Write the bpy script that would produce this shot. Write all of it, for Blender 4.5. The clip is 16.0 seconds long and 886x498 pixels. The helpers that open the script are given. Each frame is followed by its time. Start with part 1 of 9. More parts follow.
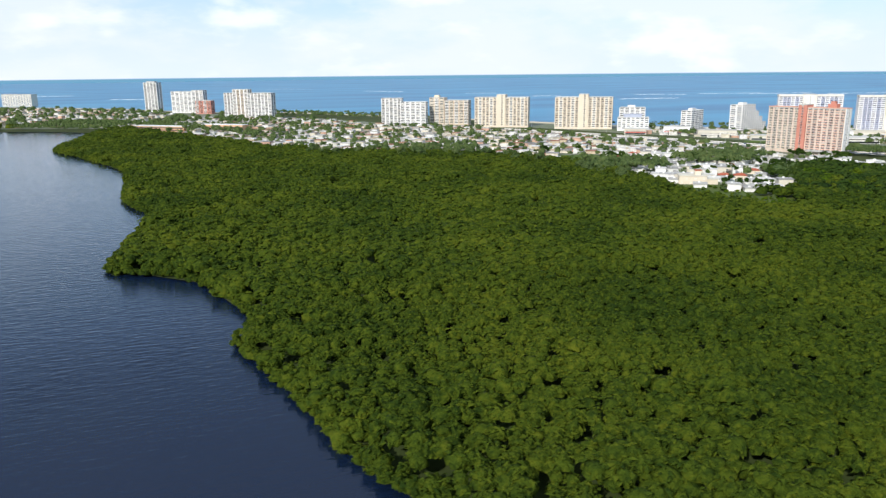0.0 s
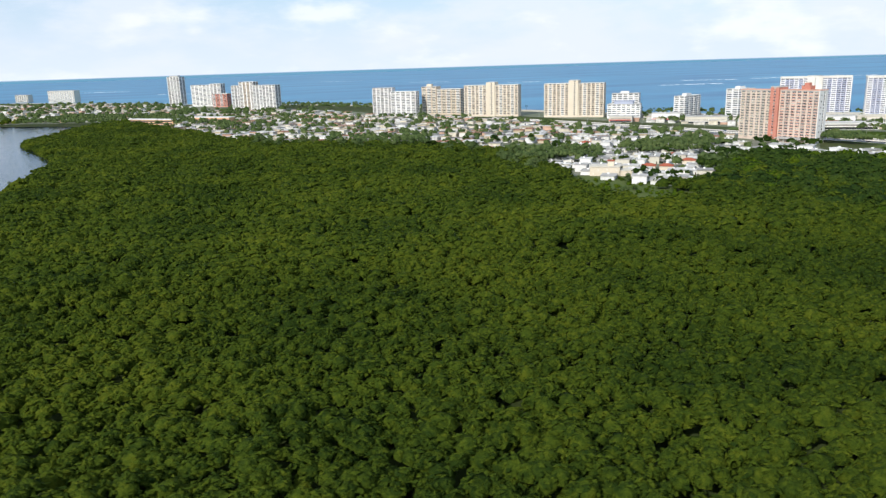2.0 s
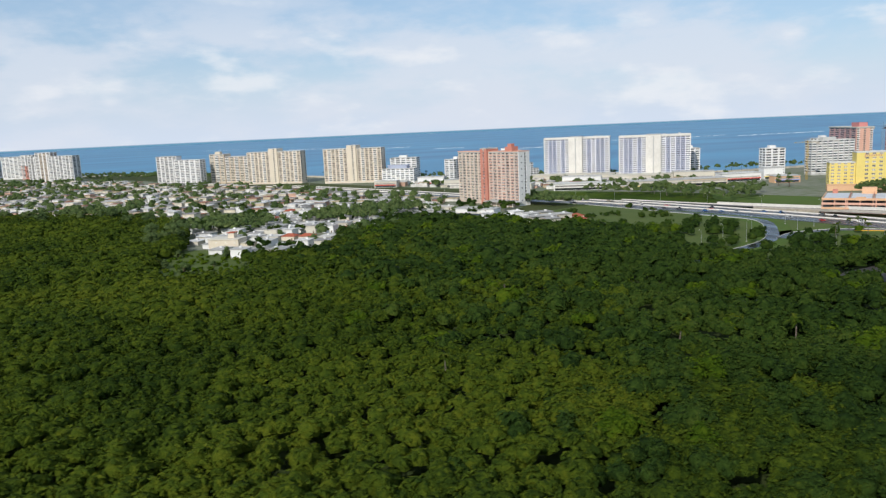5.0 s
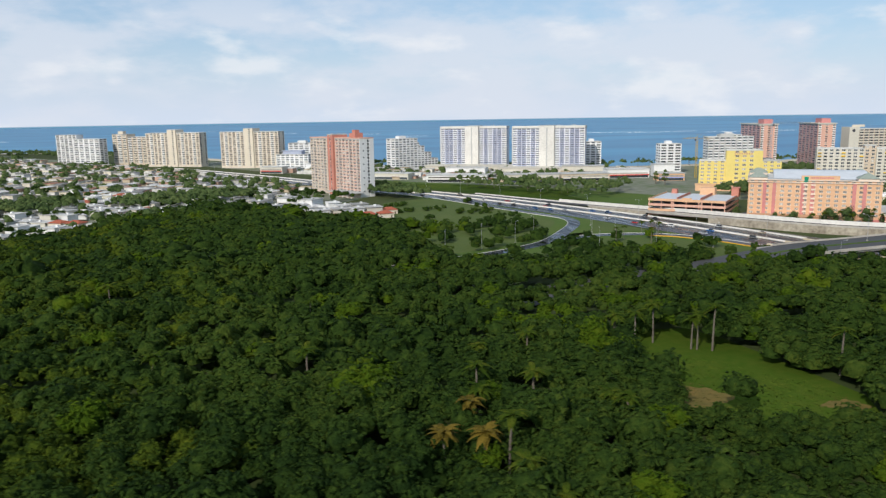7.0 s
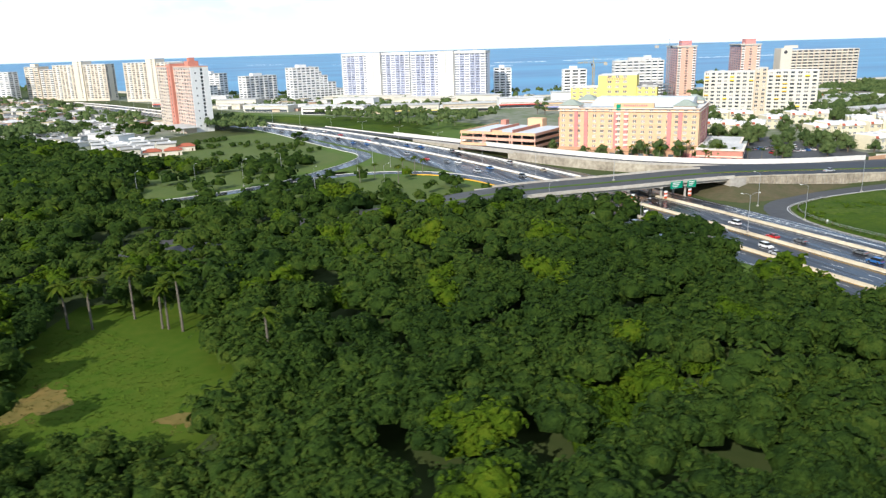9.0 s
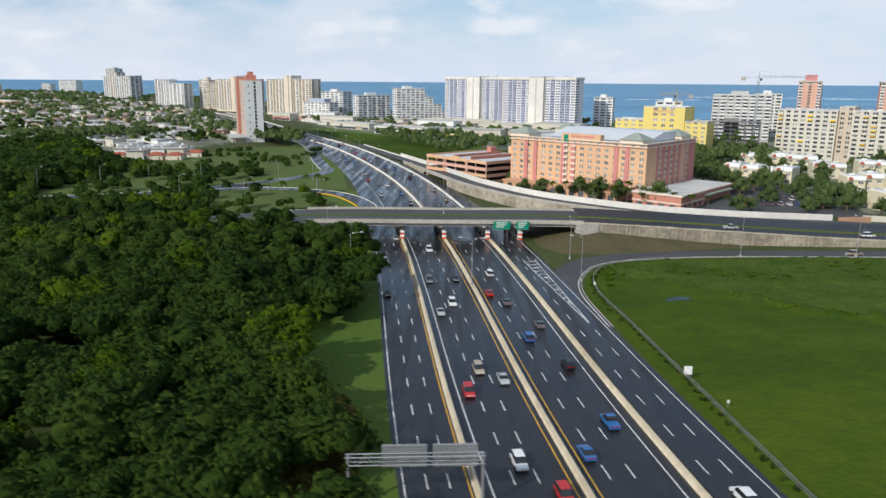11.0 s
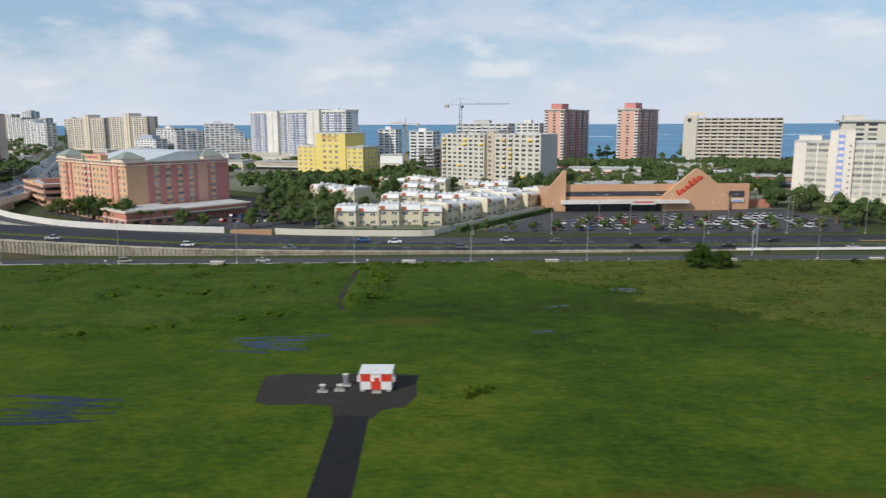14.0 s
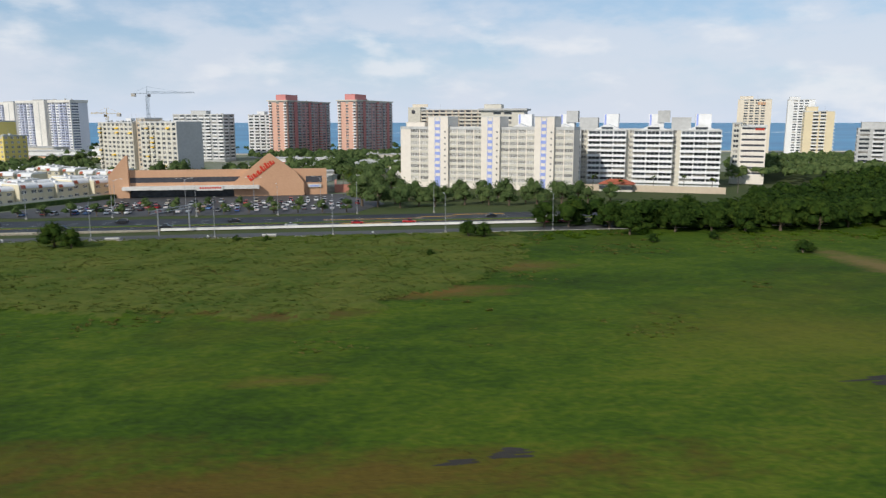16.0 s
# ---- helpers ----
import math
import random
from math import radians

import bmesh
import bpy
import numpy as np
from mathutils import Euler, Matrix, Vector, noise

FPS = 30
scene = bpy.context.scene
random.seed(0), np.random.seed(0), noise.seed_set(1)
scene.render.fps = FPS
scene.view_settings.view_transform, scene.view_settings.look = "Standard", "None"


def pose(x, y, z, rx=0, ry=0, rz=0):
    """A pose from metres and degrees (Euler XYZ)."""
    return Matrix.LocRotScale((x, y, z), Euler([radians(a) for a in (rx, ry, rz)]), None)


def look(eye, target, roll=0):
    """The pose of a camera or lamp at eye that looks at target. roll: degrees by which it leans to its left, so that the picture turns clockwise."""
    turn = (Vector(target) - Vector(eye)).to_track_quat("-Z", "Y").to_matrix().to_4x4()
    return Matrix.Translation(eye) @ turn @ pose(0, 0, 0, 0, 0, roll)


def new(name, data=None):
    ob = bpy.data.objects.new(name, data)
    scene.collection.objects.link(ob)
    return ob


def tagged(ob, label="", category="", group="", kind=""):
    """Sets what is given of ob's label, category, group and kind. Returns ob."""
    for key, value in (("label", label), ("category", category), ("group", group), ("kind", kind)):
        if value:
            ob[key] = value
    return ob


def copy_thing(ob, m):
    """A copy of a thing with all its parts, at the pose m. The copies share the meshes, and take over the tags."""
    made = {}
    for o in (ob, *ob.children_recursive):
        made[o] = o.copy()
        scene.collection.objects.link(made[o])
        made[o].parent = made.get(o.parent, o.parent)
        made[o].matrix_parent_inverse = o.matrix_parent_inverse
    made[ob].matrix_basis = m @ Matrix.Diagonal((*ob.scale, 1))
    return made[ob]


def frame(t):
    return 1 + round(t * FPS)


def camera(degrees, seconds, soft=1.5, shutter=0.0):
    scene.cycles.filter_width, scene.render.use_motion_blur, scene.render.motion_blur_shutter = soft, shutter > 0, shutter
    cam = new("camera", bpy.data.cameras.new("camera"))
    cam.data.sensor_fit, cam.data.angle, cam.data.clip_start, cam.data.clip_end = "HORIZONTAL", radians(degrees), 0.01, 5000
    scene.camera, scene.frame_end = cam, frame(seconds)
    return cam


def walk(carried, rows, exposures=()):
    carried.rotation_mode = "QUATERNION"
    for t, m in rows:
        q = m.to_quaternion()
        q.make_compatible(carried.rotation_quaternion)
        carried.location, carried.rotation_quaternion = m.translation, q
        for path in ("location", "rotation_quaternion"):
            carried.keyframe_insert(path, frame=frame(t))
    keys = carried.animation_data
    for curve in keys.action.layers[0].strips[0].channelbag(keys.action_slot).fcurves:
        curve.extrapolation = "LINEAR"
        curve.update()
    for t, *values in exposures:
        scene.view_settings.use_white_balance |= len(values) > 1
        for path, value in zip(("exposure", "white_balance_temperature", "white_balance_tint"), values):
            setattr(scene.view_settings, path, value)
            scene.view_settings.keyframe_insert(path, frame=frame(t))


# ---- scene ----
cam = camera(62.5, 16.0, 1.3, 0.15)
PATH = [
    (0, (1.61, 10.00, 102.20), (157.1, 470.2, -16.1), -0.60),
    (0.5, (42.26, 8.93, 100.27), (183.4, 475.6, -10.8), 0.50),
    (1, (82.92, 7.87, 98.33), (202.0, 480.5, -13.0), -0.91),
    (1.5, (123.60, 6.82, 96.39), (257.6, 472.5, -26.9), 0.03),
    (2, (164.33, 5.77, 94.44), (270.5, 478.6, -28.8), -1.76),
    (2.5, (205.11, 4.74, 92.49), (297.7, 482.2, -23.6), -0.11),
    (3, (245.96, 3.75, 90.52), (361.5, 480.9, -4.3), -1.84),
    (3.5, (286.88, 2.80, 88.55), (404.1, 478.6, -10.7), -1.06),
    (4, (327.86, 1.89, 86.58), (450.1, 479.4, 2.9), -2.29),
    (4.5, (368.91, 1.01, 84.61), (520.6, 469.5, -2.0), -2.64),
    (4.7, (385.35, 0.68, 83.82), (541.9, 468.3, 1.4), -2.79),
    (7, (575.02, -1.98, 74.56), (731.8, 464.3, -15.0), -0.91),
    (7.5, (616.31, -2.06, 72.48), (771.5, 454.0, -61.3), -1.31),
    (8, (657.48, -1.56, 70.46), (812.9, 448.6, -81.8), -1.72),
    (8.5, (698.50, -0.79, 68.39), (843.7, 458.0, -67.3), -1.47),
    (8.7, (714.94, -0.43, 67.56), (860.9, 458.0, -68.5), -1.70),
    (10.8, (887.97, 4.17, 58.94), (890.9, 494.4, -39.4), 0.69),
    (11, (904.45, 4.59, 58.16), (902.2, 491.5, -55.6), 0.42),
    (11.5, (945.62, 5.55, 56.27), (910.7, 483.6, -86.0), -0.39),
    (12, (986.94, 6.33, 54.44), (943.9, 487.0, -76.5), -0.79),
    (12.5, (1028.39, 6.80, 52.65), (1003.7, 494.4, -55.3), -0.71),
    (13, (1070.05, 6.83, 50.83), (1043.2, 497.6, -40.9), -0.08),
    (13.5, (1111.85, 6.31, 48.97), (1100.3, 498.1, -40.7), 0.34),
    (14, (1153.87, 5.27, 47.07), (1152.9, 497.8, -39.1), -0.18),
    (14.5, (1196.19, 3.82, 45.15), (1248.6, 494.7, -34.2), 0.76),
    (15, (1238.76, 2.10, 43.24), (1294.7, 492.4, -37.2), 0.65),
    (15.5, (1281.55, 0.23, 41.32), (1350.1, 490.3, -30.5), 0.23),
    (16, (1324.40, -1.68, 39.41), (1392.7, 485.9, -47.6), 0.02),
]
K = 0.46    # the model's scale: full metres of the place times K
EXPOSURE = [(0.0, 0.18), (0.5, 0.12), (1.0, -0.02), (1.5, 0.0), (2.0, 0.1), (2.5, 0.18), (3.0, 0.02), (3.5, 0.02), (4.0, -0.1), (4.5, -0.2), (7.0, -0.2), (7.5, -0.2), (8.0, 0.2), (8.5, 0.52), (9.5, 0.4), (11.0, -0.15), (11.5, -0.1), (12.0, 0.1), (13.0, -0.13), (13.5, -0.25), (14.5, -0.3), (16.0, -0.25)]
walk(cam, [(t, look(Vector(eye) * K, Vector(aim) * K, lean)) for t, eye, aim, lean in PATH], [(t, stops, 6350, 10) for t, stops in EXPOSURE])

# ---- daylight ----
SUN_AZ = math.atan2(-0.72, -0.69)          # compass angle of the sun from +y towards +x
SUN_EL = radians(32)
sun_dir = Vector((math.sin(SUN_AZ) * math.cos(SUN_EL), math.cos(SUN_AZ) * math.cos(SUN_EL), math.sin(SUN_EL)))
sun_data = bpy.data.lights.new("sun", "SUN")
sun_data.energy, sun_data.angle, sun_data.color = 3.95, radians(0.8), (1.0, 0.93, 0.82)
sun = new("sun", sun_data)
sun.matrix_world = look(sun_dir * 300, (0, 0, 0))

world = bpy.data.worlds.new("sky")
scene.world = world
world.use_nodes = True
wn, wl = world.node_tree.nodes, world.node_tree.links
wn.clear()


def wnode(kind, **values):
    n = wn.new(kind)
    for k, v in values.items():
        n.inputs[k].default_value = v
    return n


w_out = wn.new("ShaderNodeOutputWorld")
w_bg = wnode("ShaderNodeBackground", Strength=0.11)
w_sky = wn.new("ShaderNodeTexSky")
w_sky.sky_type, w_sky.sun_disc = "NISHITA", False
w_sky.sun_elevation, w_sky.sun_rotation = SUN_EL, SUN_AZ
w_sky.air_density, w_sky.dust_density, w_sky.ozone_density = 1.0, 0.6, 1.5
w_co = wn.new("ShaderNodeTexCoord")
w_sep = wn.new("ShaderNodeSeparateXYZ")
wl.new(w_co.outputs["Generated"], w_sep.inputs[0])


def wmath(op, a, b=0.0, c=0.0):
    n = wn.new("ShaderNodeMath")
    n.operation = op
    for i, v in enumerate((a, b, c)):
        if isinstance(v, (int, float)):
            n.inputs[i].default_value = v
        else:
            wl.new(v, n.inputs[i])
    return n.outputs[0]


def wramp(value, lo, hi):
    n = wn.new("ShaderNodeMapRange")
    n.interpolation_type = "SMOOTHSTEP"
    n.inputs["From Min"].default_value, n.inputs["From Max"].default_value = lo, hi
    wl.new(value, n.inputs["Value"])
    return n.outputs[0]


def wmix(fac, a, b):
    n = wn.new("ShaderNodeMix")
    n.data_type = "RGBA"
    for sock, v in ((n.inputs[0], fac), (n.inputs[6], a), (n.inputs[7], b)):
        if isinstance(v, tuple):
            sock.default_value = (*v, 1)
        elif isinstance(v, (int, float)):
            sock.default_value = v
        else:
            wl.new(v, sock)
    return n.outputs[2]


# clouds: heaped banks low over the sea, thinning upwards
up = w_sep.outputs[2]
w_flat = wn.new("ShaderNodeCombineXYZ")
wl.new(w_sep.outputs[0], w_flat.inputs[0])
wl.new(w_sep.outputs[1], w_flat.inputs[1])
wl.new(wmath("MULTIPLY", up, 2.6), w_flat.inputs[2])
w_big = wnode("ShaderNodeTexNoise", Scale=4.2, Detail=7.0, Roughness=0.56)
wl.new(w_flat.outputs[0], w_big.inputs["Vector"])
w_puff = wnode("ShaderNodeTexNoise", Scale=9.0, Detail=5.0, Roughness=0.5)
wl.new(w_flat.outputs[0], w_puff.inputs["Vector"])
cover = wramp(w_big.outputs[0], 0.40, 0.58)
puffs = wramp(w_puff.outputs[0], 0.52, 0.72)
blue_gap = wramp(up, 0.105, 0.23)
sky_col = wmix(wmath("MULTIPLY", wramp(up, 0.42, 0.16), 0.55), w_sky.outputs[0], (4.6, 6.6, 9.0))
low_haze = wmix(wramp(up, 0.12, -0.01), sky_col, (6.9, 7.7, 8.9))
cloudy = wmix(wmath("MULTIPLY", cover, wmath("SUBTRACT", 0.72, wmath("MULTIPLY", blue_gap, 0.66))), low_haze, (7.6, 8.0, 8.8))
cloudy = wmix(wmath("MULTIPLY", puffs, wmath("SUBTRACT", 0.62, wmath("MULTIPLY", blue_gap, 0.56))), cloudy, (9.4, 9.4, 9.5))
# a thin bright veil of humid air right up to the zenith
cloudy = wmix(wmath("MULTIPLY", wramp(up, 0.32, 0.62), 0.6), cloudy, (6.4, 7.3, 8.4))
# the sea goes on below the horizon
w_all = wmix(wramp(up, -0.0042, -0.0062), cloudy, (1.5, 3.3, 4.8))
wl.new(w_all, w_bg.inputs["Color"])
wl.new(w_bg.outputs[0], w_out.inputs["Surface"])


# ---- materials ----
def mat(name, base, other=None, rough=0.8, fine=1.5, broad=0.06, bump=0.0, metal=0.0, spec=0.3, vary=0.0, mixfac=0.5, bump_scale=None):
    """A procedural surface: two colours mixed by a fine and a broad noise, with relief and a tone of its own for each object."""
    m = bpy.data.materials.new(name)
    m.use_nodes = True
    nt, ns = m.node_tree.links, m.node_tree.nodes
    bsdf = ns["Principled BSDF"]
    bsdf.inputs["Roughness"].default_value = rough
    bsdf.inputs["Metallic"].default_value = metal
    bsdf.inputs["Specular IOR Level"].default_value = spec
    other = other or tuple(c * 0.7 for c in base)
    geo = ns.new("ShaderNodeNewGeometry")
    n1, n2 = ns.new("ShaderNodeTexNoise"), ns.new("ShaderNodeTexNoise")
    n1.inputs["Scale"].default_value, n1.inputs["Detail"].default_value = fine / K, 5
    n2.inputs["Scale"].default_value, n2.inputs["Detail"].default_value = broad / K, 4
    for n in (n1, n2):
        nt.new(geo.outputs["Position"], n.inputs["Vector"])
    mx = ns.new("ShaderNodeMath")
    mx.operation = "ADD"
    nt.new(n1.outputs[0], mx.inputs[0])
    nt.new(n2.outputs[0], mx.inputs[1])
    rng = ns.new("ShaderNodeMapRange")
    rng.inputs["From Min"].default_value, rng.inputs["From Max"].default_value = 2 * mixfac - 0.35, 2 * mixfac + 0.35
    nt.new(mx.outputs[0], rng.inputs["Value"])
    cm = ns.new("ShaderNodeMix")
    cm.data_type = "RGBA"
    cm.inputs[6].default_value, cm.inputs[7].default_value = (*base, 1), (*other, 1)
    nt.new(rng.outputs[0], cm.inputs[0])
    col = cm.outputs[2]
    if vary:
        info = ns.new("ShaderNodeObjectInfo")
        hsv = ns.new("ShaderNodeHueSaturation")
        r2 = ns.new("ShaderNodeMapRange")
        r2.inputs["To Min"].default_value, r2.inputs["To Max"].default_value = 1 - vary, 1 + vary
        nt.new(info.outputs["Random"], r2.inputs["Value"])
        nt.new(r2.outputs[0], hsv.inputs["Value"])
        nt.new(col, hsv.inputs["Color"])
        col = hsv.outputs[0]
    nt.new(col, bsdf.inputs["Base Color"])
    if bump:
        bp = ns.new("ShaderNodeBump")
        bp.inputs["Strength"].default_value, bp.inputs["Distance"].default_value = 1.0, bump * K
        nt.new(n1.outputs[0], bp.inputs["Height"])
        nt.new(bp.outputs[0], bsdf.inputs["Normal"])
    return m


def foliage(name, dark, mid, light, broad=0.02, spec=0.25):
    """Leaves: a tone for each clump, drifting over tens of metres, with light passing through."""
    m = bpy.data.materials.new(name)
    m.use_nodes = True
    nt, ns = m.node_tree.links, m.node_tree.nodes
    bsdf = ns["Principled BSDF"]
    bsdf.inputs["Roughness"].default_value, bsdf.inputs["Specular IOR Level"].default_value = 0.75, spec * 0.5
    geo = ns.new("ShaderNodeNewGeometry")
    n1, n2 = ns.new("ShaderNodeTexNoise"), ns.new("ShaderNodeTexNoise")
    n1.inputs["Scale"].default_value, n1.inputs["Detail"].default_value = broad / K, 5
    n2.inputs["Scale"].default_value, n2.inputs["Detail"].default_value, n2.inputs["Roughness"].default_value = 0.55 / K, 5, 0.65
    for n in (n1, n2):
        nt.new(geo.outputs["Position"], n.inputs["Vector"])
    a = ns.new("ShaderNodeMath")
    a.operation = "MULTIPLY_ADD"
    a.inputs[1].default_value = 0.30
    nt.new(geo.outputs["Random Per Island"], a.inputs[0])
    b = ns.new("ShaderNodeMath")
    b.operation = "MULTIPLY_ADD"
    b.inputs[1].default_value = 0.9
    nt.new(n1.outputs[0], b.inputs[0])
    c = ns.new("ShaderNodeMath")
    c.operation = "MULTIPLY_ADD"
    c.inputs[1].default_value, c.inputs[2].default_value = 1.25, -0.77
    nt.new(n2.outputs[0], c.inputs[0])
    nt.new(c.outputs[0], b.inputs[2])
    nt.new(b.outputs[0], a.inputs[2])
    ramp = ns.new("ShaderNodeValToRGB")
    ramp.color_ramp.elements[0].color, ramp.color_ramp.elements[1].color = (*dark, 1), (*light, 1)
    ramp.color_ramp.elements[0].position, ramp.color_ramp.elements[1].position = 0.2, 0.85
    ramp.color_ramp.elements.new(0.5).color = (*mid, 1)
    nt.new(a.outputs[0], ramp.inputs[0])
    nt.new(ramp.outputs[0], bsdf.inputs["Base Color"])
    tr = ns.new("ShaderNodeBsdfTranslucent")
    nt.new(ramp.outputs[0], tr.inputs["Color"])
    mixs = ns.new("ShaderNodeMixShader")
    mixs.inputs[0].default_value = 0.38
    n3 = ns.new("ShaderNodeTexNoise")
    n3.inputs["Scale"].default_value, n3.inputs["Detail"].default_value = 1.9 / K, 5
    nt.new(geo.outputs["Position"], n3.inputs["Vector"])
    bp = ns.new("ShaderNodeBump")
    bp.inputs["Strength"].default_value, bp.inputs["Distance"].default_value = 1.0, 0.7 * K
    nt.new(n3.outputs[0], bp.inputs["Height"])
    nt.new(bp.outputs[0], bsdf.inputs["Normal"])
    nt.new(bsdf.outputs[0], mixs.inputs[1])
    nt.new(tr.outputs[0], mixs.inputs[2])
    nt.new(mixs.outputs[0], ns["Material Output"].inputs["Surface"])
    return m


def water(name, near, far, rough, ripple, dist, streak=False):
    """Water: deep colour under a rippled, glossy surface."""
    m = bpy.data.materials.new(name)
    m.use_nodes = True
    nt, ns = m.node_tree.links, m.node_tree.nodes
    bsdf = ns["Principled BSDF"]
    bsdf.inputs["Roughness"].default_value, bsdf.inputs["IOR"].default_value = rough, 1.33
    geo = ns.new("ShaderNodeNewGeometry")
    mp = ns.new("ShaderNodeMapping")
    mp.inputs["Rotation"].default_value = (0, 0, radians(20))
    mp.inputs["Scale"].default_value = (0.35, 1.0, 1.0)
    nt.new(geo.outputs["Position"], mp.inputs["Vector"])
    n1 = ns.new("ShaderNodeTexNoise")
    n1.inputs["Scale"].default_value, n1.inputs["Detail"].default_value = ripple / K, 4
    nt.new(mp.outputs[0], n1.inputs["Vector"])
    bp = ns.new("ShaderNodeBump")
    bp.inputs["Strength"].default_value, bp.inputs["Distance"].default_value = 1.0, dist * K
    nt.new(n1.outputs[0], bp.inputs["Height"])
    nt.new(bp.outputs[0], bsdf.inputs["Normal"])
    n2 = ns.new("ShaderNodeTexNoise")
    n2.inputs["Scale"].default_value, n2.inputs["Detail"].default_value = 0.004 / K, 5
    nt.new(mp.outputs[0], n2.inputs["Vector"])
    cm = ns.new("ShaderNodeMix")
    cm.data_type = "RGBA"
    cm.inputs[6].default_value, cm.inputs[7].default_value = (*near, 1), (*far, 1)
    rg = ns.new("ShaderNodeMapRange")
    rg.inputs["From Min"].default_value, rg.inputs["From Max"].default_value = 0.35, 0.65
    nt.new(n2.outputs[0], rg.inputs["Value"])
    nt.new(rg.outputs[0], cm.inputs[0])
    nt.new(cm.outputs[2], bsdf.inputs["Base Color"])
    return m


def meadow(name):
    """Rough grass: drifts of bright, dark and yellowing green, streaked along the mowing."""
    m = bpy.data.materials.new(name)
    m.use_nodes = True
    nt, ns = m.node_tree.links, m.node_tree.nodes
    bsdf = ns["Principled BSDF"]
    bsdf.inputs["Roughness"].default_value, bsdf.inputs["Specular IOR Level"].default_value = 0.95, 0.08
    geo = ns.new("ShaderNodeNewGeometry")
    mp = ns.new("ShaderNodeMapping")
    mp.inputs["Scale"].default_value = (0.7, 1.0, 1.0)
    nt.new(geo.outputs["Position"], mp.inputs["Vector"])
    total = None
    for sc, wt in ((0.013, 0.9), (0.05, 0.6), (0.22, 0.6), (0.9, 0.7)):
        n = ns.new("ShaderNodeTexNoise")
        n.inputs["Scale"].default_value, n.inputs["Detail"].default_value = sc / K, 4
        nt.new(mp.outputs[0], n.inputs["Vector"])
        a = ns.new("ShaderNodeMath")
        a.operation = "MULTIPLY_ADD"
        a.inputs[1].default_value, a.inputs[2].default_value = wt, -wt / 2
        nt.new(n.outputs[0], a.inputs[0])
        if total is not None:
            nt.new(total, a.inputs[2])
            a.inputs[1].default_value = wt
            s = ns.new("ShaderNodeMath")
            s.operation = "ADD"
            s.inputs[1].default_value = -wt / 2
            nt.new(a.outputs[0], s.inputs[0])
            total = s.outputs[0]
        else:
            total = a.outputs[0]
    ramp = ns.new("ShaderNodeValToRGB")
    r = ramp.color_ramp
    r.elements[0].position, r.elements[0].color = 0.22, (0.022, 0.042, 0.006, 1)
    r.elements[1].position, r.elements[1].color = 0.80, (0.086, 0.112, 0.011, 1)
    r.elements.new(0.42).color = (0.033, 0.065, 0.006, 1)
    r.elements.new(0.60).color = (0.052, 0.090, 0.007, 1)
    s = ns.new("ShaderNodeMath")
    s.operation = "ADD"
    s.inputs[1].default_value = 0.5
    nt.new(total, s.inputs[0])
    nt.new(s.outputs[0], ramp.inputs[0])
    worn = ns.new("ShaderNodeTexNoise")
    worn.inputs["Scale"].default_value, worn.inputs["Detail"].default_value, worn.inputs["Roughness"].default_value = 0.021 / K, 6, 0.62
    shift = ns.new("ShaderNodeVectorMath")
    shift.inputs[1].default_value = (31.0, 17.0, 5.0)
    nt.new(mp.outputs[0], shift.inputs[0])
    nt.new(shift.outputs[0], worn.inputs["Vector"])
    amount = ns.new("ShaderNodeMapRange")
    amount.inputs["From Min"].default_value, amount.inputs["From Max"].default_value, amount.inputs["To Max"].default_value = 0.52, 0.74, 0.45
    nt.new(worn.outputs[0], amount.inputs["Value"])
    drift = ns.new("ShaderNodeMix")
    drift.data_type = "RGBA"
    drift.inputs[7].default_value = (0.090, 0.074, 0.014, 1)
    sep = ns.new("ShaderNodeSeparateXYZ")
    nt.new(geo.outputs["Position"], sep.inputs[0])
    east_dry = ns.new("ShaderNodeMapRange")
    east_dry.inputs["From Min"].default_value, east_dry.inputs["From Max"].default_value, east_dry.inputs["To Min"].default_value = 1160 * K, 1300 * K, 0.3
    nt.new(sep.outputs[0], east_dry.inputs["Value"])
    both = ns.new("ShaderNodeMath")
    both.operation = "MULTIPLY"
    nt.new(amount.outputs[0], both.inputs[0])
    nt.new(east_dry.outputs[0], both.inputs[1])
    nt.new(both.outputs[0], drift.inputs[0])
    nt.new(ramp.outputs[0], drift.inputs[6])
    # the western part is mown and brighter
    lush = ns.new("ShaderNodeValToRGB")
    lush.color_ramp.elements[0].position, lush.color_ramp.elements[0].color = 0.15, (0.024, 0.056, 0.005, 1)
    lush.color_ramp.elements[1].position, lush.color_ramp.elements[1].color = 0.85, (0.068, 0.100, 0.008, 1)
    nt.new(s.outputs[0], lush.inputs[0])
    wob = ns.new("ShaderNodeMath")
    wob.operation = "MULTIPLY_ADD"
    wob.inputs[1].default_value = 130 * K
    nt.new(worn.outputs[0], wob.inputs[0])
    nt.new(sep.outputs[0], wob.inputs[2])
    mown = ns.new("ShaderNodeMapRange")
    mown.inputs["From Min"].default_value, mown.inputs["From Max"].default_value, mown.inputs["To Min"].default_value, mown.inputs["To Max"].default_value = 1080 * K, 1190 * K, 0.9, 0.0
    nt.new(wob.outputs[0], mown.inputs["Value"])
    north = ns.new("ShaderNodeMapRange")
    north.inputs["From Min"].default_value, north.inputs["From Max"].default_value, north.inputs["To Min"].default_value, north.inputs["To Max"].default_value = 196 * K, 216 * K, 1.0, 0.15
    nt.new(sep.outputs[1], north.inputs["Value"])
    mn = ns.new("ShaderNodeMath")
    mn.operation = "MULTIPLY"
    nt.new(mown.outputs[0], mn.inputs[0])
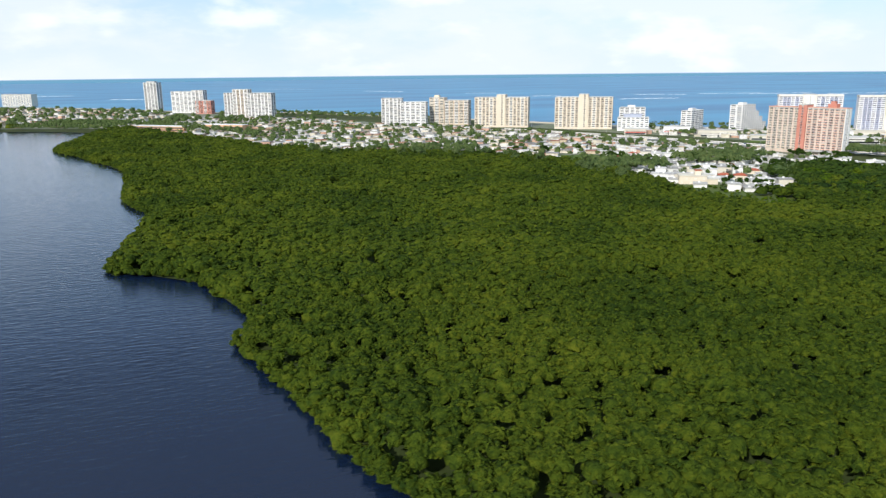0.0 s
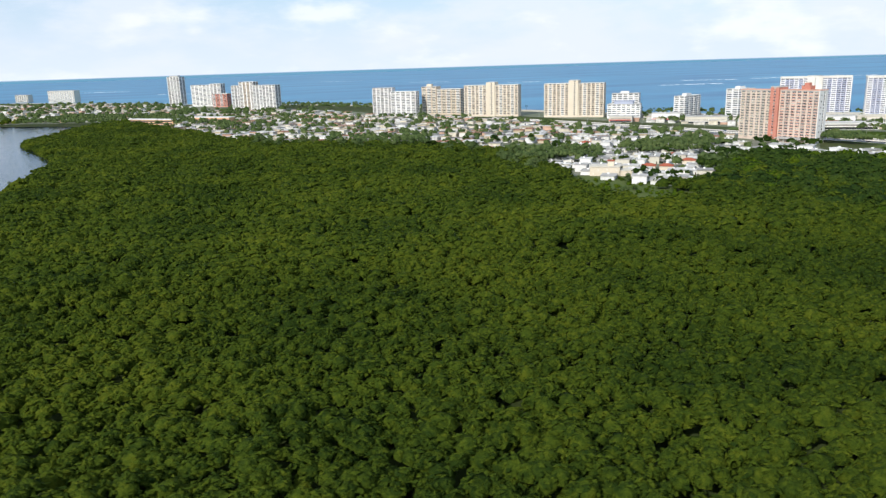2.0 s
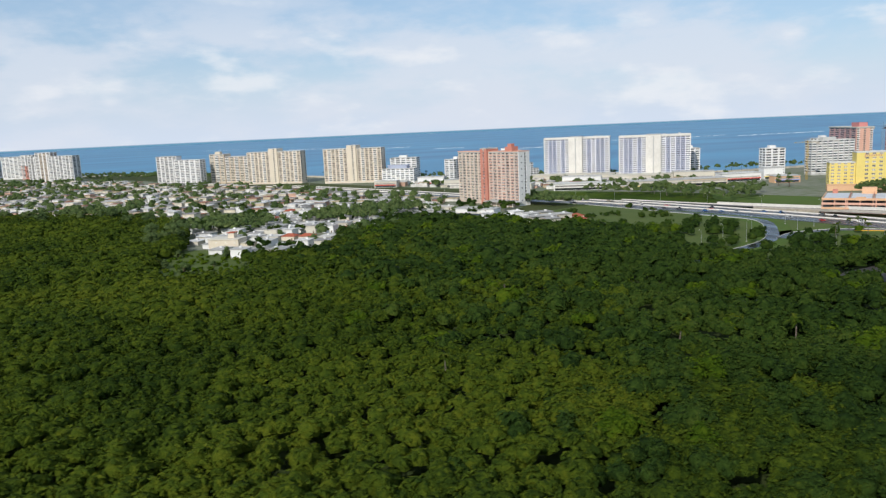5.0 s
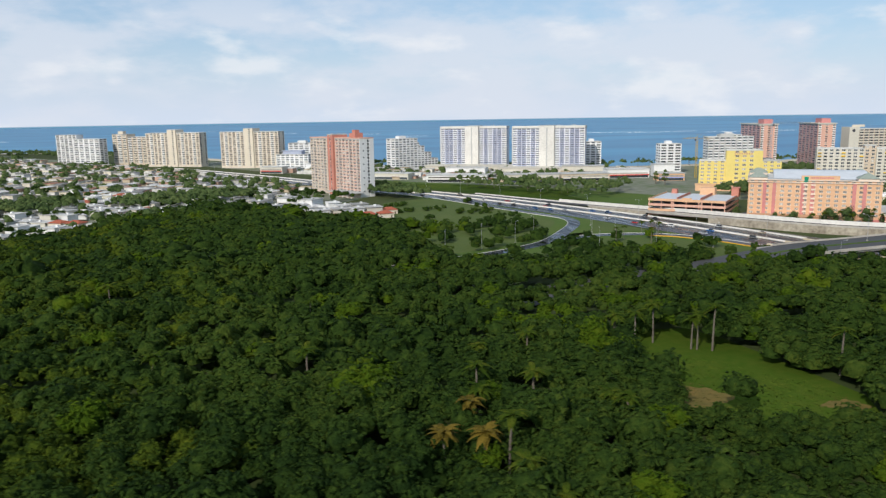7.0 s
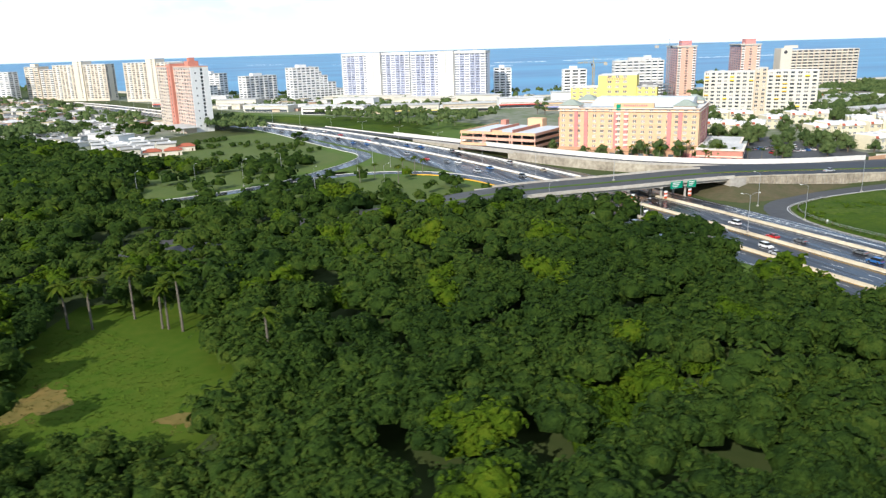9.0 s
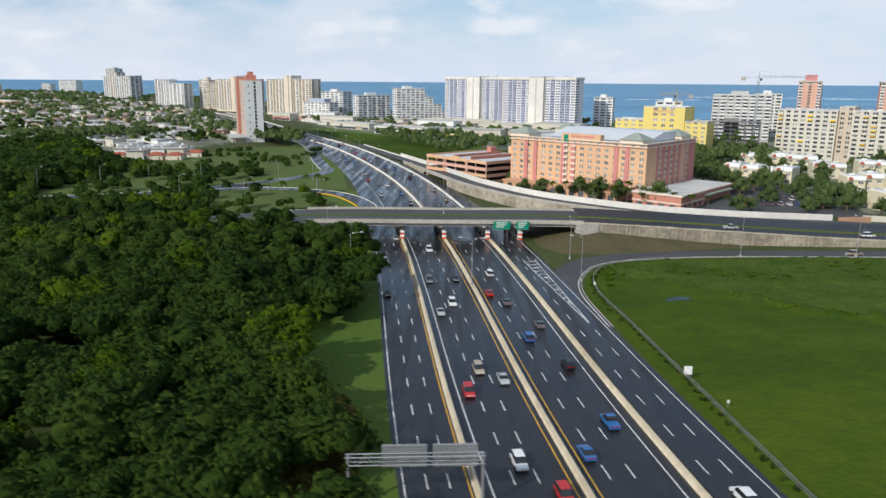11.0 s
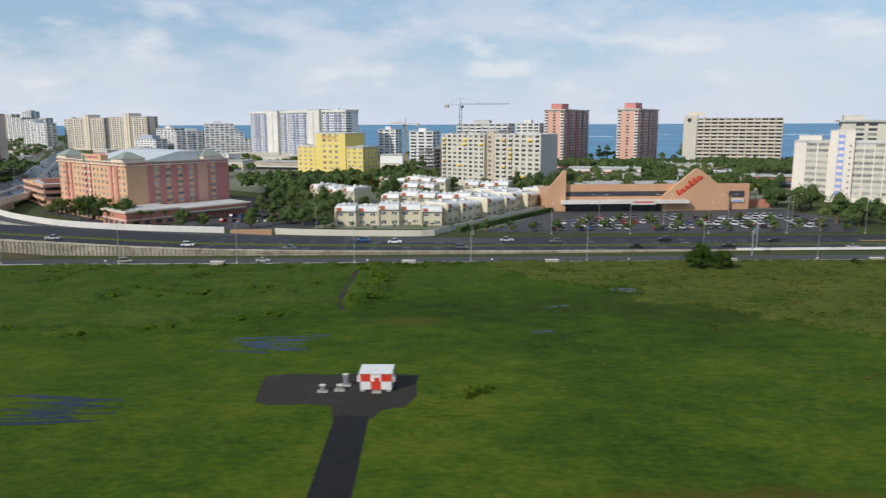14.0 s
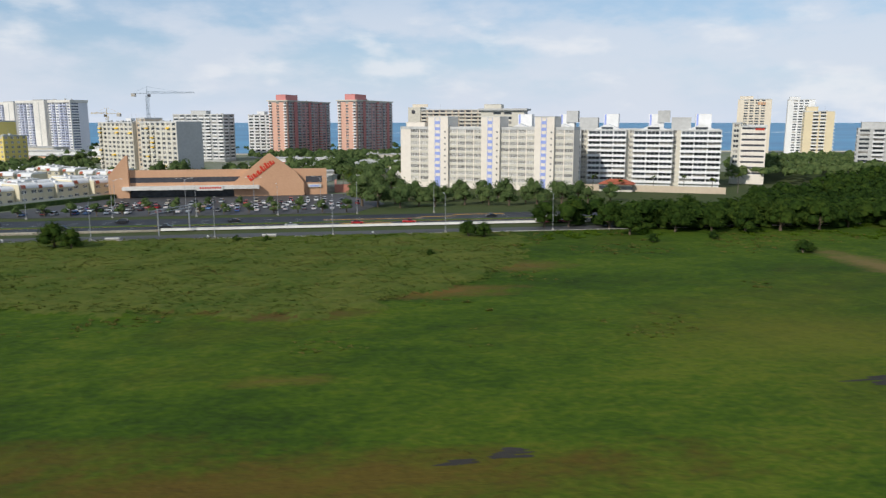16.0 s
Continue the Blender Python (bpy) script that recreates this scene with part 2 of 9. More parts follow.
    nt.new(north.outputs[0], mn.inputs[1])
    last = ns.new("ShaderNodeMix")
    last.data_type = "RGBA"
    nt.new(mn.outputs[0], last.inputs[0])
    nt.new(drift.outputs[2], last.inputs[6])
    nt.new(lush.outputs[0], last.inputs[7])
    # trodden and burnt spots, ragged at the rim
    ragged = ns.new("ShaderNodeTexNoise")
    ragged.inputs["Scale"].default_value, ragged.inputs["Detail"].default_value, ragged.inputs["Roughness"].default_value = 0.22 / K, 5, 0.7
    nt.new(mp.outputs[0], ragged.inputs["Vector"])
    colour = last.outputs[2]
    for cx, cy, rx, ry, most, tone in ((1038, 149, 26, 10, 0.5, (0.115, 0.078, 0.010)), (1145, 174, 12, 5, 0.5, (0.10, 0.075, 0.02)), (1219, 196, 22, 9, 0.6, (0.105, 0.085, 0.020)), (1345, 163, 24, 8, 0.95, (0.13, 0.080, 0.022)),
                                       (1316, 145, 20, 5, 0.95, (0.085, 0.058, 0.018)), (1298, 151, 16, 5, 0.8, (0.10, 0.070, 0.020)), (1371, 190, 18, 9, 0.8, (0.12, 0.080, 0.024)), (1314, 107, 12, 3, 0.8, (0.11, 0.085, 0.018)),
                                       (1320, 74, 62, 9, 0.75, (0.105, 0.062, 0.014)), (1258, 100, 13, 3, 0.6, (0.09, 0.070, 0.015)), (1470, 176, 9, 34, 0.85, (0.16, 0.115, 0.045)), (1410, 118, 46, 16, 0.35, (0.12, 0.105, 0.018)), (1278, 84, 40, 7, 0.6, (0.10, 0.066, 0.014)), (1192, 89, 26, 5, 0.7, (0.105, 0.062, 0.012))):
        near_ = ns.new("ShaderNodeVectorMath")
        near_.operation = "MULTIPLY_ADD"
        near_.inputs[1].default_value = (1 / (rx * K), 1 / (ry * K), 0)
        near_.inputs[2].default_value = (-cx / rx, -cy / ry, 0)
        nt.new(geo.outputs["Position"], near_.inputs[0])
        far_ = ns.new("ShaderNodeVectorMath")
        far_.operation = "LENGTH"
        nt.new(near_.outputs[0], far_.inputs[0])
        rag = ns.new("ShaderNodeMath")
        rag.operation = "MULTIPLY_ADD"
        rag.inputs[1].default_value = 1.8
        nt.new(ragged.outputs[0], rag.inputs[0])
        nt.new(far_.outputs["Value"], rag.inputs[2])
        fade = ns.new("ShaderNodeMapRange")
        fade.inputs["From Min"].default_value, fade.inputs["From Max"].default_value, fade.inputs["To Min"].default_value, fade.inputs["To Max"].default_value = 1.1, 1.9, most, 0.0
        nt.new(rag.outputs[0], fade.inputs["Value"])
        spot = ns.new("ShaderNodeMix")
        spot.data_type = "RGBA"
        spot.inputs[7].default_value = (*tone, 1)
        nt.new(fade.outputs[0], spot.inputs[0])
        nt.new(colour, spot.inputs[6])
        colour = spot.outputs[2]
    nt.new(colour, bsdf.inputs["Base Color"])
    bp = ns.new("ShaderNodeBump")
    bp.inputs["Strength"].default_value, bp.inputs["Distance"].default_value = 0.9, 0.45 * K
    nt.new(total, bp.inputs["Height"])
    nt.new(bp.outputs[0], bsdf.inputs["Normal"])
    return m


def wet_asphalt(name):
    """Dark asphalt after rain: damp all over, glossier where water still stands along the wheel tracks."""
    m = mat(name, (0.013, 0.014, 0.018), (0.024, 0.025, 0.030), 0.3, 0.35, 0.03, bump=0.002, spec=0.32)
    nt, ns = m.node_tree.links, m.node_tree.nodes
    geo = ns.new("ShaderNodeNewGeometry")
    mp = ns.new("ShaderNodeMapping")
    mp.inputs["Rotation"].default_value = (0, 0, radians(-8))
    mp.inputs["Scale"].default_value = (0.30 / K, 0.018 / K, 1.0)
    nt.new(geo.outputs["Position"], mp.inputs["Vector"])
    n = ns.new("ShaderNodeTexNoise")
    n.inputs["Scale"].default_value, n.inputs["Detail"].default_value = 1.0, 4
    nt.new(mp.outputs[0], n.inputs["Vector"])
    rg = ns.new("ShaderNodeMapRange")
    rg.inputs["From Min"].default_value, rg.inputs["From Max"].default_value = 0.38, 0.62
    rg.inputs["To Min"].default_value, rg.inputs["To Max"].default_value = 0.16, 0.46
    nt.new(n.outputs[0], rg.inputs["Value"])
    nt.new(rg.outputs[0], ns["Principled BSDF"].inputs["Roughness"])
    return m


def palette(name, tones, rough=0.8, stain=0.35):
    """Many small separate pieces in one mesh: each takes a paint of its own from the tones, weathered by a broad noise."""
    m = mat(name, tones[0], tones[0], rough, 0.5, 0.05)
    nt, ns = m.node_tree.links, m.node_tree.nodes
    geo = ns.new("ShaderNodeNewGeometry")
    ramp = ns.new("ShaderNodeValToRGB")
    ramp.color_ramp.interpolation = "CONSTANT"
    for k, c in enumerate(tones):
        e = ramp.color_ramp.elements[k] if k < 2 else ramp.color_ramp.elements.new(k / len(tones))
        e.position, e.color = k / len(tones), (*c, 1)
    nt.new(geo.outputs["Random Per Island"], ramp.inputs[0])
    n = ns.new("ShaderNodeTexNoise")
    n.inputs["Scale"].default_value, n.inputs["Detail"].default_value = 0.25 / K, 5
    nt.new(geo.outputs["Position"], n.inputs["Vector"])
    rg = ns.new("ShaderNodeMapRange")
    rg.inputs["From Min"].default_value, rg.inputs["From Max"].default_value = 0.35, 0.65
    rg.inputs["To Min"].default_value, rg.inputs["To Max"].default_value = 1.0 - stain, 1.0
    nt.new(n.outputs[0], rg.inputs["Value"])
    hsv = ns.new("ShaderNodeHueSaturation")
    nt.new(ramp.outputs[0], hsv.inputs["Color"])
    nt.new(rg.outputs[0], hsv.inputs["Value"])
    nt.new(hsv.outputs[0], ns["Principled BSDF"].inputs["Base Color"])
    return m


M_WHITE = mat("white_render", (0.80, 0.80, 0.79), (0.66, 0.66, 0.65), 0.7, 0.7, 0.05, vary=0.06)
M_CREAM = mat("cream_render", (0.72, 0.64, 0.52), (0.62, 0.55, 0.44), 0.75, 0.7, 0.05)
M_CREAM2 = mat("pale_cream_render", (0.64, 0.61, 0.52), (0.53, 0.50, 0.43), 0.75, 0.6, 0.04)
M_GREYW = mat("grey_render", (0.52, 0.52, 0.50), (0.40, 0.40, 0.39), 0.8, 0.6, 0.05)
M_GREYD = mat("dark_grey_concrete", (0.25, 0.25, 0.25), (0.17, 0.17, 0.17), 0.85, 0.8, 0.05)
M_PINK = mat("salmon_render", (0.56, 0.24, 0.18), (0.46, 0.19, 0.14), 0.75, 0.6, 0.05)
M_PALMON = mat("pale_salmon_render", (0.68, 0.41, 0.31), (0.60, 0.35, 0.27), 0.75, 0.6, 0.05)
M_ROSE = mat("rose_render", (0.60, 0.25, 0.23), (0.50, 0.20, 0.19), 0.75, 0.6, 0.05)
M_BEIGE = mat("beige_render", (0.60, 0.50, 0.38), (0.50, 0.41, 0.31), 0.75, 0.6, 0.05)
M_ORANGE = mat("apricot_render", (0.72, 0.46, 0.28), (0.63, 0.38, 0.23), 0.75, 0.6, 0.05)
M_TRIM = mat("pale_stone_trim", (0.78, 0.66, 0.55), (0.68, 0.56, 0.46), 0.7, 0.8, 0.1)
M_YELLOW = mat("yellow_render", (0.76, 0.62, 0.20), (0.68, 0.55, 0.17), 0.7, 0.6, 0.05)
M_BLUEP = mat("lilac_blue_paint", (0.33, 0.40, 0.74), (0.27, 0.33, 0.64), 0.7, 0.8, 0.1)
M_TAN = mat("pinkish_tan_render", (0.64, 0.53, 0.45), (0.54, 0.44, 0.37), 0.75, 0.6, 0.05)
M_PBLUE = mat("pale_blue_paint", (0.46, 0.50, 0.62), (0.38, 0.42, 0.54), 0.7, 0.8, 0.1)
M_BAND = mat("dark_band", (0.07, 0.07, 0.08), (0.04, 0.04, 0.05), 0.5, 0.8, 0.1)
M_TERRA = mat("terracotta_wall", (0.60, 0.36, 0.22), (0.52, 0.30, 0.18), 0.85, 1.2, 0.08)
M_TILE = mat("red_roof_tile", (0.42, 0.12, 0.06), (0.30, 0.08, 0.05), 0.8, 2.0, 0.2, bump=0.04)
M_ROOF = mat("roof_membrane", (0.62, 0.62, 0.60), (0.40, 0.40, 0.39), 0.8, 0.5, 0.08, vary=0.18)
M_ROOFG = mat("grey_green_roof", (0.30, 0.34, 0.29), (0.24, 0.28, 0.24), 0.6, 0.7, 0.1)
M_ROOFW = mat("pale_metal_roof", (0.62, 0.65, 0.68), (0.52, 0.55, 0.58), 0.45, 0.5, 0.1)
M_CONC = mat("concrete", (0.48, 0.45, 0.40), (0.30, 0.28, 0.25), 0.9, 0.9, 0.12, bump=0.01)
M_CONCW = mat("white_concrete", (0.76, 0.74, 0.69), (0.56, 0.54, 0.50), 0.85, 0.6, 0.08)
M_ASPH = wet_asphalt("asphalt")
M_ASPH2 = mat("worn_asphalt", (0.050, 0.050, 0.053), (0.080, 0.080, 0.080), 0.65, 0.35, 0.05, bump=0.002, spec=0.25)
M_AVE = mat("dark_asphalt", (0.018, 0.019, 0.023), (0.032, 0.033, 0.038), 0.55, 0.35, 0.03, bump=0.002, spec=0.2)
M_TRACK = mat("dark_track_asphalt", (0.014, 0.015, 0.018), (0.028, 0.028, 0.030), 0.8, 0.6, 0.06, bump=0.004, spec=0.1)
M_PAINTW = mat("white_road_paint", (0.78, 0.78, 0.76), (0.60, 0.60, 0.58), 0.6, 3.0, 0.3)
M_PAINTY = mat("yellow_road_paint", (0.75, 0.42, 0.04), (0.62, 0.34, 0.03), 0.6, 3.0, 0.3)
M_METAL = mat("galvanised_steel", (0.50, 0.51, 0.52), (0.38, 0.39, 0.40), 0.45, 3.0, 0.3, metal=0.7)
M_GREENS = mat("green_sign_face", (0.0, 0.26, 0.16), (0.0, 0.22, 0.13), 0.4, 2.0, 0.3)
M_REDP = mat("red_paint", (0.62, 0.05, 0.025), (0.52, 0.04, 0.02), 0.5, 2.0, 0.3)
M_YAWN = mat("yellow_awning", (0.85, 0.58, 0.02), (0.78, 0.50, 0.02), 0.7, 2.0, 0.3)
M_GAWN = mat("green_awning", (0.06, 0.24, 0.16), (0.04, 0.19, 0.12), 0.7, 2.0, 0.3)
M_TRUNK = mat("bark", (0.16, 0.12, 0.085), (0.10, 0.075, 0.05), 0.9, 3.0, 0.4, bump=0.03)
M_PALMT = mat("pale_palm_trunk", (0.17, 0.15, 0.12), (0.12, 0.10, 0.08), 0.9, 3.0, 0.4, bump=0.02)
M_TYRE = mat("tyre_rubber", (0.02, 0.02, 0.02), (0.03, 0.03, 0.03), 0.8, 5.0, 0.5)
M_CRANE = mat("crane_blue_grey", (0.25, 0.32, 0.38), (0.18, 0.24, 0.30), 0.5, 2.0, 0.3)
M_CRANEY = mat("crane_yellow", (0.55, 0.38, 0.06), (0.45, 0.30, 0.05), 0.5, 2.0, 0.3)
M_SAND = mat("sand", (0.62, 0.54, 0.40), (0.52, 0.45, 0.33), 0.9, 0.5, 0.05)
M_GLASS = mat("window_glass", (0.035, 0.045, 0.055), (0.09, 0.10, 0.11), 0.12, 0.5, 0.3, spec=0.6, vary=0.6)
M_GLASSC = mat("curtained_glass", (0.20, 0.19, 0.17), (0.42, 0.40, 0.36), 0.25, 0.35, 0.3, spec=0.5, vary=0.5)
M_GLASSB = mat("bluish_balcony_glass", (0.045, 0.06, 0.13), (0.16, 0.18, 0.24), 0.2, 0.35, 0.3, spec=0.5, vary=0.6)
M_LAMP = mat("lamp_glass", (0.75, 0.75, 0.72), (0.65, 0.65, 0.62), 0.3, 2.0, 0.3)

G_MANG = foliage("mangrove_leaves", (0.028, 0.054, 0.008), (0.074, 0.112, 0.011), (0.140, 0.168, 0.015), 0.014, 0.1)
G_WOOD = foliage("woodland_leaves", (0.019, 0.042, 0.009), (0.044, 0.082, 0.014), (0.088, 0.126, 0.020), 0.02, 0.1)
# town leaves are paler and greyer: distance haze is put into their colour
G_TOWN = foliage("haze_paled_garden_leaves", (0.066, 0.110, 0.040), (0.125, 0.180, 0.062), (0.190, 0.235, 0.085), 0.03, 0.1)
G_PALM = foliage("palm_fronds", (0.036, 0.070, 0.008), (0.074, 0.112, 0.012), (0.14, 0.150, 0.020), 0.05, 0.06)
G_THICK = foliage("thicket_leaves", (0.060, 0.115, 0.009), (0.105, 0.170, 0.013), (0.150, 0.200, 0.022), 0.03, 0.1)
G_LIGHT = foliage("bright_tree_leaves", (0.040, 0.080, 0.006), (0.075, 0.130, 0.008), (0.125, 0.170, 0.012), 0.05, 0.1)
G_DRY = foliage("dry_brush", (0.085, 0.078, 0.016), (0.140, 0.122, 0.028), (0.20, 0.165, 0.045), 0.05)
G_GRASS = foliage("grass_blades", (0.050, 0.096, 0.008), (0.090, 0.150, 0.012), (0.135, 0.180, 0.022), 0.03, 0.1)
M_LAGOON = water("lagoon_water", (0.004, 0.010, 0.030), (0.007, 0.016, 0.042), 0.10, 0.45, 0.22)
M_SEA = water("sea_water", (0.045, 0.25, 0.42), (0.020, 0.135, 0.29), 0.35, 0.08, 0.25)
M_FOAM = mat("surf_foam", (0.80, 0.84, 0.86), (0.55, 0.66, 0.72), 0.8, 0.05, 0.02)
M_GROUND = mat("soil_and_grass", (0.030, 0.055, 0.008), (0.065, 0.072, 0.020), 0.95, 0.25, 0.02)
M_FLOORF = mat("forest_floor", (0.026, 0.046, 0.008), (0.044, 0.060, 0.014), 0.95, 0.3, 0.03)
M_FIELD = meadow("meadow")
M_LAWN = mat("mown_lawn", (0.050, 0.105, 0.008), (0.085, 0.120, 0.018), 0.95, 0.4, 0.03)
M_CLEAR = mat("clearing_grass_sward", (0.040, 0.084, 0.007), (0.072, 0.100, 0.012), 0.95, 0.35, 0.06, spec=0.05)
M_SLOPE = mat("grassy_earth", (0.105, 0.080, 0.045), (0.055, 0.060, 0.020), 0.95, 0.6, 0.12, bump=0.05)
M_SCRUB = mat("rough_olive_grass", (0.092, 0.118, 0.026), (0.054, 0.092, 0.014), 0.95, 0.5, 0.05)
M_DRYG = mat("dry_trodden_grass", (0.180, 0.120, 0.030), (0.095, 0.090, 0.018), 0.95, 0.35, 0.10)
M_TOWNG = mat("yards_and_streets", (0.24, 0.23, 0.20), (0.085, 0.13, 0.045), 0.9, 0.11, 0.02)


# ---- building blocks ----
def link_mesh(name, me, parent=None, label="", m=None):
    ob = new(name, me)
    if parent is not None:
        ob.parent = parent
    if m is not None:
        ob.matrix_basis = m
    if label:
        ob["label"] = label
    return ob


def to_mesh(name, bm, *mats):
    me = bpy.data.meshes.new(name)
    bm.to_mesh(me)
    bm.free()
    for mm in mats:
        me.materials.append(mm)
    return me


def part(name, bm, material, parent, label="", m=None):
    return link_mesh(name, to_mesh(name, bm, material), parent, label, m)


def thing(name, label, category, x=0, y=0, z=0, turn=0, group="", kind=""):
    ob = new(name)
    ob.empty_display_size = 0.5
    ob.matrix_basis = pose(x, y, z, 0, 0, turn)
    return tagged(ob, label, category, group, kind)


def add_box(bm, x0, x1, y0, y1, z0, z1, mi=0):
    v = [bm.verts.new(p) for p in ((x0, y0, z0), (x1, y0, z0), (x1, y1, z0), (x0, y1, z0), (x0, y0, z1), (x1, y0, z1), (x1, y1, z1), (x0, y1, z1))]
    for f in ((3, 2, 1, 0), (4, 5, 6, 7), (0, 1, 5, 4), (1, 2, 6, 5), (2, 3, 7, 6), (3, 0, 4, 7)):
        bm.faces.new([v[i] for i in f]).material_index = mi


def box_bm(*boxes):
    bm = bmesh.new()
    for b in boxes:
        add_box(bm, *b)
    return bm


def add_prism(bm, outline, axis, lo, hi, mi=0):
    """An outline of (a, b) pairs pushed along an axis from lo to hi."""
    def at(a, b, c):
        return {"x": (c, a, b), "y": (a, c, b), "z": (a, b, c)}[axis]
    p = [bm.verts.new(at(a, b, lo)) for a, b in outline]
    q = [bm.verts.new(at(a, b, hi)) for a, b in outline]
    n = len(p)
    made = [bm.faces.new(p), bm.faces.new(q[::-1])]
    made += [bm.faces.new((p[i], q[i], q[(i + 1) % n], p[(i + 1) % n])) for i in range(n)]
    for f in made:
        f.material_index = mi
    bmesh.ops.recalc_face_normals(bm, faces=made)


def add_rod(bm, a, b, r0, r1=None, seg=7):
    """A tapered rod between two points."""
    a, b = Vector(a), Vector(b)
    r1 = r0 if r1 is None else r1
    q = (b - a).to_track_quat("Z", "Y")
    rings = []
    for c, r in ((a, r0), (b, r1)):
        rings.append([bm.verts.new(c + q @ Vector((math.cos(2 * math.pi * i / seg) * r, math.sin(2 * math.pi * i / seg) * r, 0))) for i in range(seg)])
    for i in range(seg):
        j = (i + 1) % seg
        bm.faces.new((rings[0][i], rings[0][j], rings[1][j], rings[1][i]))
    bm.faces.new(rings[0][::-1])
    bm.faces.new(rings[1])


def inside(points, poly):
    """Which of the points (n x 2) lie in the polygon."""
    x, y = points[:, 0], points[:, 1]
    got = np.zeros(len(points), bool)
    n = len(poly)
    for i in range(n):
        (x0, y0), (x1, y1) = poly[i], poly[(i + 1) % n]
        if y0 == y1:
            continue
        cross = ((y0 > y) != (y1 > y)) & (x < (x1 - x0) * (y - y0) / (y1 - y0) + x0)
        got ^= cross
    return got


def glide(pts, step=6.0):
    """A smooth line through 3D points, as evenly close points."""
    pts = [np.array((*p, 0.0)[:3], float) for p in pts]
    ext = [2 * pts[0] - pts[1], *pts, 2 * pts[-1] - pts[-2]]
    out = []
    for i in range(1, len(ext) - 2):
        p0, p1, p2, p3 = ext[i - 1:i + 3]
        n = max(1, int(np.linalg.norm(p2 - p1) / step))
        for k in range(n):
            s = k / n
            out.append(0.5 * (2 * p1 + (p2 - p0) * s + (2 * p0 - 5 * p1 + 4 * p2 - p3) * s * s + (3 * p1 - p0 - 3 * p2 + p3) * s ** 3))
    out.append(pts[-1])
    return np.array(out)


def sides(line):
    """Unit vectors to the right of a line, point by point."""
    d = np.gradient(line[:, :2], axis=0)
    d /= np.linalg.norm(d, axis=1)[:, None]
    return np.stack([d[:, 1], -d[:, 0], np.zeros(len(d))], 1)


def offset_line(line, off):
    return line + sides(line) * (off if np.isscalar(off) else np.asarray(off)[:, None])


def sweep_bm(line, a, b, z0, z1, bm=None):
    """A bar along a line: from offset a to b, from z0 to z1 above it."""
    bm = bm or bmesh.new()
    s = sides(line)
    rows = []
    for p, n in zip(line, s):
        rows.append([bm.verts.new(p + n * o + np.array((0, 0, z))) for o, z in ((a, z0), (a, z1), (b, z1), (b, z0))])
    for r, q in zip(rows, rows[1:]):
        for i in range(4):
            j = (i + 1) % 4
            bm.faces.new((r[i], r[j], q[j], q[i]))
    bm.faces.new(rows[0])
    bm.faces.new(rows[-1][::-1])
    bmesh.ops.recalc_face_normals(bm, faces=bm.faces)
    return bm


def sheet_bm(line, a, b, z=0.0, bm=None):
    """A flat strip along a line between two offsets, which may vary along it."""
    bm = bm or bmesh.new()
    la, lb = offset_line(line, a), offset_line(line, b)
    rows = [(bm.verts.new((p[0], p[1], p[2] + z)), bm.verts.new((q[0], q[1], q[2] + z))) for p, q in zip(la, lb)]
    for r, q in zip(rows, rows[1:]):
        bm.faces.new((r[0], r[1], q[1], q[0]))
    for f in bm.faces:
        if f.normal.z < 0:
            f.normal_flip()
    bmesh.ops.recalc_face_normals(bm, faces=bm.faces)
    if sum(f.normal.z for f in bm.faces) < 0:
        bmesh.ops.reverse_faces(bm, faces=bm.faces)
    return bm


def poly_bm(pts, z=0.0):
    bm = bmesh.new()
    f = bm.faces.new([bm.verts.new((x, y, z)) for x, y in pts])
    bm.normal_update()
    if f.normal.z < 0:
        f.normal_flip()
    bmesh.ops.triangulate(bm, faces=bm.faces)
    return bm


def setting(name, bm, material, label="", category="ground"):
    return tagged(link_mesh(name, to_mesh(name, bm, material)), label, category, kind="structure")


def dash_bm(line, off, length, gap, width, z, bm=None, start=0.0):
    """Painted dashes along a line."""
    bm = bm or bmesh.new()
    ln = offset_line(line, off)
    run = np.concatenate([[0], np.cumsum(np.linalg.norm(np.diff(ln[:, :2], axis=0), axis=1))])
    pos = start
    while pos + length < run[-1]:
        ends = []
        for s in (pos, pos + length):
            ends.append(np.array([np.interp(s, run, ln[:, k]) for k in range(3)]))
        d = ends[1] - ends[0]
        d /= np.linalg.norm(d)
        n = np.array((d[1], -d[0], 0)) * width / 2
        vs = [bm.verts.new(p + np.array((0, 0, z))) for p in (ends[0] - n, ends[0] + n, ends[1] + n, ends[1] - n)]
        bm.faces.new(vs)
        pos += length + gap
    bmesh.ops.recalc_face_normals(bm, faces=bm.faces)
    if sum(f.normal.z for f in bm.faces) < 0:
        bmesh.ops.reverse_faces(bm, faces=bm.faces)
    return bm


def mass_mesh(name, verts, tris, smooth, *mats, index=None):
    """One big mesh from arrays of places and triangles."""
    me = bpy.data.meshes.new(name)
    me.vertices.add(len(verts))
    me.vertices.foreach_set("co", np.ascontiguousarray(verts, np.float32).ravel())
    me.loops.add(len(tris) * 3)
    me.loops.foreach_set("vertex_index", np.ascontiguousarray(tris, np.int32).ravel())
    me.polygons.add(len(tris))
    me.polygons.foreach_set("loop_start", np.arange(len(tris), dtype=np.int32) * 3)
    me.polygons.foreach_set("use_smooth", np.ascontiguousarray(smooth, bool))
    if index is not None:
        me.polygons.foreach_set("material_index", np.ascontiguousarray(index, np.int32))
    for mm in mats:
        me.materials.append(mm)
    me.update(calc_edges=True)
    return me


# ---- crowns of leaves ----
rng = np.random.default_rng(7)


